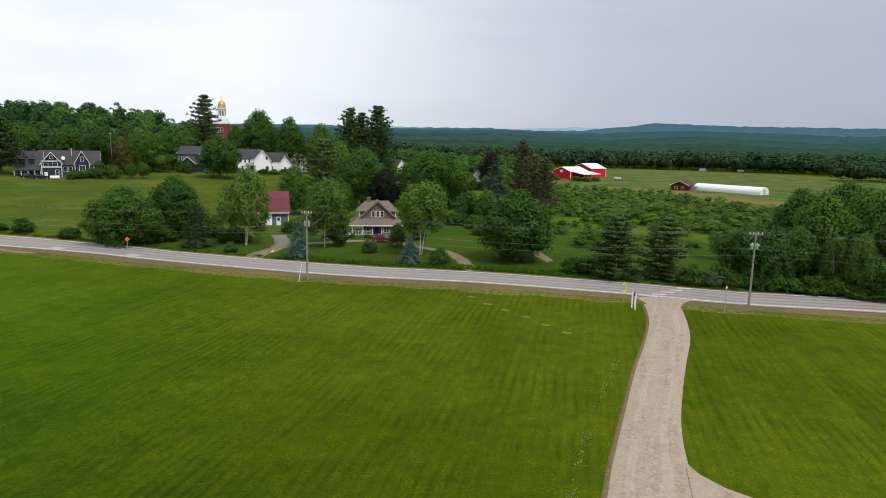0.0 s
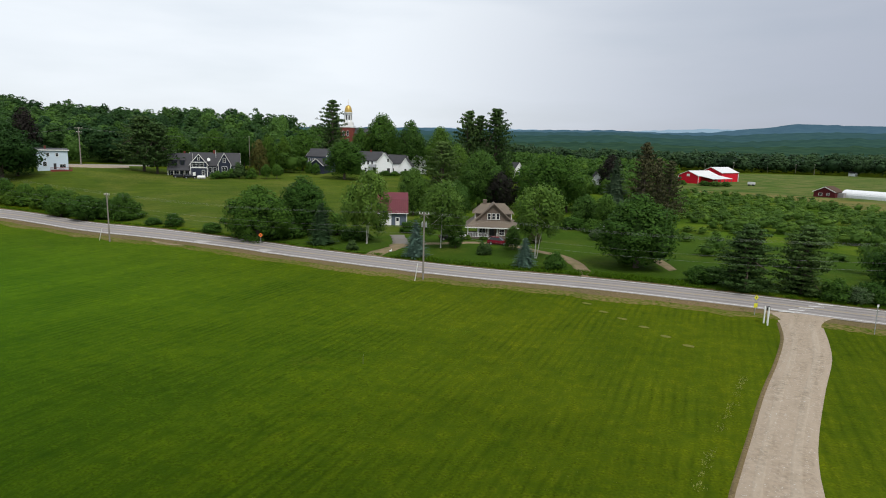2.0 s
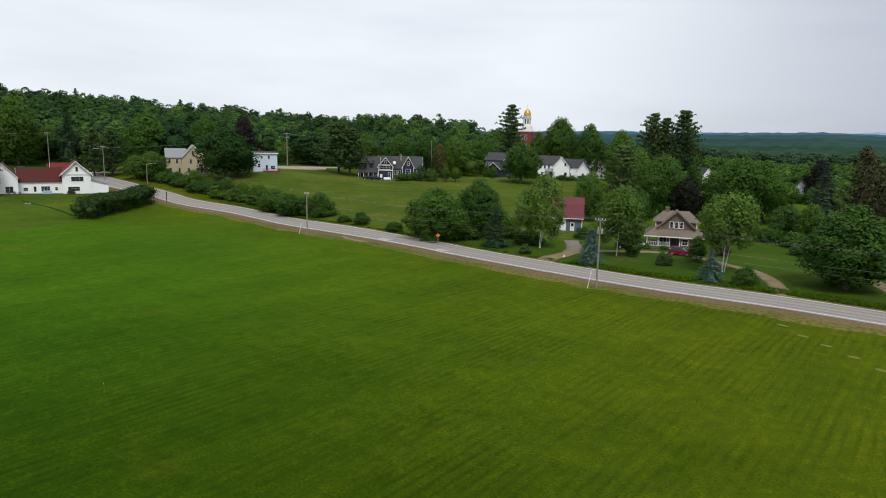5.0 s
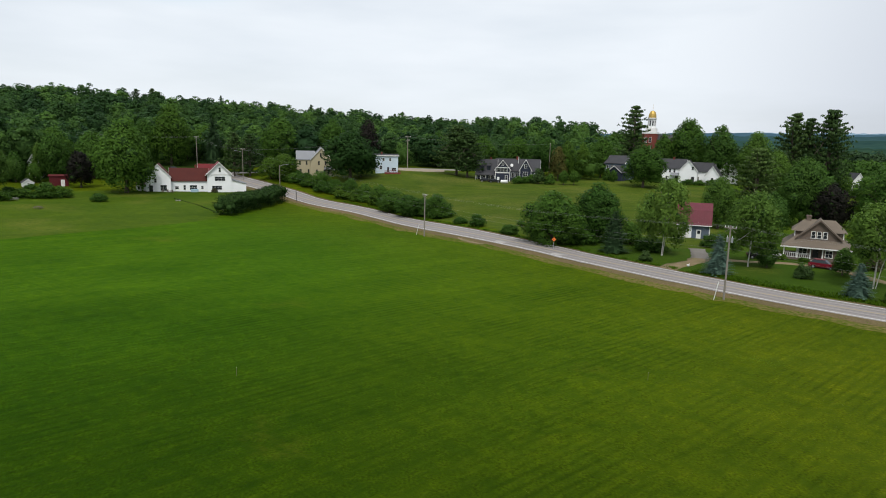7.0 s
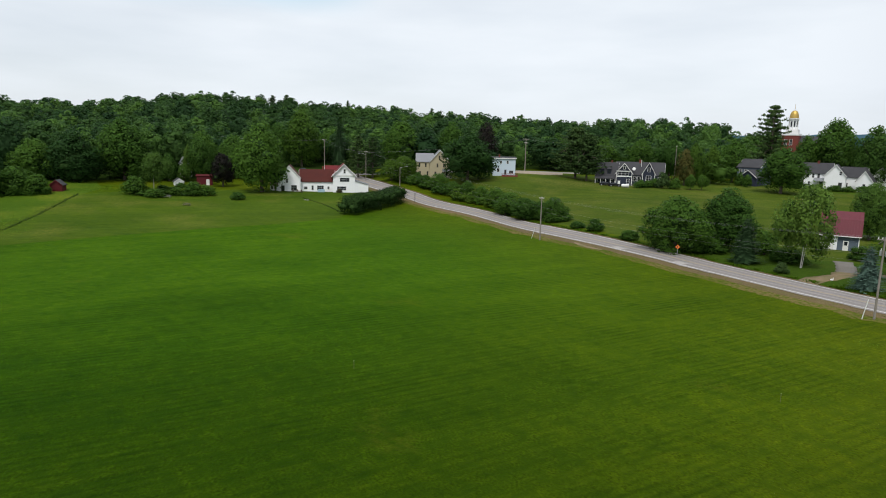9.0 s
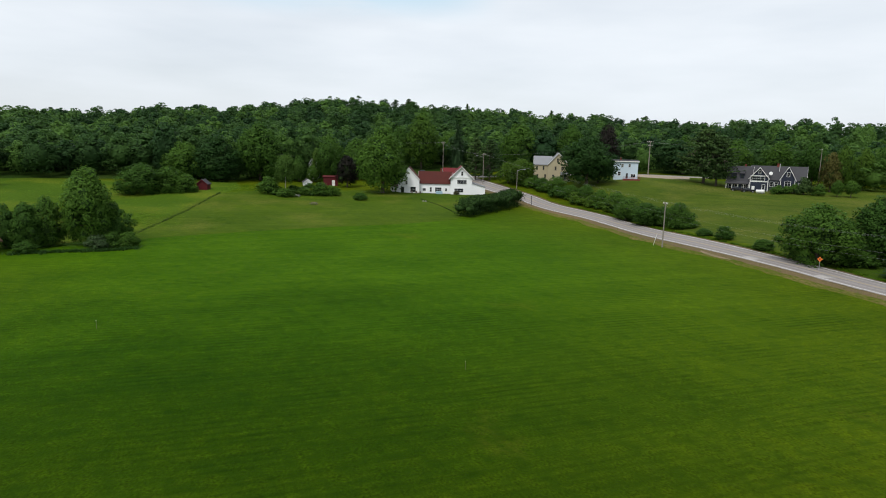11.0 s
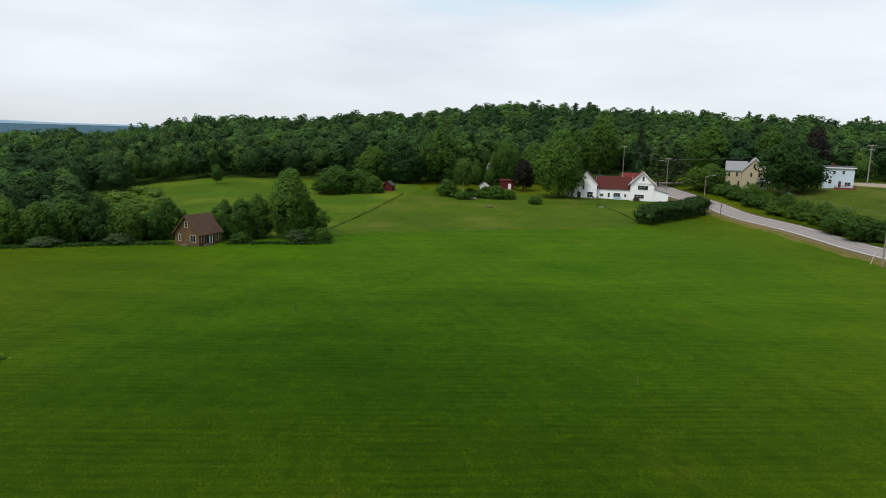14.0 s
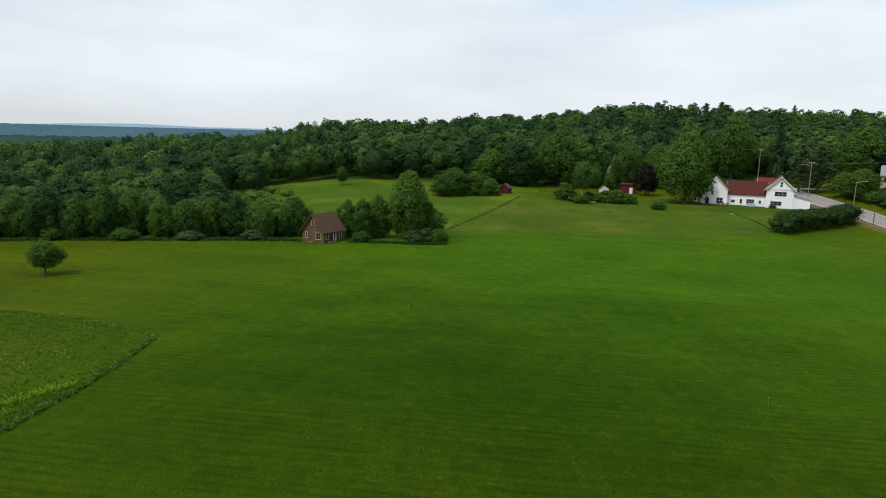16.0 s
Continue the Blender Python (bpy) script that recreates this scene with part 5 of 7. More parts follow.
def town_hall():
    x, y = spot(19.62, 330)
    h = thing("brick_hall", "red brick hall with a white belfry and gilded dome", "hall", x, y, 12)
    h.scale = (0.88, 0.88, 0.985)
    h.location.z += 3.6
    part("wall", box(-4.2, 3.6, 0, 9, -8, 17.2), BRICK, h)
    part("wall", box(3.6, 14, 3, 16, -8, 13.5), BRICK, h)
    part("roof", prism([(2.6, 13.5), (9.5, 16.5), (16.4, 13.5)], "x", 3.6, 14.4), DARKROOF, h)
    part("cornice", box(-4.5, 3.9, -0.3, 9.3, 16.6, 17.4), TRIM, h)
    for u in (-2.2, 0.2):
        window(h, "-y", 0, u, 8.0, 1.2, 2.6, panes=2)
        window(h, "-y", 0, u, 12.2, 1.2, 2.6, panes=2)
    part("belfry_base", box(-2.9, 2.9, 1.2, 7.0, 17.3, 19.4, 0.06), TRIM, h)
    part("belfry", cylinder(2.1, 1.95, 19.4, 24.2, 8, 0, 4.1), WHITE, h, "white eight-sided belfry")
    for k in range(8):
        a = radians(22.5 + 45 * k)
        part("belfry_opening", box(-0.38, 0.38, -0.05, 0.08, 0, 2.6), GLASS, h).matrix_basis = pose(1.9 * math.sin(a), 4.1 - 1.9 * math.cos(a), 20.6, 0, 0, math.degrees(a))
        part("column", cylinder(0.2, 0.17, 19.4, 24.0, 8, 2.15 * math.cos(a + 0.39), 4.1 + 2.15 * math.sin(a + 0.39)), TRIM, h)
    part("belfry_cornice", cylinder(2.5, 2.5, 24.0, 24.6, 16, 0, 4.1), TRIM, h)
    bm = bmesh.new()
    rings = []
    for i in range(7):
        w = i / 6 * math.pi / 2
        rings.append([bm.verts.new((2.2 * math.cos(w) ** 0.8 * math.cos(k * math.pi / 8) + 0.0, 4.1 + 2.2 * math.cos(w) ** 0.8 * math.sin(k * math.pi / 8), 24.6 + 3.6 * math.sin(w))) for k in range(16)])
    for a, b in zip(rings, rings[1:]):
        for k in range(16):
            bm.faces.new((a[k], a[(k + 1) % 16], b[(k + 1) % 16], b[k]))
    part("dome", bm, GOLD, h, "gilded dome")
    part("finial", cylinder(0.12, 0.05, 28.0, 31.2, 6, 0, 4.1), GOLD, h)


def red_barns():
    x, y = spot(-10.55, 425)
    h = thing("red_barn", "bright red barn with white metal roofs and open lean-to", "barn", x, y, -44)
    h.scale = (0.9, 0.9, 0.95)
    block(h, -8, 8, 0, 24, 5.2, 3.0, "y", REDWOOD, METALWHITE, 0.5)
    part("corner_board", box(-8.1, -7.7, -0.1, 0.1, -0.5, 5.2), TRIM, h)
    part("corner_board", box(7.7, 8.1, -0.1, 0.1, -0.5, 5.2), TRIM, h)
    part("loft_door", box(-1.2, 1.2, -0.12, 0, 4.6, 6.2), TRIM, h)
    part("lean_to_roof", prism([(8, 5.0), (18, 3.4), (18, 3.6), (8, 5.2)], "y", 2, 26), METALWHITE, h)
    posts(h, [(17.6, 3 + 4.4 * k) for k in range(6)], -0.3, 3.5, 0.3, DARKWOOD)
    x, y = spot(-12.3, 462)
    h = thing("red_barn", "long red barn with white metal roof", "barn", x, y, -44)
    block(h, -8, 8, 0, 20, 6.2, 3.4, "y", REDWOOD, METALWHITE, 0.5)
    posts(h, [(8.5, 19.5)], -0.3, 5.4, 0.4, TRIM)
    x, y = spot(-15.45, 425)
    h = thing("farm_trailer", "white box trailer parked in the field", "trailer", x, y, -30)
    part("box_body", box(-2.0, 2.0, -1.0, 1.0, 0.8, 2.3, 0.08), CARWHITE, h)
    for u in (-1.2, 1.2):
        part("wheel", cylinder(0.5, 0.5, -1.2, 1.2, 12), RUBBER, h).matrix_basis = pose(u, 0, 0.5, 90, 0, 0)


def hoop_house():
    a, b = Vector(spot(-22.4, 352)), Vector(spot(-26.9, 337))
    mid = (a + b) / 2
    turn = math.degrees(math.atan2(b.y - a.y, b.x - a.x))
    length = (b - a).length + 4
    h = thing("hoop_house", "long white plastic-covered hoop greenhouse", "greenhouse", mid.x, mid.y, turn)
    arch = [(-3.9, -0.2), (-3.9, 1.1)] + [(3.9 * math.cos(w), 1.1 + 2.6 * math.sin(w)) for w in np.linspace(math.pi * 0.96, 0.04 * math.pi, 11)] + [(3.9, 1.1), (3.9, -0.2)]
    part("cover", prism(arch, "x", -length / 2, length / 2), PLASTIC, h)
    for k in range(9):
        s = -length / 2 + length * k / 8
        hoop = [(u * 1.012, z * 1.012 if z > 0 else z) for u, z in arch]
        part("hoop", prism(hoop, "x", s - 0.05, s + 0.05), PLASTIC, h)
    part("door", box(length / 2, length / 2 + 0.05, -1, 1, 0, 2.4), TRIM, h)
    x, y = spot(-20.65, 343)
    h = thing("red_farm_shed", "faded red shed with grey brown roof beside the greenhouse", "shed", x, y, -36)
    block(h, -4.5, 4.5, 0, 12, 2.7, 2.2, "y", OLDRED, CABINROOF, 0.5)
    window(h, "-y", 0, -1.6, 0.9, 1.4, 1.1)
    window(h, "-y", 0, 1.6, 0.9, 1.0, 1.1)
    part("side_shed", box(4.5, 7, 4, 11, -0.3, 2.2), STONE, h)


def cabin():
    x, y = spot(96.9, 129.5)
    h = thing("wooden_cabin", "small brown stained wooden cabin with brown shingle roof", "cabin", x, y, 55)
    h.scale = (0.88, 0.88, 0.95)
    block(h, -3.3, 3.3, -3.5, 3.5, 2.5, 3.4, "y", LOGS, CABINROOF, 0.45, -0.4, LOGS)
    window(h, "-y", -3.5, 0.0, 3.7, 0.75, 1.0, frame_material=CREAM)
    window(h, "-y", -3.5, -1.9, 0.9, 0.6, 1.2, frame_material=CREAM)
    door(h, "-y", -3.5, -0.2, 0.1, 0.9, 2.0, LOGS, "brown plank door")
    window(h, "-y", -3.5, 1.7, 0.8, 1.5, 1.3, panes=2, frame_material=CREAM)
    window(h, "+x", 3.3, -2.4, 0.8, 0.7, 1.2, frame_material=CREAM)
    window(h, "+x", 3.3, 2.2, 0.8, 0.7, 1.2, frame_material=CREAM)
    # no recess is cut; a black panel on the wall stands for its shade
    part("porch_shade_panel", box(3.27, 3.34, -1.2, 1.1, 0.1, 2.2), BLACK, h, "flat dark panel for the shade of a recessed porch")
    posts(h, [(3.42, -0.3), (3.42, 0.5)], 0, 2.2, 0.14, TRIM)
    part("step", box(-1.0, 0.6, -4.4, -3.5, -0.3, 0.15), DARKWOOD, h)
    part("bench", box(3.45, 4.2, -2.4, -0.2, -0.1, 0.35), DARKWOOD, h)


def small_shed(b, d, turn, w, l, hh, rise, wall, roof, label, ridge="x", sink=0.0):
    x, y = spot(b, d)
    h = thing("garden_shed", label, "shed", x, y, turn)
    block(h, -w / 2, w / 2, 0, l, hh, rise, ridge, wall, roof, 0.25, -0.5, TRIM if wall is WHITE else wall)
    return h


bungalow()
garage()
FARM = farmhouse()
yellow_house()
white_box_house()
grey_house()
village()
town_hall()
red_barns()
hoop_house()
cabin()
h = small_shed(69.4, 236, 66, 5.2, 4, 3.2, 0.35, OLDRED, OLDRED, "small red shed with a white door")
door(h, "-y", 0, 1.1, 0, 1.1, 2.1)
h = small_shed(80.35, 210, 64, 3.2, 3.8, 1.9, 1.3, OLDRED, DARKROOF, "faded red garden shed below the woods", "y")
h = small_shed(71.4, 232, 80, 2.8, 3.4, 1.5, 1.0, WHITE, DARKROOF, "small white shed behind garden shrubs", "y")
window(h, "-y", 0, 0.0, 0.6, 0.6, 0.7)
h = small_shed(70.95, 256, 62, 3.4, 9, 6.0, 3.0, WHITE, DARKROOF, "white gabled house hidden in the trees", "y")
window(h, "-y", 0, 0.0, 3.6, 0.9, 1.3)


# ---- drives, field marks and patches ----
loft("gravel_drive", [(25.2, 83.6), (26.6, 80.6), (26.0, 77.5), (24.4, 71.2), (21.0, 62.3), (17.5, 54.0), (13.8, 44.4), (11.7, 39.0), (9.7, 33.4), (6.5, 22), (4, 8)], [(35.6, 82.6), (33.2, 80.8), (31.4, 78.6), (29.3, 71.5), (27.1, 64.8), (23.2, 55.9), (19.3, 46.6), (17.5, 41.7), (16.2, 37.0), (13.5, 26), (11, 8)], GRAVEL, 0.085, "pale packed gravel drive", "drive", 8, 60)
LEFT = [(26.0, 77.5), (24.4, 71.2), (21.0, 62.3), (17.5, 54.0), (13.8, 44.4), (11.7, 39.0), (9.7, 33.4), (6.5, 22)]
RIGHT = [(31.4, 78.6), (29.3, 71.5), (27.1, 64.8), (23.2, 55.9), (19.3, 46.6), (17.5, 41.7), (16.2, 37.0), (13.5, 26)]
for lo, hi in ((0.18, 0.36), (0.60, 0.80)):
    loft("wheel_track", [(a[0] + (b[0] - a[0]) * lo, a[1] + (b[1] - a[1]) * lo) for a, b in zip(LEFT, RIGHT)], [(a[0] + (b[0] - a[0]) * hi, a[1] + (b[1] - a[1]) * hi) for a, b in zip(LEFT, RIGHT)], TRACK, 0.095, "smoother wheel track in the gravel", "drive", 6, 60)
loft("gravel_branch", [(16.2, 38.2), (16.4, 36.6), (17.4, 34.9), (20.0, 32.6), (26, 29.5)], [(14.0, 30.0), (15.0, 29.0), (17, 28), (20, 27), (26, 25.5)], GRAVEL, 0.075, "gravel branch of the drive", "drive", 5, 24)
DRIVE = smooth_line([(-33.0, 104.5), (-33.3, 108.8), (-32.6, 113.1), (-31.6, 117), (-32.4, 123.1), (-36.5, 135), (-39.5, 147)], 1.5)
strip("house_drive", DRIVE[9:], -1.6, 1.6, PAD, 0.07, "grey worn drive to the garage", "drive", ragged=0.2)
strip("drive_mouth", DRIVE[:11], -1.7, 1.7, DIRT, 0.066, "brown dirt mouth of the garage drive", "drive", ragged=0.35)
LOOP = smooth_line([(-32.0, 121.6), (-27.7, 122.6), (-22.4, 125.0), (-17.4, 127.6), (-10.0, 126.4), (-3.9, 120.6), (0.6, 116.2), (3.2, 108.5), (4.9, 98.5)], 1.5)
strip("loop_drive", LOOP, -1.2, 1.2, DIRT, 0.066, "brown dirt loop drive in front of the bungalow", "drive", ragged=0.2)
SIDE = smooth_line([spot(20, 350), spot(27, 325), spot(31, 314), spot(34.5, 304), spot(38.3, 288), spot(41.7, 273), spot(45, 264), spot(49, 268), spot(53, 272), spot(58, 287)], 4)
strip("side_road", SIDE, -3.2, 3.2, ASPHALT, 0.12, "grey asphalt side road along the rise", "road")

loft("gravel_lot", [spot(42.0, 254), spot(41.0, 253), spot(39.6, 254.5), spot(38.6, 258), spot(37.6, 268)], [spot(42.2, 270), spot(41.2, 273.5), spot(40.0, 279), spot(38.9, 284), spot(37.6, 290)], GRAVEL, 0.11, "pale gravel parking beside the side road", "drive", 8, 24)

loft("dirt_path", [spot(-8.0, 118), spot(-8.9, 113), spot(-9.6, 109)], [spot(-9.2, 120), spot(-9.9, 115), spot(-10.4, 111)], DIRT, 0.12, "bare brown path beside the maple", "path", 5, 16)
loft("pull_off", [(-79.5, 108.9), (-77, 107.8), (-73, 106.4), (-70, 105.6)], [(-79, 107.6), (-76.5, 105.6), (-73, 104.6), (-70.5, 104.8)], DIRT, 0.075, "bare dirt spot beside the road", "verge", 5, 20)
loft("gravel_lot", [spot(57.6, 298), spot(59.5, 300), spot(61.5, 302), spot(63.6, 303)], [spot(57.6, 308), spot(59.5, 311), spot(61.5, 313), spot(63.6, 313)], GRAVEL, 0.15, "pale gravel road verge behind the farmhouse", "drive", 6, 20)
loft("pale_lawn", [(-134.5, 2), (-136, 11.7), (-137, 31), (-136.5, 50), (-135, 68), (-136.5, 86)], [(-160, 14), (-198, 38), (-206, 60), (-206, 84), (-196, 108), (-184, 126)], LAWN, 0.08, "pale mown lawn below the farmhouse", across=22, count=50)
loft("upper_lawn", [(-30, 130), (-48, 122), (-66, 119), (-90, 125), (-114, 132), (-136, 141), (-156, 152), (-172, 160)], [(-66, 262), (-100, 262), (-140, 252), (-170, 230), (-186, 200), (-196, 184), (-196, 174)], UPPER, 0.08, "pale mown slope below the dark blue house", across=26, count=50)
loft("house_yard", [(70, 84), (28, 93.5), (0, 98.5), (-30, 105.5), (-62, 113)], [(120, 190), (45, 185), (10, 180), (-30, 170), (-56, 150)], YARD, 0.05, "shaded green yard around the bungalow", across=18, count=50)
loft("rough_meadow", [(-132, -40), (-134, -12), (-139, 10), (-157, 18), (-190, 35), (-212, 48)], [(-276, -60), (-270, -30), (-262, -6), (-248, 14), (-240, 34), (-236, 52)], MEADOW, 0.08, "rough green meadow beyond the cabin", across=22, count=50)
loft("wild_patch", [(-20, -31.0), (-41.5, -26.9), (-49.9, -25.4), (-55.2, -24.8), (-60.7, -24.6), (-62.3, -24.8)], [(-40, -90), (-60, -72), (-73.0, -46.0), (-72.1, -41.7), (-69.3, -34.7), (-64.0, -26.4)], WILD, 0.12, "unmown corner of wild meadow with yellow flowers", across=16, count=44)
loft("valley_field", [spot(-8, 330), spot(-14, 330), spot(-20, 300), spot(-27, 250), spot(-33, 230), spot(-44, 230)], [spot(-8, 560), spot(-14, 660), spot(-20, 700), spot(-27, 690), spot(-33, 640), spot(-44, 600)], VALLEY, 0.06, "pale hay field in the valley", across=18, count=50)
loft("hay_stubble", [spot(-10, 322), spot(-14, 325), spot(-20, 298), spot(-27, 250), spot(-33, 232), spot(-44, 232)], [spot(-10, 338), spot(-14, 350), spot(-20, 342), spot(-24, 324), spot(-29, 306), spot(-44, 296)], STUBBLE, 0.075, "brownish dry grass at the hay field's edge", across=10, count=40)
loft("orchard_floor", [spot(-8, 165), spot(-14, 150), spot(-20, 145), spot(-27, 140), spot(-36, 140)], [spot(-8, 335), spot(-14, 335), spot(-20, 305), spot(-27, 255), spot(-36, 240)], MEADOW, 0.09, "rough grass between orchard rows", across=14, count=40)
loft("village_ground", [spot(-8, 180), spot(2, 176), spot(10, 168), spot(15, 160)], [spot(-8, 620), spot(2, 620), spot(14, 560), spot(24, 500)], MEADOW, 0.07, "grass between the village gardens", across=26, count=40)


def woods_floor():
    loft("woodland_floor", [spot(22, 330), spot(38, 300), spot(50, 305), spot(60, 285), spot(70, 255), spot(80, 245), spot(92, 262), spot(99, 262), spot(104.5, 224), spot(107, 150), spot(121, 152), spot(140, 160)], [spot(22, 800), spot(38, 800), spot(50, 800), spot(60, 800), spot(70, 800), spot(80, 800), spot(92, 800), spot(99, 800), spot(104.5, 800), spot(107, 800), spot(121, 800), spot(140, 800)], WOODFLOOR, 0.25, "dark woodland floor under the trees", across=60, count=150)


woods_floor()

rng = random.Random(5)
for b, d, label in ((-2.75, 81.3, ""), (-4.3, 77.7, ""), (-6.0, 75.2, ""), (-7.9, 72.5, ""), (-9.8, 69.7, ""), (-11.8, 67.2, "")):
    x, y = spot(b, d)
    bm = bmesh.new()
    ring = [bm.verts.new((0.7 * math.cos(a) * rng.uniform(0.8, 1.1), 0.42 * math.sin(a) * rng.uniform(0.8, 1.1), 0.03)) for a in np.linspace(0, 6.28, 12, endpoint=False)]
    mid = bm.verts.new((0, 0, 0.09))
    for i in range(12):
        bm.faces.new((ring[i], ring[(i + 1) % 12], mid))
    me = bpy.data.meshes.new("soil_patch")
    bm.to_mesh(me)
    bm.free()
    me.materials.append(PATCH)
    ob = new("soil_patch", me)
    ob.matrix_basis = pose(x, y, land(x, y), 0, 0, -30)
    tagged(ob, "small bare sandy patch in the mown field", "soil patch", "row of bare patches")

# ---- single trees and shrubs by the bungalow ----
MAPLE = "full green maple with a rounded crown"
plant("maple", 27.6, 131, 12.4, 13.2, "broad green tree standing beside the road", sink=1.4)
plant("maple", 23.6, 138, 13.6, 12.6, "broad green tree standing beside the road", sink=1.4)
plant("shrub", 24.6, 133, 3.6, 6.5, "leafy green shrub under the roadside trees")
plant("fresh", -2.2, 166, 8.0, 9.0, "full green maple at the back of the yard")
plant("fresh", -3.9, 160, 9.0, 8.0, "green tree at the back of the yard")
plant("shrub", -1.0, 158, 4.0, 7.0, "leafy shrub at the back of the yard")
plant("shrub", -3.0, 152, 3.6, 6.0, "leafy shrub at the back of the yard")
plant("shrub", 26.3, 134, 5.2, 8.5, "leafy green shrub under the roadside trees")
plant("shrub", 31.4, 140, 2.8, 4.5, "low leafy shrub beside the road")
plant("shrub", 34.4, 150, 3.2, 4.6, "low leafy shrub beside the road")
plant("shrub", 36.0, 155, 2.0, 4.0, "low leafy shrub beside the road")
plant("spruce", 22.0, 124.5, 8.4, 7.0, "dark green spruce beside the road")
plant("shrub", 20.6, 136, 5.0, 6.0, "leafy green shrub behind the spruce")
plant("birch", 17.9, 125, 15.0, 10.5, "tall white-trunked birch in the yard")
plant("shrub", 18.9, 130, 3.2, 7.0, "leafy shrub under the birch")
plant("dark_shrub", 19.2, 117.5, 2.1, 2.6, "small dark rounded shrub on the lawn")
plant("blue_spruce", 13.3, 110.5, 6.9, 6.0, "blue-green spruce by the roadside pole")
plant("birch", 11.0, 121, 13.4, 11.0, "white-trunked birch in front of the bungalow")
plant("shrub", 14.0, 141, 3.0, 4.5, "rounded shrub by the garage")
plant("dark_shrub", 6.9, 114.8, 2.7, 3.0, "dark rounded shrub on the lawn")
plant("blue_spruce", 3.1, 104.2, 5.2, 5.0, "small blue-green spruce on the lawn")
plant("high_birch", 2.2, 113, 13.6, 12.0, "wide birch with hanging branches in the yard")
plant("shrub", 0.4, 103, 3.6, 3.8, "thin leafy shrub on the lawn")
plant("fresh", 4.3, 122, 5.0, 3.8, "small tree in front of the bungalow porch")
plant("fresh", 9.6, 122, 4.6, 4.2, "small light tree on the lawn")
plant("red_shrub", 2.3, 131, 3.0, 3.2, "pink flowering shrub beside the bungalow")
plant("blossom_shrub", -3.4, 141, 3.2, 4.4, "grey-white flowering shrub on the lawn")
plant("light_shrub", 8.5, 133, 1.1, 2.0, "low flowering shrub by the porch")
plant("light_shrub", 7.0, 133, 0.9, 2.2, "low flowering shrub by the porch")
plant("shrub", -5.4, 139, 3.5, 6.0, "leafy shrub at the edge of the yard")
plant("red_shrub", -5.2, 147, 3.2, 4.0, "reddish flowering shrub at the edge of the yard")
plant("green", -6.8, 110, 12.4, 15.2, "large full maple beside the loop drive")
plant("bushy_pine", -15.8, 99.5, 9.9, 9.6, "bushy dark pine beside the road")
plant("bushy_pine", -19.9, 102, 10.0, 9.0, "bushy dark pine beside the road")
plant("shrub", -12.2, 102, 3.2, 5.0, "leafy green shrub beside the road")
plant("shrub", -13.5, 104, 3.0, 5.0, "leafy green shrub beside the road")
plant("shrub", -22.2, 100, 3.4, 4.6, "leafy green shrub beside the road")
plant("blossom_shrub", -23.8, 100.5, 2.6, 4.0, "cream flowering shrub beside the road")
plant("shrub", -24.7, 102, 3.6, 4.6, "leafy green shrub beside the road")
for b, d, hh, w, kind in ((-26.6, 105, 8.8, 8.0, "slim"), (-28.4, 104, 9.2, 7.5, "fresh"), (-30.2, 107, 9.0, 7.0, "slim"), (-31.6, 112, 14.2, 11.0, "fresh"), (-33.6, 110, 11.0, 8.0, "slim"), (-34.6, 116, 15.0, 10.0, "maple"), (-36.2, 110, 15.5, 11.0, "fresh"), (-35.0, 104, 7.0, 6.0, "slim"), (-30.0, 124, 14.0, 12.0, "maple"), (-33.0, 127, 15.5, 13.0, "maple"), (-38.5, 106, 14.0, 11.0, "maple"), (-41.5, 108, 14.0, 11.0, "maple")):
    plant(kind, b, d, hh, w, "roadside woodland tree with dense foliage")
plant("birch", -34.3, 104, 9.4, 5.5, "thin white-trunked birch at the edge of the trees")
plant("birch", -32.6, 105, 8.5, 5.0, "thin white-trunked birch at the edge of the trees")
for k in range(11):
    plant("shrub", -25.5 - 1.5 * k, 101.5 + 0.35 * k, 2.6 + 0.5 * (k % 3), 4.6, "leafy green shrub beside the road", group="shrubs along the road")
for b, d, hh, w in ((-11.9, 400, 3.4, 8.0), (-12.7, 398, 3.6, 9.0), (-13.5, 402, 3.0, 7.0), (-10.0, 404, 3.2, 7.0)):
    plant("shrub", b, d, hh, w, "leafy green shrub before the red barn")
plant("light_shrub", -6.2, 112, 2.0, 4.0, "low shrub beside the loop drive")

# ---- trees behind the bungalow and round the village ----
plant("brown_pine", -7.0, 190, 22.5, 11.5, "tall thin brownish pine")
plant("brown_pine", -9.1, 186, 17.5, 10.0, "tall thin brownish pine")
plant("brown_pine", -8.1, 196, 18.0, 10.0, "tall thin brownish pine")
plant("grey_spruce", -4.6, 186, 18.5, 12.0, "tall grey-green spruce behind the yard")
plant("purple", -4.2, 300, 17.5, 14.0, "purple-leaved tree in the village")
plant("purple", 5.7, 183, 12.5, 9.0, "purple-leaved tree behind the bungalow")
plant("purple", 5.0, 196, 9.5, 8.0, "purple-leaved tree behind the bungalow")
plant("light_pine", 11.0, 190, 20.0, 14.5, "tall broad pine behind the garage")
plant("fresh", 7.6, 186, 18.0, 14.5, MAPLE + " behind the bungalow")
plant("maple", 1.4, 190, 18.0, 17.0, MAPLE + " behind the bungalow")
plant("maple", -0.4, 196, 17.0, 12.0, MAPLE + " behind the bungalow")
plant("fresh", 13.6, 172, 13.0, 10.0, MAPLE + " behind the garage")
plant("fresh", 9.6, 170, 10.0, 9.0, "green tree behind the bungalow")
plant("dense_pine", 8.6, 272, 30.0, 15.5, "tall white pine above the village")
plant("dense_pine", 7.6, 274, 28.5, 12.5, "tall white pine above the village")
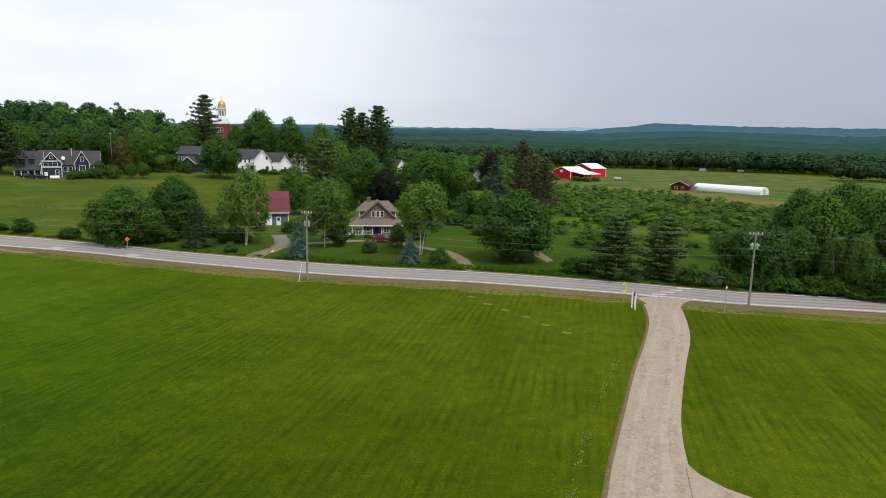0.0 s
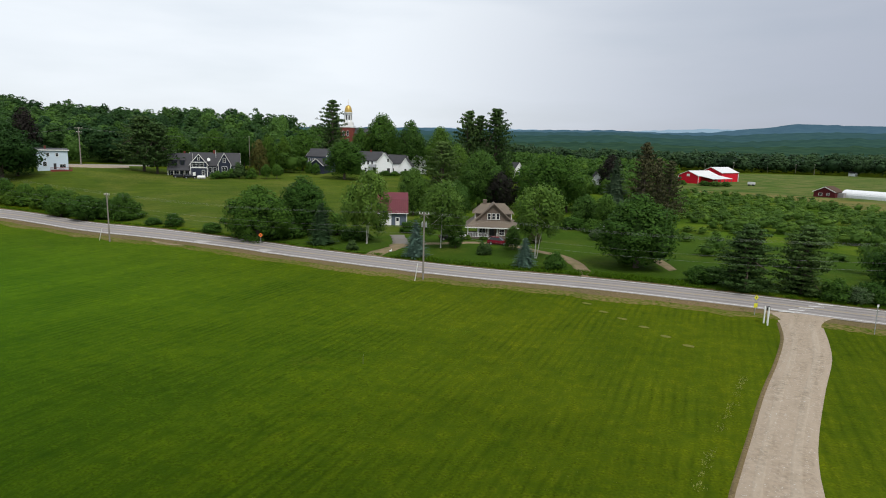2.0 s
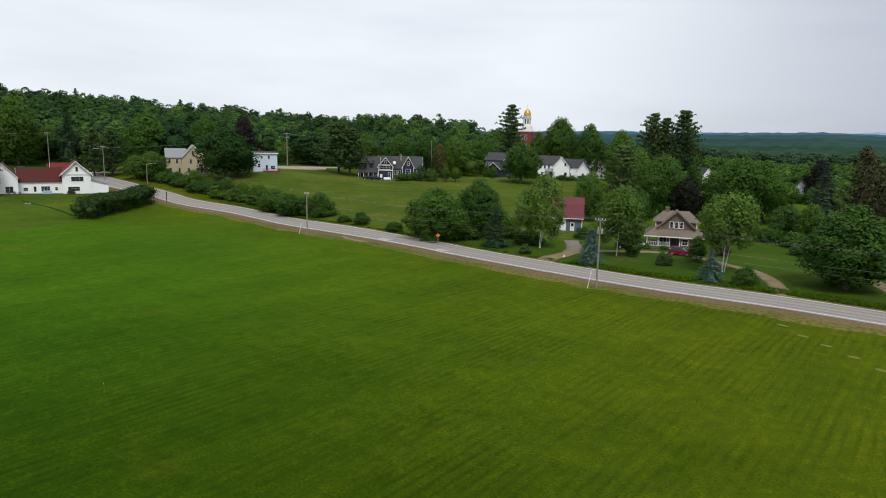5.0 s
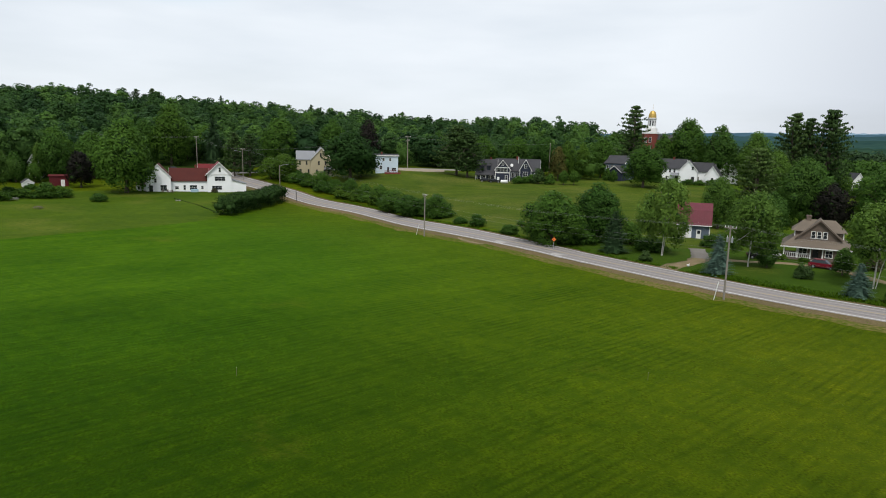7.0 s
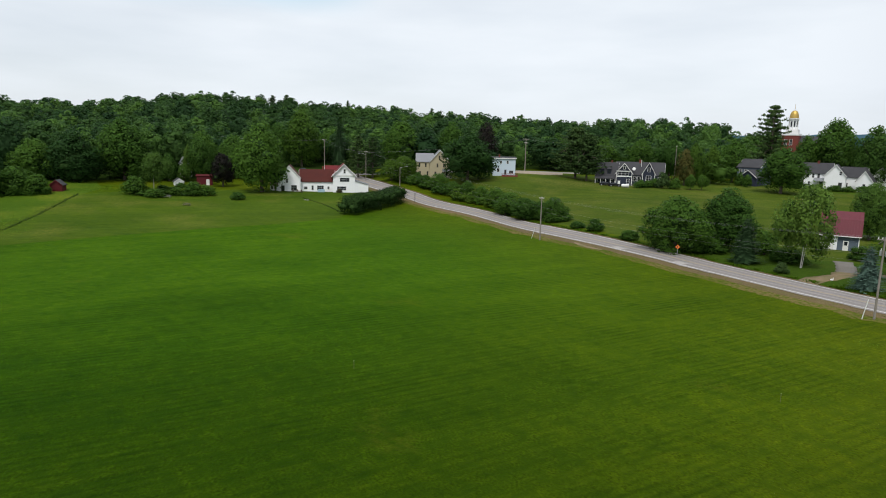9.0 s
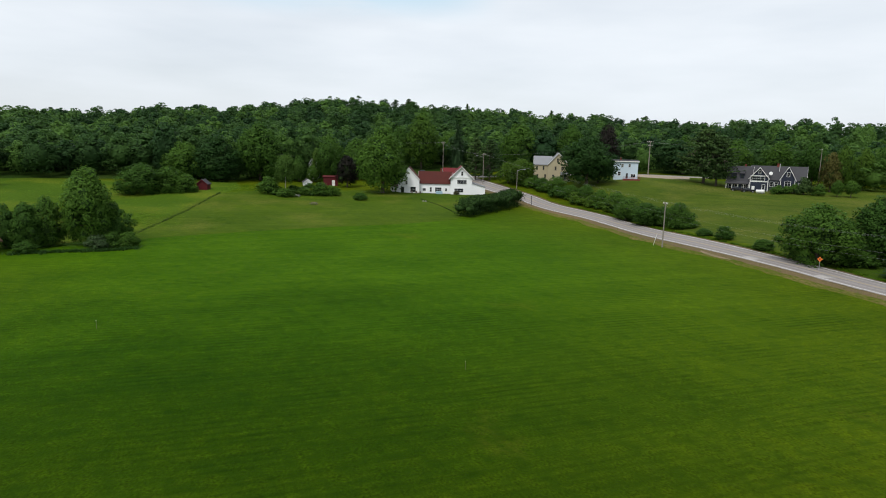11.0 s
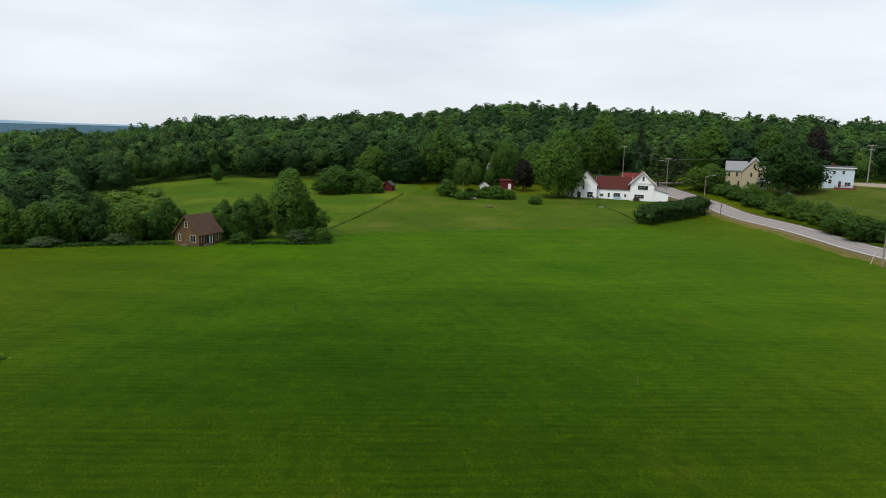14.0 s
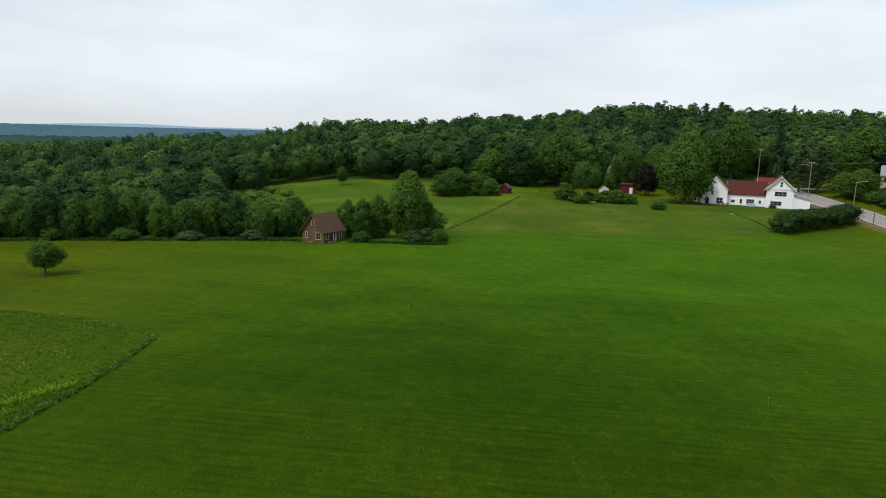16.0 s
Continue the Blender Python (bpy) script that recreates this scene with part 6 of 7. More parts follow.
plant("dense_pine", 6.2, 270, 32.0, 17.0, "tall white pine above the village")
plant("full_pine", 20.9, 296, 32.0, 21.0, "tall dark pine beside the brick hall")
plant("maple", 16.4, 305, 27.0, 21.0, MAPLE + " beside the brick hall")
plant("fresh", 13.9, 296, 24.6, 17.0, MAPLE + " in the village")
plant("maple", 18.4, 302, 19.5, 13.0, MAPLE + " beside the brick hall")
plant("fresh", 11.2, 290, 22.0, 16.0, MAPLE + " in the village")
plant("fresh", 9.6, 250, 16.0, 13.0, MAPLE + " in the village")
plant("maple", 19.9, 246, 15.5, 16.5, MAPLE + " beside the blue house")
plant("light", 26.6, 262, 16.0, 9.5, "light green broadleaf tree in a village garden")
plant("light", 25.2, 272, 15.0, 9.0, "light green broadleaf tree in a village garden")
plant("maple", 23.6, 285, 17.0, 14.0, MAPLE + " in a village garden")
plant("maple", 28.6, 285, 17.0, 15.0, MAPLE + " in a village garden")
plant("dense_pine", 36.5, 258, 20.5, 21.0, "dark spreading pine beside the side road")
plant("maple", 38.2, 305, 17.0, 14.0, MAPLE + " beside the side road")
plant("maple", 34.2, 300, 17.0, 15.0, MAPLE + " behind the dark blue house")
plant("maple", 31.0, 300, 17.0, 15.0, MAPLE + " behind the dark blue house")
for b, d, hh, w in ((18.6, 272, 3.2, 6.0), (17.6, 274, 2.2, 6.0), (16.3, 273, 2.4, 6.0), (15.4, 274, 2.6, 5.0), (14.4, 278, 3.0, 6.0)):
    plant("shrub", b, d, hh, w, "leafy shrub before the white village houses")
for b, d, hh, w in ((4.9, 282, 9.0, 7.0), (3.2, 284, 8.0, 6.0), (-2.3, 282, 8.5, 7.0), (-3.7, 284, 7.0, 5.0)):
    plant("fresh", b, d, hh, w, "green garden tree beside a white house")
for b, d in ((4.1, 286), (-3.0, 286)):
    plant("shrub", b, d, 5.0, 7.0, "leafy shrub before a white house")
plant("dark_shrub", 29.0, 243, 6.4, 5.8, "dark rounded garden shrub")
for b, d, hh, w in ((30.9, 241, 3.4, 5.0), (30.2, 243, 3.4, 4.0), (28.0, 242, 4.4, 4.4), (29.7, 245, 4.0, 4.0), (22.4, 262, 6.0, 3.6), (23.0, 268, 5.5, 4.0)):
    plant("shrub", b, d, hh, w, "leafy garden shrub on the rise")
for b in (26.75, 25.85):
    plant("slim", b, 242, 5.6, 4.4, "small round-headed garden tree on the rise")
plant("russet", 27.3, 258, 13.5, 8.0, "tree with russet brown leaves in a village garden")
plant("dark", 46.2, 236, 18.0, 20.0, "large dark maple between the yellow and white houses")
plant("dark", 45.2, 240, 14.5, 11.0, "large dark maple between the yellow and white houses")
plant("purple", 44.6, 290, 21.0, 14.0, "purple-leaved tree above the side road")
plant("light", 52.0, 240, 10.2, 12.0, "rounded green tree by the street lamp")
plant("light", 53.2, 246, 9.0, 9.0, "rounded green tree by the street lamp")
for k in range(34):
    b = 37.6 + 0.44 * k
    d = float(np.interp(b, [37.6, 42.8, 47, 50.9, 52.6], [155, 180, 203, 226, 234]))
    r = random.Random(k)
    if k % 3 == 1 and k < 30:
        plant("slim", b + 0.2, d + 7 + r.uniform(3, 8), r.uniform(4.5, 7.0), r.uniform(5.0, 7.0), "small young tree in the roadside scrub", group="shrubs along the road bend")
    plant("light_shrub" if 8 <= k <= 22 and k % 4 else "shrub", b, d + 8.5 + r.uniform(0, 5), r.uniform(2.4, 5.0) + (1.8 if k in (9, 10, 26, 28, 30, 31) else 0), r.uniform(5.5, 8.0), "dense leafy green roadside shrub", group="shrubs along the road bend")
plant("maple", 40.9, 172, 6.2, 8.0, "small full tree in the roadside scrub")
plant("maple", 42.6, 180, 6.4, 8.0, "small full tree in the roadside scrub")

# ---- round the farmhouse and below the woods ----
plant("maple", 64.7, 217, 22.8, 19.0, "very large maple beside the white farmhouse", sink=0.9)
plant("maple", 52.4, 287, 21.5, 21.0, "large rounded tree beyond the road bend")
plant("light", 61.2, 302, 26.5, 19.0, "large olive green tree behind the farmhouse")
plant("maple", 47.7, 288, 20.5, 15.0, "full maple above the side road")
plant("spruce", 57.9, 302, 22.0, 13.0, "large dark spruce behind the farmhouse")
plant("green", 63.2, 302, 19.5, 13.0, "full maple behind the farmhouse")
for b, d, hh, w in ((62.6, 322, 14.0, 14.0), (64.0, 306, 15.0, 14.0), (60.0, 322, 16.0, 15.0), (58.4, 322, 16.0, 14.0)):
    plant("maple", b, d, hh, w, "full maple behind the farmhouse")
plant("purple", 67.9, 232, 12.0, 9.5, "dark purple-leaved tree behind the lawn")
plant("birch", 70.7, 250, 13.0, 5.0, "thin young birch before the hidden white house")
plant("shrub", 71.3, 226, 2.0, 4.0, "leafy shrub in the garden bed")
plant("high_birch", 73.4, 204, 12.8, 9.0, "thin-crowned tree in a garden bed")
for b, d, hh, w in ((74.8, 204.5, 5.8, 8.0), (73.4, 200, 3.0, 7.0), (71.8, 205, 3.4, 6.0), (70.4, 205, 4.6, 7.0), (69.3, 206, 3.8, 6.5), (66.7, 196, 2.9, 4.8), (72.6, 207, 3.0, 6.0)):
    plant("shrub", b, d, hh, w, "leafy shrub in the garden bed")
plant("full_pine", 54.9, 262, 17.0, 15.0, "grey-green pine beside the road bend")
plant("full_pine", 56.2, 268, 18.0, 14.0, "grey-green pine beside the road bend")
plant("dark", 79.0, 240, 17.5, 18.5, "full maple at the edge of the woods", sink=1.5)
plant("maple", 75.5, 246, 22.5, 21.0, "large full maple at the edge of the woods", sink=1.5)
plant("maple", 81.6, 246, 15.0, 16.0, "full maple at the edge of the woods", sink=1.5)
plant("maple", 69.6, 264, 19.0, 16.0, "full maple at the edge of the woods", sink=1.5)
plant("maple", 72.2, 247, 10.0, 8.5, "small tree before the hidden white house")
plant("maple", 71.0, 246, 6.6, 6.5, "small tree before the hidden white house")
plant("maple", 69.7, 248, 16.0, 10.5, "small tree before the hidden white house")
plant("dense_pine", 35.5, 252, 18.5, 16.5, "tall dark pine with a spreading crown beside the dark blue house")
plant("maple", 67.0, 258, 18.0, 15.0, "full maple at the edge of the woods", sink=1.5)
plant("maple", 85.0, 207, 10.6, 15.0, "wide apple tree at the edge of the meadow", sink=1.6)
plant("maple", 83.0, 208, 9.4, 12.0, "wide apple tree at the edge of the meadow", sink=1.6)
plant("maple", 81.6, 206, 7.4, 8.0, "wide apple tree at the edge of the meadow", sink=1.6)
plant("slim", 95.2, 242, 7.2, 4.2, "slim young tree in the meadow")
plant("slim", 89.8, 235, 5.0, 2.6, "slim young tree in the meadow")
plant("maple", 89.0, 132, 15.4, 11.0, "tall dense tree beside the cabin", sink=1.0)
plant("green", 87.2, 133, 8.5, 7.0, "dense tree beside the cabin", sink=1.0)
plant("maple", 91.9, 134, 10.2, 7.0, "dense tree beside the cabin", sink=1.0)
plant("maple", 93.3, 133, 9.4, 6.6, "dense tree beside the cabin", sink=1.0)
plant("green", 94.6, 135, 8.6, 6.4, "dense tree beside the cabin", sink=1.0)
plant("blossom_shrub", 88.6, 127.5, 3.0, 4.4, "pale flowering shrub at the field edge")
for b, hh in ((86.3, 3.4), (87.5, 3.2), (93.4, 2.4)):
    plant("shrub", b, 128.5, hh, 4.6, "leafy shrub at the field edge", group="shrubs along the field edge")
plant("slim", 119.05, 106.3, 5.2, 4.5, "small round tree standing alone in the field")
for k in range(27):
    b = 99.3 + 1.02 * k
    r = random.Random(40 + k)
    d = float(np.interp(b, [99, 110, 118, 128], [132, 136.5, 143.5, 152]))
    plant(("maple", "green", "maple", "fresh", "maple", "dark", "maple")[k % 7], b, d + r.uniform(1.5, 9.0), r.uniform(6.0, 9.8) + 1.4 * (b > 104) * (k % 2), r.uniform(6.4, 9.0), "dense tree in the belt along the field", group="tree belt along the field", sink=0.8)
    if k % 5 == 3:
        plant("blossom_shrub" if k in (3, 8) else "shrub", b + 0.7, d, r.uniform(1.6, 3.2), r.uniform(4.5, 6.0), "leafy shrub at the field edge", group="shrubs along the field edge")


for b, d, hh, w in ((62.4, 590, 26, 15), (63.6, 585, 24, 14), (70.9, 590, 22, 13), (57.1, 590, 25, 8), (49.6, 585, 24, 9), (41.5, 590, 24, 10), (42.2, 585, 22, 9), (38.0, 590, 22, 9), (72.8, 588, 20, 12), (45.3, 590, 23, 9), (53.2, 590, 22, 8), (91.0, 575, 22, 14), (97.0, 560, 20, 12), (28.6, 588, 24, 16), (27.4, 590, 24, 15), (26.2, 585, 23, 15)):
    plant("full_pine", b, d, hh - 5.5, w * 1.1, "dark pine standing above the hillside woods", group="pines on the skyline")


def hedge():
    """A clipped, rounded hedge that runs to the road's edge."""
    rng = np.random.default_rng(9)
    a, b = np.array(spot(57.2, 167)), np.array(spot(52.5, 207))
    lobes = []
    for i in range(90):
        u = i / 89
        p = a + (b - a) * u
        top = 4.9 + 0.5 * math.sin(7 * u + 1) * u - 1.5 * max(0, abs(2 * u - 1) - 0.88) / 0.12
        for s in (-1.0, -0.35, 0.35, 1.0):
            q = p + rng.normal(scale=0.35, size=2) + s * np.array((1.35, 0.92))
            r = rng.uniform(0.7, 1.35)
            lobes.append((q[0], q[1], land(q[0], q[1]) + top * (1 - 0.10 * s * s) - r * 0.8 + rng.uniform(-0.35, 0.35), r, 0.9))
            q = p + rng.normal(scale=0.35, size=2) + 1.2 * s * np.array((1.35, 0.92))
            lobes.append((q[0], q[1], land(q[0], q[1]) + rng.uniform(0.5, 3.6), rng.uniform(0.8, 1.3), 0.95))
    v, f, m = leaf_quads(rng, lobes, 26000, 0.19, 0.35, (0.72, 1.25), 0.25)
    h = tagged(new("hedge"), "tall dense rounded hedge beside the road", "hedge")
    mesh_object("foliage", v, f, HEDGE, h, normals=m)
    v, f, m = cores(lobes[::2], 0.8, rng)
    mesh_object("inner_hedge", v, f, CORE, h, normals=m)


hedge()

# ---- woods, scrub and orchard ----
r = random.Random(3)


def off_road(b, d, x, y):
    return min((Vector((x, y)) - p).length for p in ROAD[::3]) > 14 and min((Vector((x, y)) - p).length for p in SIDE[::2]) > 9 and (Vector((x, y)) - Vector(FARM)).length > 26


hill = []
for x, y, b, d, s in scatter(24, 96, 252, 600, 11.6, 11, grow=0.30):
    edge = float(np.interp(b, [24, 30, 36, 40, 44, 50, 56, 59, 63, 66, 70, 75, 82, 90, 96], [330, 310, 300, 292, 285, 275, 300, 318, 318, 275, 262, 252, 252, 262, 262]))
    if d > edge and off_road(b, d, x, y):
        front = max(0.0, 1 - (d - edge) / 40) if b > 64 else 0.0
        if r.random() < 0.42:
            hill.append((x, y, r.uniform(14, 19) + 3 * front + 6 * (b < 35 and d > 400), s * r.uniform(1.25, 1.75)))
        else:
            hill.append((x, y, r.uniform(10, 14.5) + 4 * front, s * r.uniform(0.95, 1.35) + 2 * front))
spread("woodland", hill, "dense mixed broadleaf woodland on the hillside", "woods", LEAFWOOD, 0.29, 1150, 21)
belt = []
for x, y, b, d, s in scatter(96, 126, 146, 520, 9.2, 12):
    edge = float(np.interp(b, [96, 99, 102, 104.5, 106, 112, 120, 132], [264, 262, 242, 222, 146, 149, 157, 167]))
    if d > edge:
        tall = float(np.interp(d, [146, 200, 300, 560], [9, 11, 15, 17])) + 3.5 * min(1, max(0, (103 - b) / 5)) * (d > 280)
        roof = 20 + d * math.tan(radians(float(np.interp(b, [96, 104, 108, 114, 117.5, 121, 126], [2.4, 1.35, 0.85, 0.35, 0.0, -0.3, -0.5])))) - land(x, y)
        tall = min(tall * r.uniform(0.74, 1.2), max(6.0, roof * r.uniform(0.86, 1.03)))
        belt.append((x, y, tall, min(s * r.uniform(1.0, 1.6), 1.15 * tall)))
spread("woodland", belt, "dense broadleaf woodland beyond the field", "woods", LEAFWOOD, 0.28, 1050, 22)
town = []
for x, y, b, d, s in scatter(-9, 26, 205, 620, 13, 13):
    if off_road(b, d, x, y) and not (10 < b < 24 and d < 300) and not (d < 260 and b > 9) and not (-4.4 < b < -1.6 and d < 300) and not (3.4 < b < 5.6 and d < 305):
        town.append((x, y, r.uniform(9, 15), s * r.uniform(0.8, 1.15)))
spread("village_trees", town, "broadleaf trees among the village gardens", "woods", LEAFFRESH, 0.36, 560, 23)
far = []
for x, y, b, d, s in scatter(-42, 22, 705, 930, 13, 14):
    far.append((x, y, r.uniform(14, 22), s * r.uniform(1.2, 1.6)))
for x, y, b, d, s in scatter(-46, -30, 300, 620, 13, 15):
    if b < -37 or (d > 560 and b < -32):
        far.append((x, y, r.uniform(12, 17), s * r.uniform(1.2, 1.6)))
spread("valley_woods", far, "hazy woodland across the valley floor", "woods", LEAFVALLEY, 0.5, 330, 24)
rows = []
for i in range(15):
    for k in range(34):
        b, d = -9.0 - 0.78 * k, 168 + 10.5 * i
        x, y = spot(b + r.uniform(-0.25, 0.25), d + r.uniform(-2, 2))
        limit = float(np.interp(b, [-36, -27, -20, -14, -9], [215, 245, 292, 318, 318]))
        start = float(np.interp(b, [-36, -27, -20, -14, -9], [140, 150, 172, 178, 182]))
        if start < d < limit and r.random() > 0.15:
            rows.append((x, y, r.uniform(2.4, 4.0), r.uniform(5.0, 7.6)))
spread("orchard", rows, "rows of low spreading orchard trees", "orchard", LEAFORCHARD, 0.30, 300, 25, 0.1)
scrub = []
for x, y, b, d, s in scatter(-36, -9, 112, 176, 6.0, 16):
    if r.random() > 0.45 and (b < -23 or d > 150 or r.random() > 0.7):
        scrub.append((x, y, r.uniform(1.6, 4.2 if b > -24 else 8.0), r.uniform(3.5, 6.5)))
olive = [(x, y, r.uniform(1.8, 4.2), r.uniform(4, 7)) for x, y, b, d, s in scatter(99.5, 106.5, 180, 226, 6.5, 18)]
spread("scrub", olive, "olive green bushes between the woods and the meadow", "scrub", LEAFORCHARD, 0.26, 420, 27)
spread("scrub", scrub, "tangled green scrub beyond the road", "scrub", LEAFFRESH, 0.36, 380, 26)


# ---- uncut grass and flowers ----
def blades(name, places, tall, material, label, seed, wide=1.0):
    """Tufts of uncut grass, three blades each, at plan places."""
    rng = np.random.default_rng(seed)
    n = len(places)
    at = np.array([(x, y, land(x, y) - 0.05) for x, y in places])
    at = np.repeat(at, 3, 0) + np.c_[rng.normal(scale=0.12, size=(3 * n, 2)), np.zeros(3 * n)]
    a = rng.uniform(0, 6.28, 3 * n)
    side = np.c_[np.cos(a), np.sin(a), np.zeros(3 * n)] * rng.uniform(0.07, 0.16, (3 * n, 1)) * wide
    bow = np.c_[side[:, 1], -side[:, 0]] / np.linalg.norm(side, axis=1, keepdims=True) * rng.uniform(0.6, 1.5, (3 * n, 1)) * tall
    top = np.c_[-bow + rng.normal(scale=0.05, size=(3 * n, 2)), rng.uniform(0.5, 1.0, 3 * n) * tall]
    v = np.stack([at - side, at + side, at + top], 1).reshape(-1, 3)
    tagged(mesh_object(name, v, np.arange(9 * n).reshape(-1, 3), material, tone=np.repeat(rng.uniform(0, 0.3, 3 * n), 3), normals=np.repeat(unit(rng.normal(scale=0.28, size=(3 * n, 3)) + (0, 0, 1)), 3, 0)), label, "grass", kind="stuff")


def inside(p, ring):
    hit = False
    for (x0, y0), (x1, y1) in zip(ring, ring[1:] + ring[:1]):
        if (y0 > p[1]) != (y1 > p[1]) and p[0] < (x1 - x0) * (p[1] - y0) / (y1 - y0) + x0:
            hit = not hit
    return hit


CORNER = [(-36, -28.2), (-41.5, -26.9), (-49.9, -25.4), (-55.2, -24.8), (-60.7, -24.6), (-62.3, -24.8), (-64.0, -26.4), (-69.3, -34.7), (-72.1, -41.7), (-73.0, -46.0), (-70, -56), (-52, -56), (-38, -40)]
r = random.Random(8)
tufts = [q for q in ((r.uniform(-73, -36), r.uniform(-56, -24.6)) for _ in range(16000)) if inside(q, CORNER)]
edge = [(x + r.gauss(0, 0.2), y - abs(r.gauss(0, 0.35))) for x, y in (p for p in smooth_line(CORNER[:6], 0.12)) for _ in (0, 1, 2)]
blades("uncut_grass", tufts, 0.34, BLADE, "uncut green grass in the wild corner of the field", 31)
blades("uncut_grass", edge, 0.28, LEAFLIGHT, "bright uncut grass along the wild corner's edge", 42)
rim = [(x + r.gauss(0, 0.5) + 0.4, y + r.gauss(0, 0.5)) for x, y in smooth_line([(-60.7, -24.8), (-64.0, -26.6), (-69.3, -35.0), (-72.1, -42.0), (-73.0, -46.0)], 0.06)]
blades("uncut_grass", rim[::2], 0.26, LEAFLIGHT, "taller weeds at the wild corner's rim", 44, 1.3)
dandelions = [(r.gauss(-10.8, 1.1), r.gauss(65.0, 0.7)) for _ in range(320)] + [(r.gauss(-17.6, 1.5), r.gauss(77.5, 0.8)) for _ in range(160)] + [(r.gauss(-14.5, 1.8), r.gauss(69.5, 0.9)) for _ in range(120)]
blades("meadow_flowers", dandelions, 0.09, FLOWERYELLOW, "small yellow flowers in the mown field", 45, 0.55)
yellow = [q for q in ((r.uniform(-73, -36), r.uniform(-56, -25)) for _ in range(3600)) if inside(q, CORNER) and noise.noise(Vector((q[0] * 0.12, q[1] * 0.2, 3.0))) > 0.06]
band = [(x + r.gauss(0, 0.3), y - 1.4 - abs(r.gauss(0, 0.7))) for x, y in smooth_line([(-36, -32.6), (-42, -30.0), (-46.1, -27.6), (-50.4, -24.4)], 0.06) for _ in range(5)]
blades("meadow_flowers", yellow + band, 0.36, FLOWERYELLOW, "yellow flowering weeds in the wild corner", 32)
EDGE = [(-139, 9.6), (-148, 13.5), (-157, 18), (-173.5, 26.2), (-190.8, 34.9), (-200, 39.5)]
rough = [(x + r.gauss(0, 0.3) - 0.4, y - abs(r.gauss(0, 0.4)) + 0.2) for x, y in smooth_line(EDGE, 0.1)]
blades("uncut_grass", rough, 0.32, HEDGE, "uncut grass along the lawn's edge", 33)
hem = [(x + r.gauss(0, 0.5), y + r.gauss(0, 0.6)) for x, y in smooth_line([spot(85.6, 126), spot(88, 125), spot(91, 126.5), spot(94.5, 127.5)], 0.05)] + [(x + r.gauss(0, 0.7), y + r.gauss(0, 0.7)) for x, y in smooth_line([spot(99, 130), spot(104, 132.5), spot(110, 135.5), spot(118, 142.5), spot(125, 149)], 0.05)]
blades("uncut_grass", hem, 0.7, LEAFDARK, "dark uncut grass along the foot of the trees", 43)
# a dark line of unsure kind across the lawn, drawn as low blades
trail = [(x + r.gauss(0, 0.12), y + r.gauss(0, 0.12)) for x, y in smooth_line([spot(61.2, 204.7), spot(60.4, 197.5), spot(59.4, 189.5), spot(58.4, 179), spot(57.7, 172)], 0.05)]
blades("uncut_grass", trail, 0.26, HEDGE, "thin dark line of low blades across the lawn", 41)
bright = [(x + r.gauss(0, 2.5), y + r.gauss(0, 2.0)) for x, y in smooth_line([(-205, 40), (-212, 47), (-222, 54)], 0.06)] + [(r.gauss(-168, 5), r.gauss(12, 3.5)) for _ in range(900)] + [(r.gauss(-158, 5), r.gauss(13, 2.5)) for _ in range(700)] + [(r.uniform(-225, -150), r.uniform(-20, 25)) for _ in range(500)]
blades("meadow_flowers", bright, 0.32, FLOWERYELLOW, "yellow flowering weeds at the meadow's edge", 34, 0.8)
bank = [(p.x + r.gauss(0, 0.6), p.y + 5.6 + r.uniform(0, 3.2)) for p in smooth_line([spot(-12, 93), spot(-3.5, 94), spot(9.7, 98.7), spot(16, 104)], 0.04) if r.random() < 0.9]
blades("uncut_grass", bank, 0.65, BLADE, "tall rough grass on the roadside bank", 35)
far_side = [(p.x + r.gauss(0, 0.5), p.y + 5.2 + r.uniform(0, 1.6)) for p in ROAD[::1] for _ in range(40) if -150 < p.x < 130]
blades("uncut_grass", far_side, 0.45, BLADE, "rough grass along the far side of the road", 36)
verge_tufts = [(p.x + r.gauss(0, 0.3), p.y - 5.4 - abs(r.gauss(0, 1.3))) for p in ROAD for _ in range(8) if -130 < p.x < 30 or 34 < p.x < 90]
blades("verge_grass", verge_tufts, 0.22, BLADE, "short ragged grass growing over the verge", 39)
furrow = [(x + r.gauss(0, 0.12), y + r.gauss(0, 0.25)) for x, y in smooth_line([(17.4, 58.7), (14.5, 51.2), (11.4, 43.3), (9.4, 38.1), (7.8, 33.3), (6, 26)], 0.09) if noise.noise(Vector((x * 0.9, y * 0.9, 0))) > -0.15]
specks = []
for k in range(17):
    for y in np.arange(25, 60, 0.14):
        x = -16.5 + 1.27 * k + (y - 30) / math.tan(radians(76))
        if noise.noise(Vector((x * 0.13, y * 0.1, 5.0))) > 0.02 and r.random() < 0.4 and x < np.interp(y, [22, 33, 44, 59], [4, 7, 11, 17]):
            specks.append((x + r.gauss(0, 0.12), y + r.gauss(0, 0.1)))
blades("hay_clippings", furrow, 0.13, CLIPPING, "pale dry clippings left in a line", 37, 0.7)
blades("hay_clippings", specks, 0.07, CLIPPING, "pale dry clippings scattered in rows", 40, 0.6)
BORDER = [(26.3, 78.0), (24.6, 71.2), (21.2, 62.3), (17.7, 54.0), (14.0, 44.4), (11.9, 39.0), (9.9, 33.4), (6.7, 22), (4.2, 8)]
for near, far_off, material, lift in ((0.05, -0.38, VERGE, 0.075),):
    loft("drive_verge", [(x + far_off, y) for x, y in BORDER], [(x + near, y) for x, y in BORDER], material, lift, "brown thinly grown strip beside the gravel drive", "verge", 4, 60)

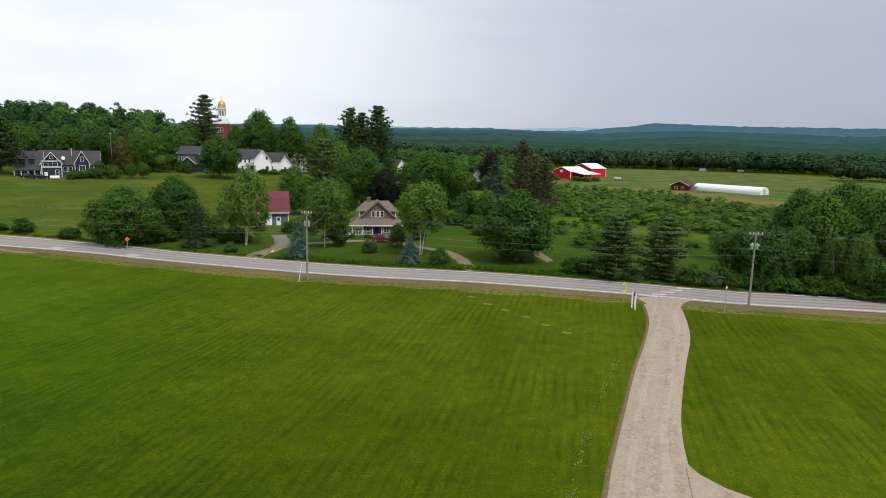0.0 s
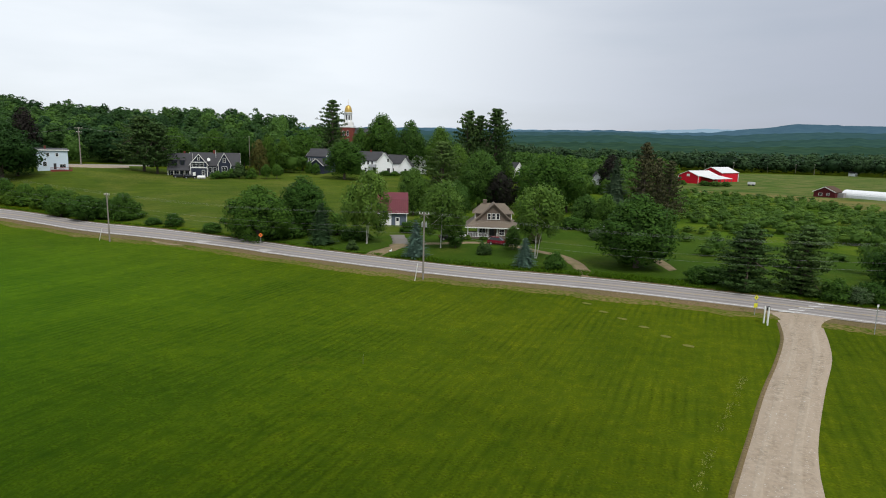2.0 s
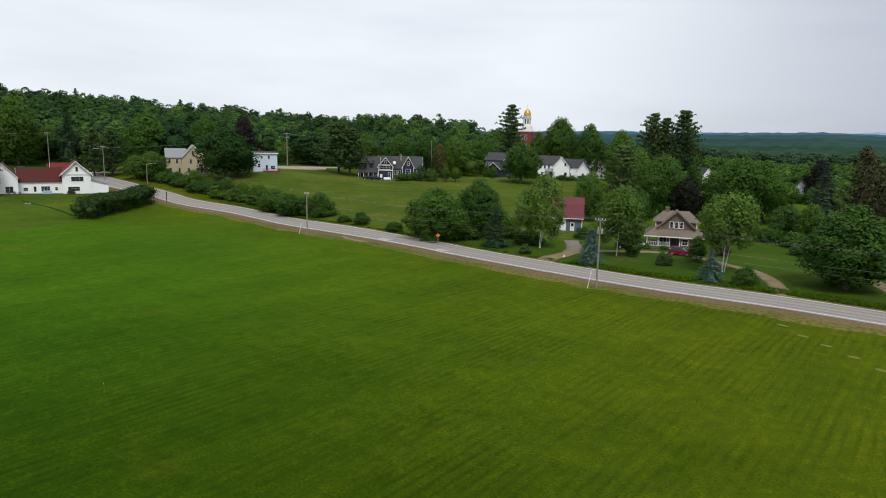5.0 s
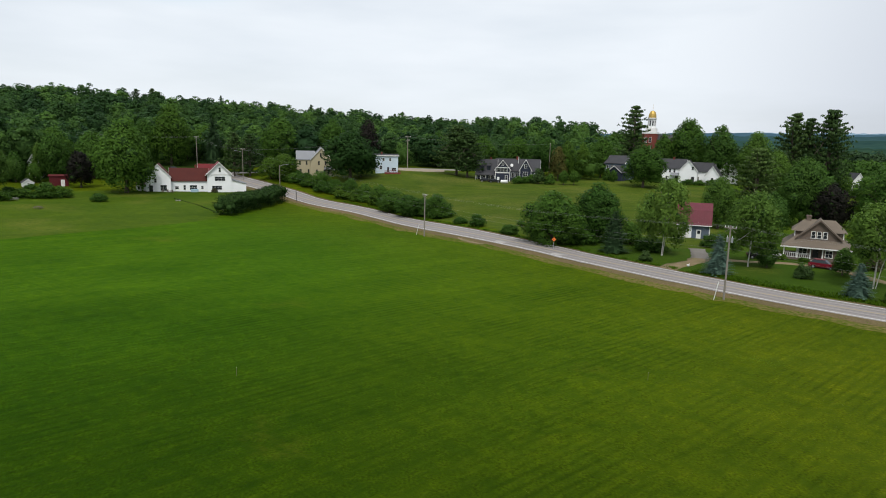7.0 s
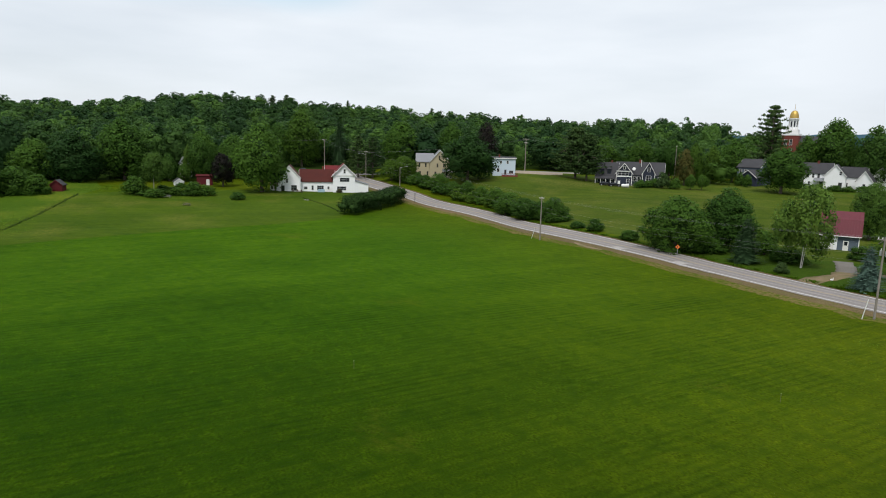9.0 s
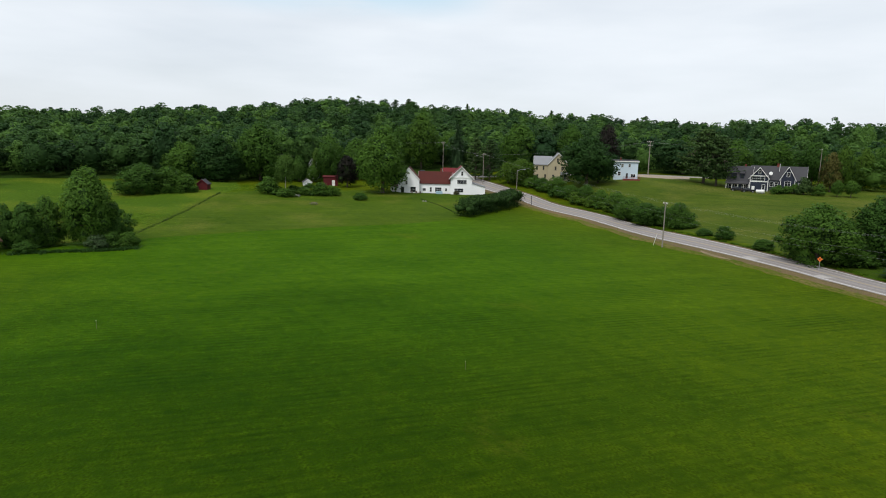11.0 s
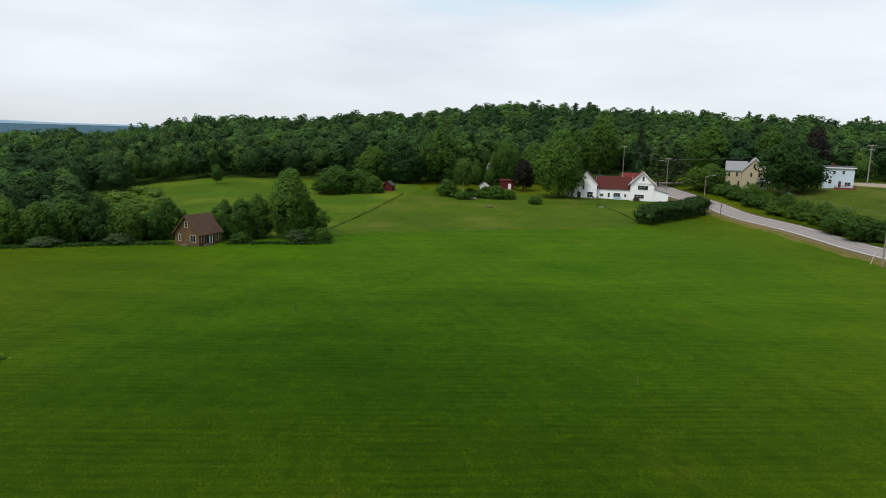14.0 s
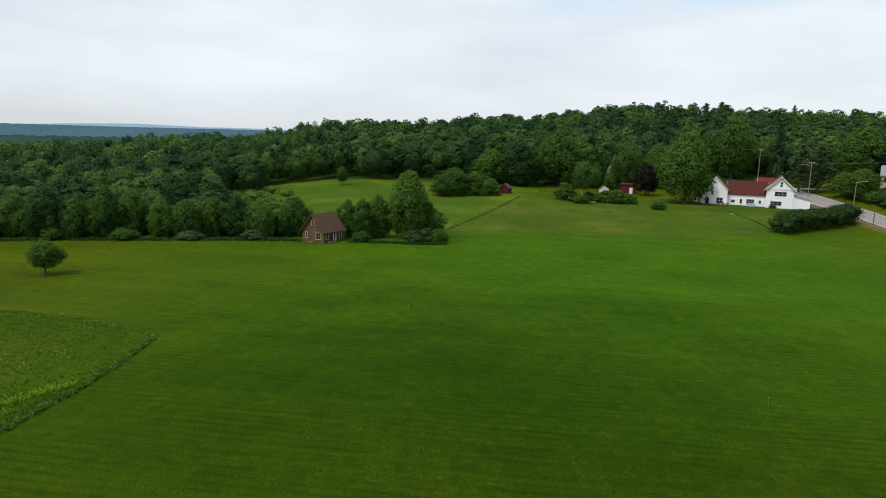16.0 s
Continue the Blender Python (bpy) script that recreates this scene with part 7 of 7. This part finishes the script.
# ---- far hills, several kilometres off ----
def ridge(distance, tops, material, label, seed, rough=3.0):
    """A wooded ridge: tops are pairs of bearing and height."""
    rng = random.Random(seed)
    verts, faces = [], []
    tops = sorted(tops)
    steps = np.linspace(tops[0][0], tops[-1][0], 260)
    for b, t in zip(steps, np.interp(steps, [p[0] for p in tops], [p[1] for p in tops])):
        t = t + rng.uniform(-rough, rough)
        for d, z in ((distance - 900, -60), (distance - 600, t * 0.3), (distance - 300, t * 0.66), (distance, t), (distance + 200, -60)):
            x, y = spot(b, d)
            verts.append((x, y, z))
    for i in range(len(steps) - 1):
        for k in range(4):
            faces.append((i * 5 + k, i * 5 + k + 1, (i + 1) * 5 + k + 1, (i + 1) * 5 + k))
    tagged(mesh_object("backdrop", verts, faces, material, flat=False), label, "backdrop", kind="structure")


ridge(4650, ((40, 90), (12, 150), (5, 152), (-4, 140), (-9, 165), (-12, 172), (-16, 168), (-24, 150), (-60, 120)), HILLPALE, "palest haze-blue hills on the horizon", 4)
ridge(4300, ((40, 90), (14, 138), (5, 134), (0, 142), (-4, 146), (-8, 134), (-12, 140), (-15.5, 165), (-18.3, 194), (-20, 190), (-24, 178), (-28, 174), (-35, 168), (-60, 120)), HILLFAR, "haze-blue wooded hills on the horizon", 1)
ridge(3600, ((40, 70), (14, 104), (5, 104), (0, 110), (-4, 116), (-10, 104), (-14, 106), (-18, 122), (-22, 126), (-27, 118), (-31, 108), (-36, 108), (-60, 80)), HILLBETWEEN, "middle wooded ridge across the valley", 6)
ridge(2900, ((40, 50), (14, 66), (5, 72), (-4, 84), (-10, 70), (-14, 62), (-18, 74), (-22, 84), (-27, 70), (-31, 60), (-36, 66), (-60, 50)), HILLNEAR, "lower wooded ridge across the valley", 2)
ridge(4200, ((92, 70), (102, 92), (108, 90), (114, 88), (122, 88), (150, 60)), HILLMID, "haze-blue wooded hills on the horizon", 3, 0.8)
ridge(4800, ((92, 90), (101, 112), (107, 112), (112, 122), (116, 112), (120, 96), (150, 60)), HILLPALE, "palest haze-blue hills on the horizon", 8, 0.8)
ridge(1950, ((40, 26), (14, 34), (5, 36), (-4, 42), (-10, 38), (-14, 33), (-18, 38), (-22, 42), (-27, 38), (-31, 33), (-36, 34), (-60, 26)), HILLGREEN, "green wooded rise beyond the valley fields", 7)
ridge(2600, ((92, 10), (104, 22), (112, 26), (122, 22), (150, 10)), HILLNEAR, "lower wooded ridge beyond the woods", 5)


# ---- beside the road: poles, wires, signs ----
def utility_pole(x, y, height, turn, label, lamp=False, transformer=False, arms=1):
    p = thing("utility_pole", label, "pole", x, y, turn)
    part("pole", cylinder(0.15, 0.10, -0.5, height, 10), POLE, p)
    for k in range(arms):
        z = height - 0.35 - 1.5 * k
        w = 0.85 if k == 0 else 0.6
        arm = part("crossarm", box(-0.06, 0.06, -w, w, z - 0.07, z + 0.07), POLE, p)
        for u in (-w + 0.1, -w / 3, w / 3, w - 0.1):
            part("insulator", cylinder(0.05, 0.035, z + 0.07, z + 0.3, 8, 0, u), TRIM, arm)
        for s in (-1, 1):
            bm = bmesh.new()
            add_box(bm, -0.03, 0.03, -0.02, 0.02, -0.45, 0.45, Euler((s * 0.9, 0, 0)))
            bmesh.ops.translate(bm, verts=bm.verts, vec=(0, s * 0.38, z - 0.3))
            part("brace", bm, POLE, arm)
    if transformer:
        for u in (-0.32, 0.32):
            can = part("transformer", cylinder(0.15, 0.15, height - 2.3, height - 1.65, 12, 0.05, u), STEEL, p, "grey transformer can")
            part("bushing", cylinder(0.05, 0.03, height - 1.7, height - 1.4, 6, 0.05, u), TRIM, can)
    if lamp:
        add_lamp(p, height - 1.0, 2.4)
    return p


def add_lamp(p, z, reach):
    bm = bmesh.new()
    v, f = tube([(0, 0, z - 0.6), (0, reach * 0.45, z - 0.15), (0, reach, z)], [0.05, 0.045, 0.04], 6)
    vs = [bm.verts.new(q) for q in v]
    for q in f:
        bm.faces.new([vs[i] for i in q])
    arm = part("lamp_arm", bm, STEEL, p)
    part("lamp_head", box(-0.16, 0.16, reach - 0.1, reach + 0.65, z - 0.1, z + 0.08, 0.04), STEEL, arm, "grey street lamp head")


def cable(points, sag, label, radius=0.010):
    """A wire that hangs between supports."""
    pts = []
    for a, b in zip(points, points[1:]):
        a, b = Vector(a), Vector(b)
        for i in range(14):
            u = i / 14
            q = a.lerp(b, u)
            q.z -= sag * 4 * u * (1 - u)
            pts.append(q)
    pts.append(Vector(points[-1]))
    v, f = tube([tuple(q) for q in pts], [radius] * len(pts), 4)
    tagged(mesh_object("power_cable", v, f, WIRE), label, "cable", "cables along the road")


POLES = [(130.0, 66.0, 10.2), (40.5, 79.8, 9.9), (-20.0, 89.6, 10.3), (-86.6, 105.6, 9.5), spot(52.4, 232) + (7.9,)]
utility_pole(*POLES[0], 82, "weathered grey utility pole with crossarm beside the road")
utility_pole(*POLES[1], 82, "weathered grey utility pole with two crossarms and transformers", arms=2, transformer=True)
utility_pole(*POLES[2], 76, "weathered grey utility pole with crossarm beside the road", transformer=True)
utility_pole(*POLES[3], 74, "weathered grey utility pole with crossarm beside the road")
lamp = thing("street_lamp", "grey street lamp on a wooden pole at the bend", "street lamp", *spot(52.4, 232), -37)
part("pole", cylinder(0.13, 0.09, -0.5, 7.4, 8), POLE, lamp)
add_lamp(lamp, 7.6, 2.4)
B1, B2, B3, B4 = spot(55.5, 252), spot(59.2, 262), spot(41.0, 272), spot(26.0, 300)
utility_pole(*B1, 12.2, 145, "utility pole with a street lamp beside the road bend", lamp=True)
utility_pole(*B2, 16.6, 145, "tall utility pole behind the white farmhouse")
utility_pole(*B3, 14.0, 130, "utility pole beside the side road", arms=2).scale = (1.3, 1.5, 1.0)
p = utility_pole(*spot(28.1, 262), 15.0, 20, "thin utility pole behind the dark blue house")
for b, d, hh in ((-16.5, 700, 10), (-18.5, 700, 10), (-19.8, 698, 10), (-14.0, 690, 10), (-11.8, 520, 11)):
    utility_pole(*spot(b, d), hh, 60, "distant utility pole in the valley")
for side, drop in ((-1.05, 0.0), (0.0, 0.0), (1.05, 0.0), (0.15, 2.2), (0.12, 3.1)):
    line = []
    for x, y, hh in POLES[:4]:
        line.append((x + 0.2 * side, y + side, land(x, y) + hh - 0.05 - drop))
    x, y = B1
    line.append((x, y + side * 0.5, land(x, y) + 12.0 - drop * 1.6))
    cable(line, 1.0, "dark cable strung between the roadside poles", 0.0045 if drop == 0 else 0.006)
for side in (-0.9, 0.9):
    cable([(B1[0], B1[1] + side, land(*B1) + 11.9), (B2[0], B2[1] + side, land(*B2) + 16.3), (*spot(70, 300), land(*spot(70, 300)) + 14)], 1.2, "dark cable strung behind the farmhouse")
    cable([(B1[0], B1[1] + side, land(*B1) + 11.5), (B3[0], B3[1] + side, land(*B3) + 13.7), (*spot(28.1, 262), land(*spot(28.1, 262)) + 14.6)], 1.2, "dark cable strung along the side road")
x, y = POLES[2][:2]
cable([(x, y, 8.6), (*spot(6.3, 136), 4.2)], 0.8, "service cable from the pole to the bungalow")
cable([(x, y, 8.4), (*spot(15.2, 149), 4.6)], 0.9, "service cable from the pole to the garage")


def stub(x, y, lean, hh, label):
    """A white-banded guy marker leaning beside a pole."""
    s = thing("guy_marker", label, "marker", x, y, 0)
    bm = cylinder(0.05, 0.05, -0.2, hh, 8)
    ob = part("sleeve", bm, TRIM, s)
    ob.rotation_euler = (0, lean, 0)


stub(-21.0, 88.4, 0.16, 2.7, "white plastic guy wire marker beside a pole")
stub(-89.6, 106.4, 0.3, 2.6, "white plastic guy wire marker beside a pole")


def road_sign(b, d, hh, face, label, size, turn, two=False):
    s = thing("road_sign", label, "sign", *spot(b, d), turn)
    part("post", box(-0.04, 0.04, -0.03, 0.03, -0.3, hh), STEEL, s)
    bm = bmesh.new()
    add_box(bm, -size / 2, size / 2, -0.05, -0.03, -size / 2, size / 2, Euler((0, radians(45), 0)))
    bmesh.ops.translate(bm, verts=bm.verts, vec=(0, 0, hh))
    plate = part("sign_plate", bm, face, s)
    part("symbol", box(-size * 0.1, size * 0.1, -0.07, -0.05, hh - size * 0.25, hh + size * 0.25), BLACK, plate, "dark sign symbol")
    if two:
        part("lower_plate", box(-0.3, 0.3, -0.05, -0.03, hh - 1.3, hh - 0.75), face, s)


road_sign(27.35, 124.5, 2.0, SIGNORANGE, "orange diamond road sign on a steel post", 0.62, 27)
road_sign(-16.7, 84.6, 2.3, SIGNYELLOW, "yellow-green diamond sign with a lower plate", 0.48, 30, True)
for b, d, hh in ((-17.45, 81.2, 2.1), (-17.75, 80.4, 2.2)):
    s = thing("marker_post", "white square marker post at the drive", "post", *spot(b, d), -10)
    part("post", box(-0.08, 0.08, -0.08, 0.08, -0.2, hh, 0.02), TRIM, s)
s = thing("mailbox", "dark mailbox on a white post at the drive", "mailbox", *spot(-17.7, 81.4), -20)
part("post", box(-0.06, 0.06, -0.06, 0.06, -0.2, 1.6), TRIM, s)
part("box", box(-0.2, 0.2, -0.3, 0.3, 1.6, 2.05, 0.08), BLACK, s)
s = thing("marker_post", "thin reflector post beside the road", "post", *spot(-25.1, 83.6), 0)
part("post", box(-0.04, 0.04, -0.02, 0.02, -0.2, 3.4), STEEL, s)
part("reflector", box(-0.09, 0.09, -0.04, 0.02, 3.2, 3.5), TRIM, s)
s = thing("sign_post", "dark thin sign post beside the road", "post", *spot(51.0, 207), 0)
part("post", box(-0.07, 0.07, -0.07, 0.07, -0.2, 3.4), BLACK, s)
for b, d, hh in ((18.2, 55.4, 1.0), (56.6, 54.0, 1.0), (89.0, 73.5, 1.2)):
    s = thing("survey_stake", "thin pale wooden stake in the mown field", "stake", *spot(b, d), 20)
    part("stake", box(-0.011, 0.011, -0.009, 0.009, -0.2, hh * 0.75), DARKWOOD, s)
    part("tip", box(-0.012, 0.012, -0.012, 0.012, hh * 0.75, hh * 0.75 + 0.06), TRIM, s)

# paler repairs in the road
def repair(start, count, lo, hi):
    strip("road_patch", ROAD[start:start + count], lo, hi, PALEASPHALT, 0.108, "pale repaired strip in the asphalt", across=1, parent=road, ragged=0.15)


nearest = [min(range(len(ROAD)), key=lambda i: (ROAD[i] - Vector(q)).length) for q in ((-66, 113.5), (-50.5, 108.5))]
for start in nearest:
    repair(start, 2, 0.6, 3.2)
s = thing("garden_ornament", "small white ornament beside the drive", "ornament", -31.2, 111.3)
s.scale = (0.75, 0.75, 0.75)
bm = bmesh.new()
bmesh.ops.create_icosphere(bm, subdivisions=2, radius=0.26, matrix=Matrix.Translation((0, 0, 0.32)) @ Matrix.Diagonal((1.25, 0.8, 0.9, 1)))
part("body", bm, TRIM, s)
part("neck", cylinder(0.09, 0.06, 0.4, 0.85, 8, 0.24), TRIM, s)
part("foot", cylinder(0.12, 0.1, 0.0, 0.12, 8), STONE, s)
s = thing("covered_boat", "small boat under a white cover at the back of the yard", "boat", *spot(-4.2, 160), 20)
bm = prism([(-0.9, 0.5), (0.9, 0.5), (1.1, 1.1), (0, 1.7), (-1.1, 1.1)], "x", -2.6, 2.2)
bmesh.ops.bevel(bm, geom=bm.edges[:], offset=0.12, segments=2, affect="EDGES")
part("cover", bm, TRIM, s, "white cover")
for u in (-1.6, 1.4):
    part("stand", box(u - 0.1, u + 0.1, -0.7, 0.7, 0.0, 0.55), DARKWOOD, s)

# hatched white bars where the footway crosses to the drive
for k in range(5):
    u = k / 4
    x, y = 28.8 + 6.6 * u, 83.6 + 5.4 * u
    bm = box(-0.9, 0.9, -0.13, 0.13, 0.0, 0.014)
    bar = part("crossing_bar", bm, WHITELINE, road, "white painted crossing bar")
    bar.matrix_basis = pose(x, y, land(x, y) + 0.112, 0, 0, -6)


# ---- vehicles ----
def car(b, d, turn, paint, label, tall=1.45):
    c = thing("car", label, "car", *spot(b, d), turn)
    bm = prism([(-2.25, 0.35), (2.2, 0.35), (2.28, 0.7), (2.1, 0.92), (1.0, 1.02), (-1.9, 1.05), (-2.25, 0.9)], "y", -0.88, 0.88)
    bmesh.ops.transform(bm, matrix=Matrix.Identity(4), verts=bm.verts)
    bmesh.ops.bevel(bm, geom=bm.edges[:], offset=0.07, segments=2, affect="EDGES")
    body = part("body", bm, paint, c)
    bm = bmesh.new()
    low = [bm.verts.new(p) for p in ((-2.0, -0.8, 1.0), (1.05, -0.8, 1.0), (1.05, 0.8, 1.0), (-2.0, 0.8, 1.0))]
    top = [bm.verts.new(p) for p in ((-1.5, -0.62, tall), (0.2, -0.62, tall), (0.2, 0.62, tall), (-1.5, 0.62, tall))]
    for i in range(4):
        bm.faces.new((low[i], low[(i + 1) % 4], top[(i + 1) % 4], top[i]))
    bm.faces.new(top)
    part("windows", bm, GLASS, c, "dark car windows")
    part("roof", box(-1.55, 0.25, -0.64, 0.64, tall - 0.02, tall + 0.06, 0.03), paint, c)
    for x in (-1.4, 1.4):
        for y in (-0.84, 0.84):
            w = part("wheel", cylinder(0.33, 0.33, -0.11, 0.11, 16), RUBBER, c)
            w.matrix_basis = pose(x, y, 0.33, 90, 0, 0)
            part("rim", cylinder(0.2, 0.2, -0.13, 0.13, 12), STEEL, w)
    for y in (-0.6, 0.6):
        part("headlight", box(2.16, 2.3, y - 0.16, y + 0.16, 0.66, 0.8), TRIM, c)
        part("tail_light", box(-2.3, -2.2, y - 0.14, y + 0.14, 0.75, 0.92), REDPAINT, c)
    return c


car(5.6, 127.2, -8, CARRED, "dark red estate car parked before the bungalow", 1.6)
car(10.2, 131.5, 20, CARDARK, "black car parked beside the birch")
car(9.6, 134.0, 10, CARWHITE, "white car parked beside the bungalow")
car(33.8, 243, 30, CARDARK, "dark car parked at the dark blue house")
car(33.0, 242, 40, CARDARK, "dark car parked at the dark blue house")
car(21.4, 142, 30, CARDARK, "dark trailer-like car parked under the trees")
car(61.0, 290, 70, CARDARK, "dark car parked beside the upper road")


# ---- loose things round the farmhouse ----
def chair(b, d, turn, material, label):
    c = thing("garden_chair", label, "chair", *spot(b, d), turn, "garden chairs on the patio")
    part("seat", box(-0.28, 0.28, -0.28, 0.28, 0.38, 0.45), material, c)
    part("backrest", box(-0.28, 0.28, 0.24, 0.3, 0.45, 1.0), material, c)
    for x in (-0.24, 0.24):
        for y in (-0.24, 0.24):
            part("leg", box(x - 0.03, x + 0.03, y - 0.03, y + 0.03, 0, 0.4), material, c)


def table(b, d, turn, w, l, material, label, name="garden_table"):
    c = thing(name, label, "table", *spot(b, d), turn)
    part("tabletop", box(-w / 2, w / 2, -l / 2, l / 2, 0.7, 0.76, 0.01), material, c)
    for x in (-w / 2 + 0.1, w / 2 - 0.1):
        for y in (-l / 2 + 0.1, l / 2 - 0.1):
            part("leg", box(x - 0.04, x + 0.04, y - 0.04, y + 0.04, 0, 0.7), material, c)
    for y in (-l / 2 - 0.4, l / 2 + 0.4):
        part("bench", box(-w / 2, w / 2, y - 0.14, y + 0.14, 0.4, 0.46), material, c)


for b, d, turn in ((30.6, 244, 20), (30.2, 244.3, 70), (31.0, 244, 140)):
    chair(b, d, turn, REDPAINT, "reddish garden chair beside the dark blue house")
chair(62.0, 219, 40, DARKWOOD, "dark garden chair on the farmhouse patio")
chair(61.6, 219.2, 80, DARKWOOD, "dark garden chair on the farmhouse patio")
chair(61.2, 219, 120, DARKWOOD, "dark garden chair on the farmhouse patio")
chair(63.1, 219, 150, TRIM, "white garden chair on the farmhouse patio")
table(61.4, 218.4, 60, 1.6, 0.8, DARKWOOD, "wooden picnic table on the farmhouse patio")
table(70.9, 184, 20, 1.8, 0.8, DARKWOOD, "weathered wooden picnic table on the lawn", "picnic_table")
table(72.4, 200, 50, 1.8, 0.8, STONE, "pale picnic table beside the garden bed", "picnic_table")
s = thing("covered_grill", "pale blue covered grill beside the farmhouse", "grill", *spot(59.5, 221), 60)
part("cover", box(-1.2, 1.2, -0.5, 0.5, 0.0, 1.1, 0.15), BLUECLOTH, s)
s = thing("deck", "reddish wooden deck beside the farmhouse", "deck", *spot(57.9, 222.2), 60)
part("platform", box(-1.6, 1.6, -0.9, 1.2, -0.4, 0.5), REDPAINT, s)
railing(s, -1.6, -0.9, 1.6, -0.9, 0.5, 0.8, REDPAINT)
plant("red_shrub", 57.9, 220.5, 1.6, 2.4, "red flowering shrub beside the deck")
s = thing("white_stones", "pale pile of stones at the lawn edge", "stones", *spot(60.9, 198), 0)
for k in range(3):
    rr = random.Random(k)
    bm = bmesh.new()
    bmesh.ops.create_icosphere(bm, subdivisions=2, radius=rr.uniform(0.18, 0.32))
    for v in bm.verts:
        v.co *= rr.uniform(0.85, 1.1)
    bmesh.ops.translate(bm, verts=bm.verts, vec=(rr.uniform(-0.6, 0.6), rr.uniform(-0.4, 0.4), 0.12))
    part("stone", bm, STONE, s)
s = thing("propane_tank", "white tank beside the dark blue house", "tank", *spot(32.1, 240), 20)
t = part("tank", cylinder(0.6, 0.6, -1.3, 1.3, 16), TRIM, s)
t.matrix_basis = pose(0, 0, 0.75, 0, 90, 0)
for u in (-0.7, 0.7):
    part("foot", box(u - 0.08, u + 0.08, -0.4, 0.4, 0, 0.3), STEEL, s)
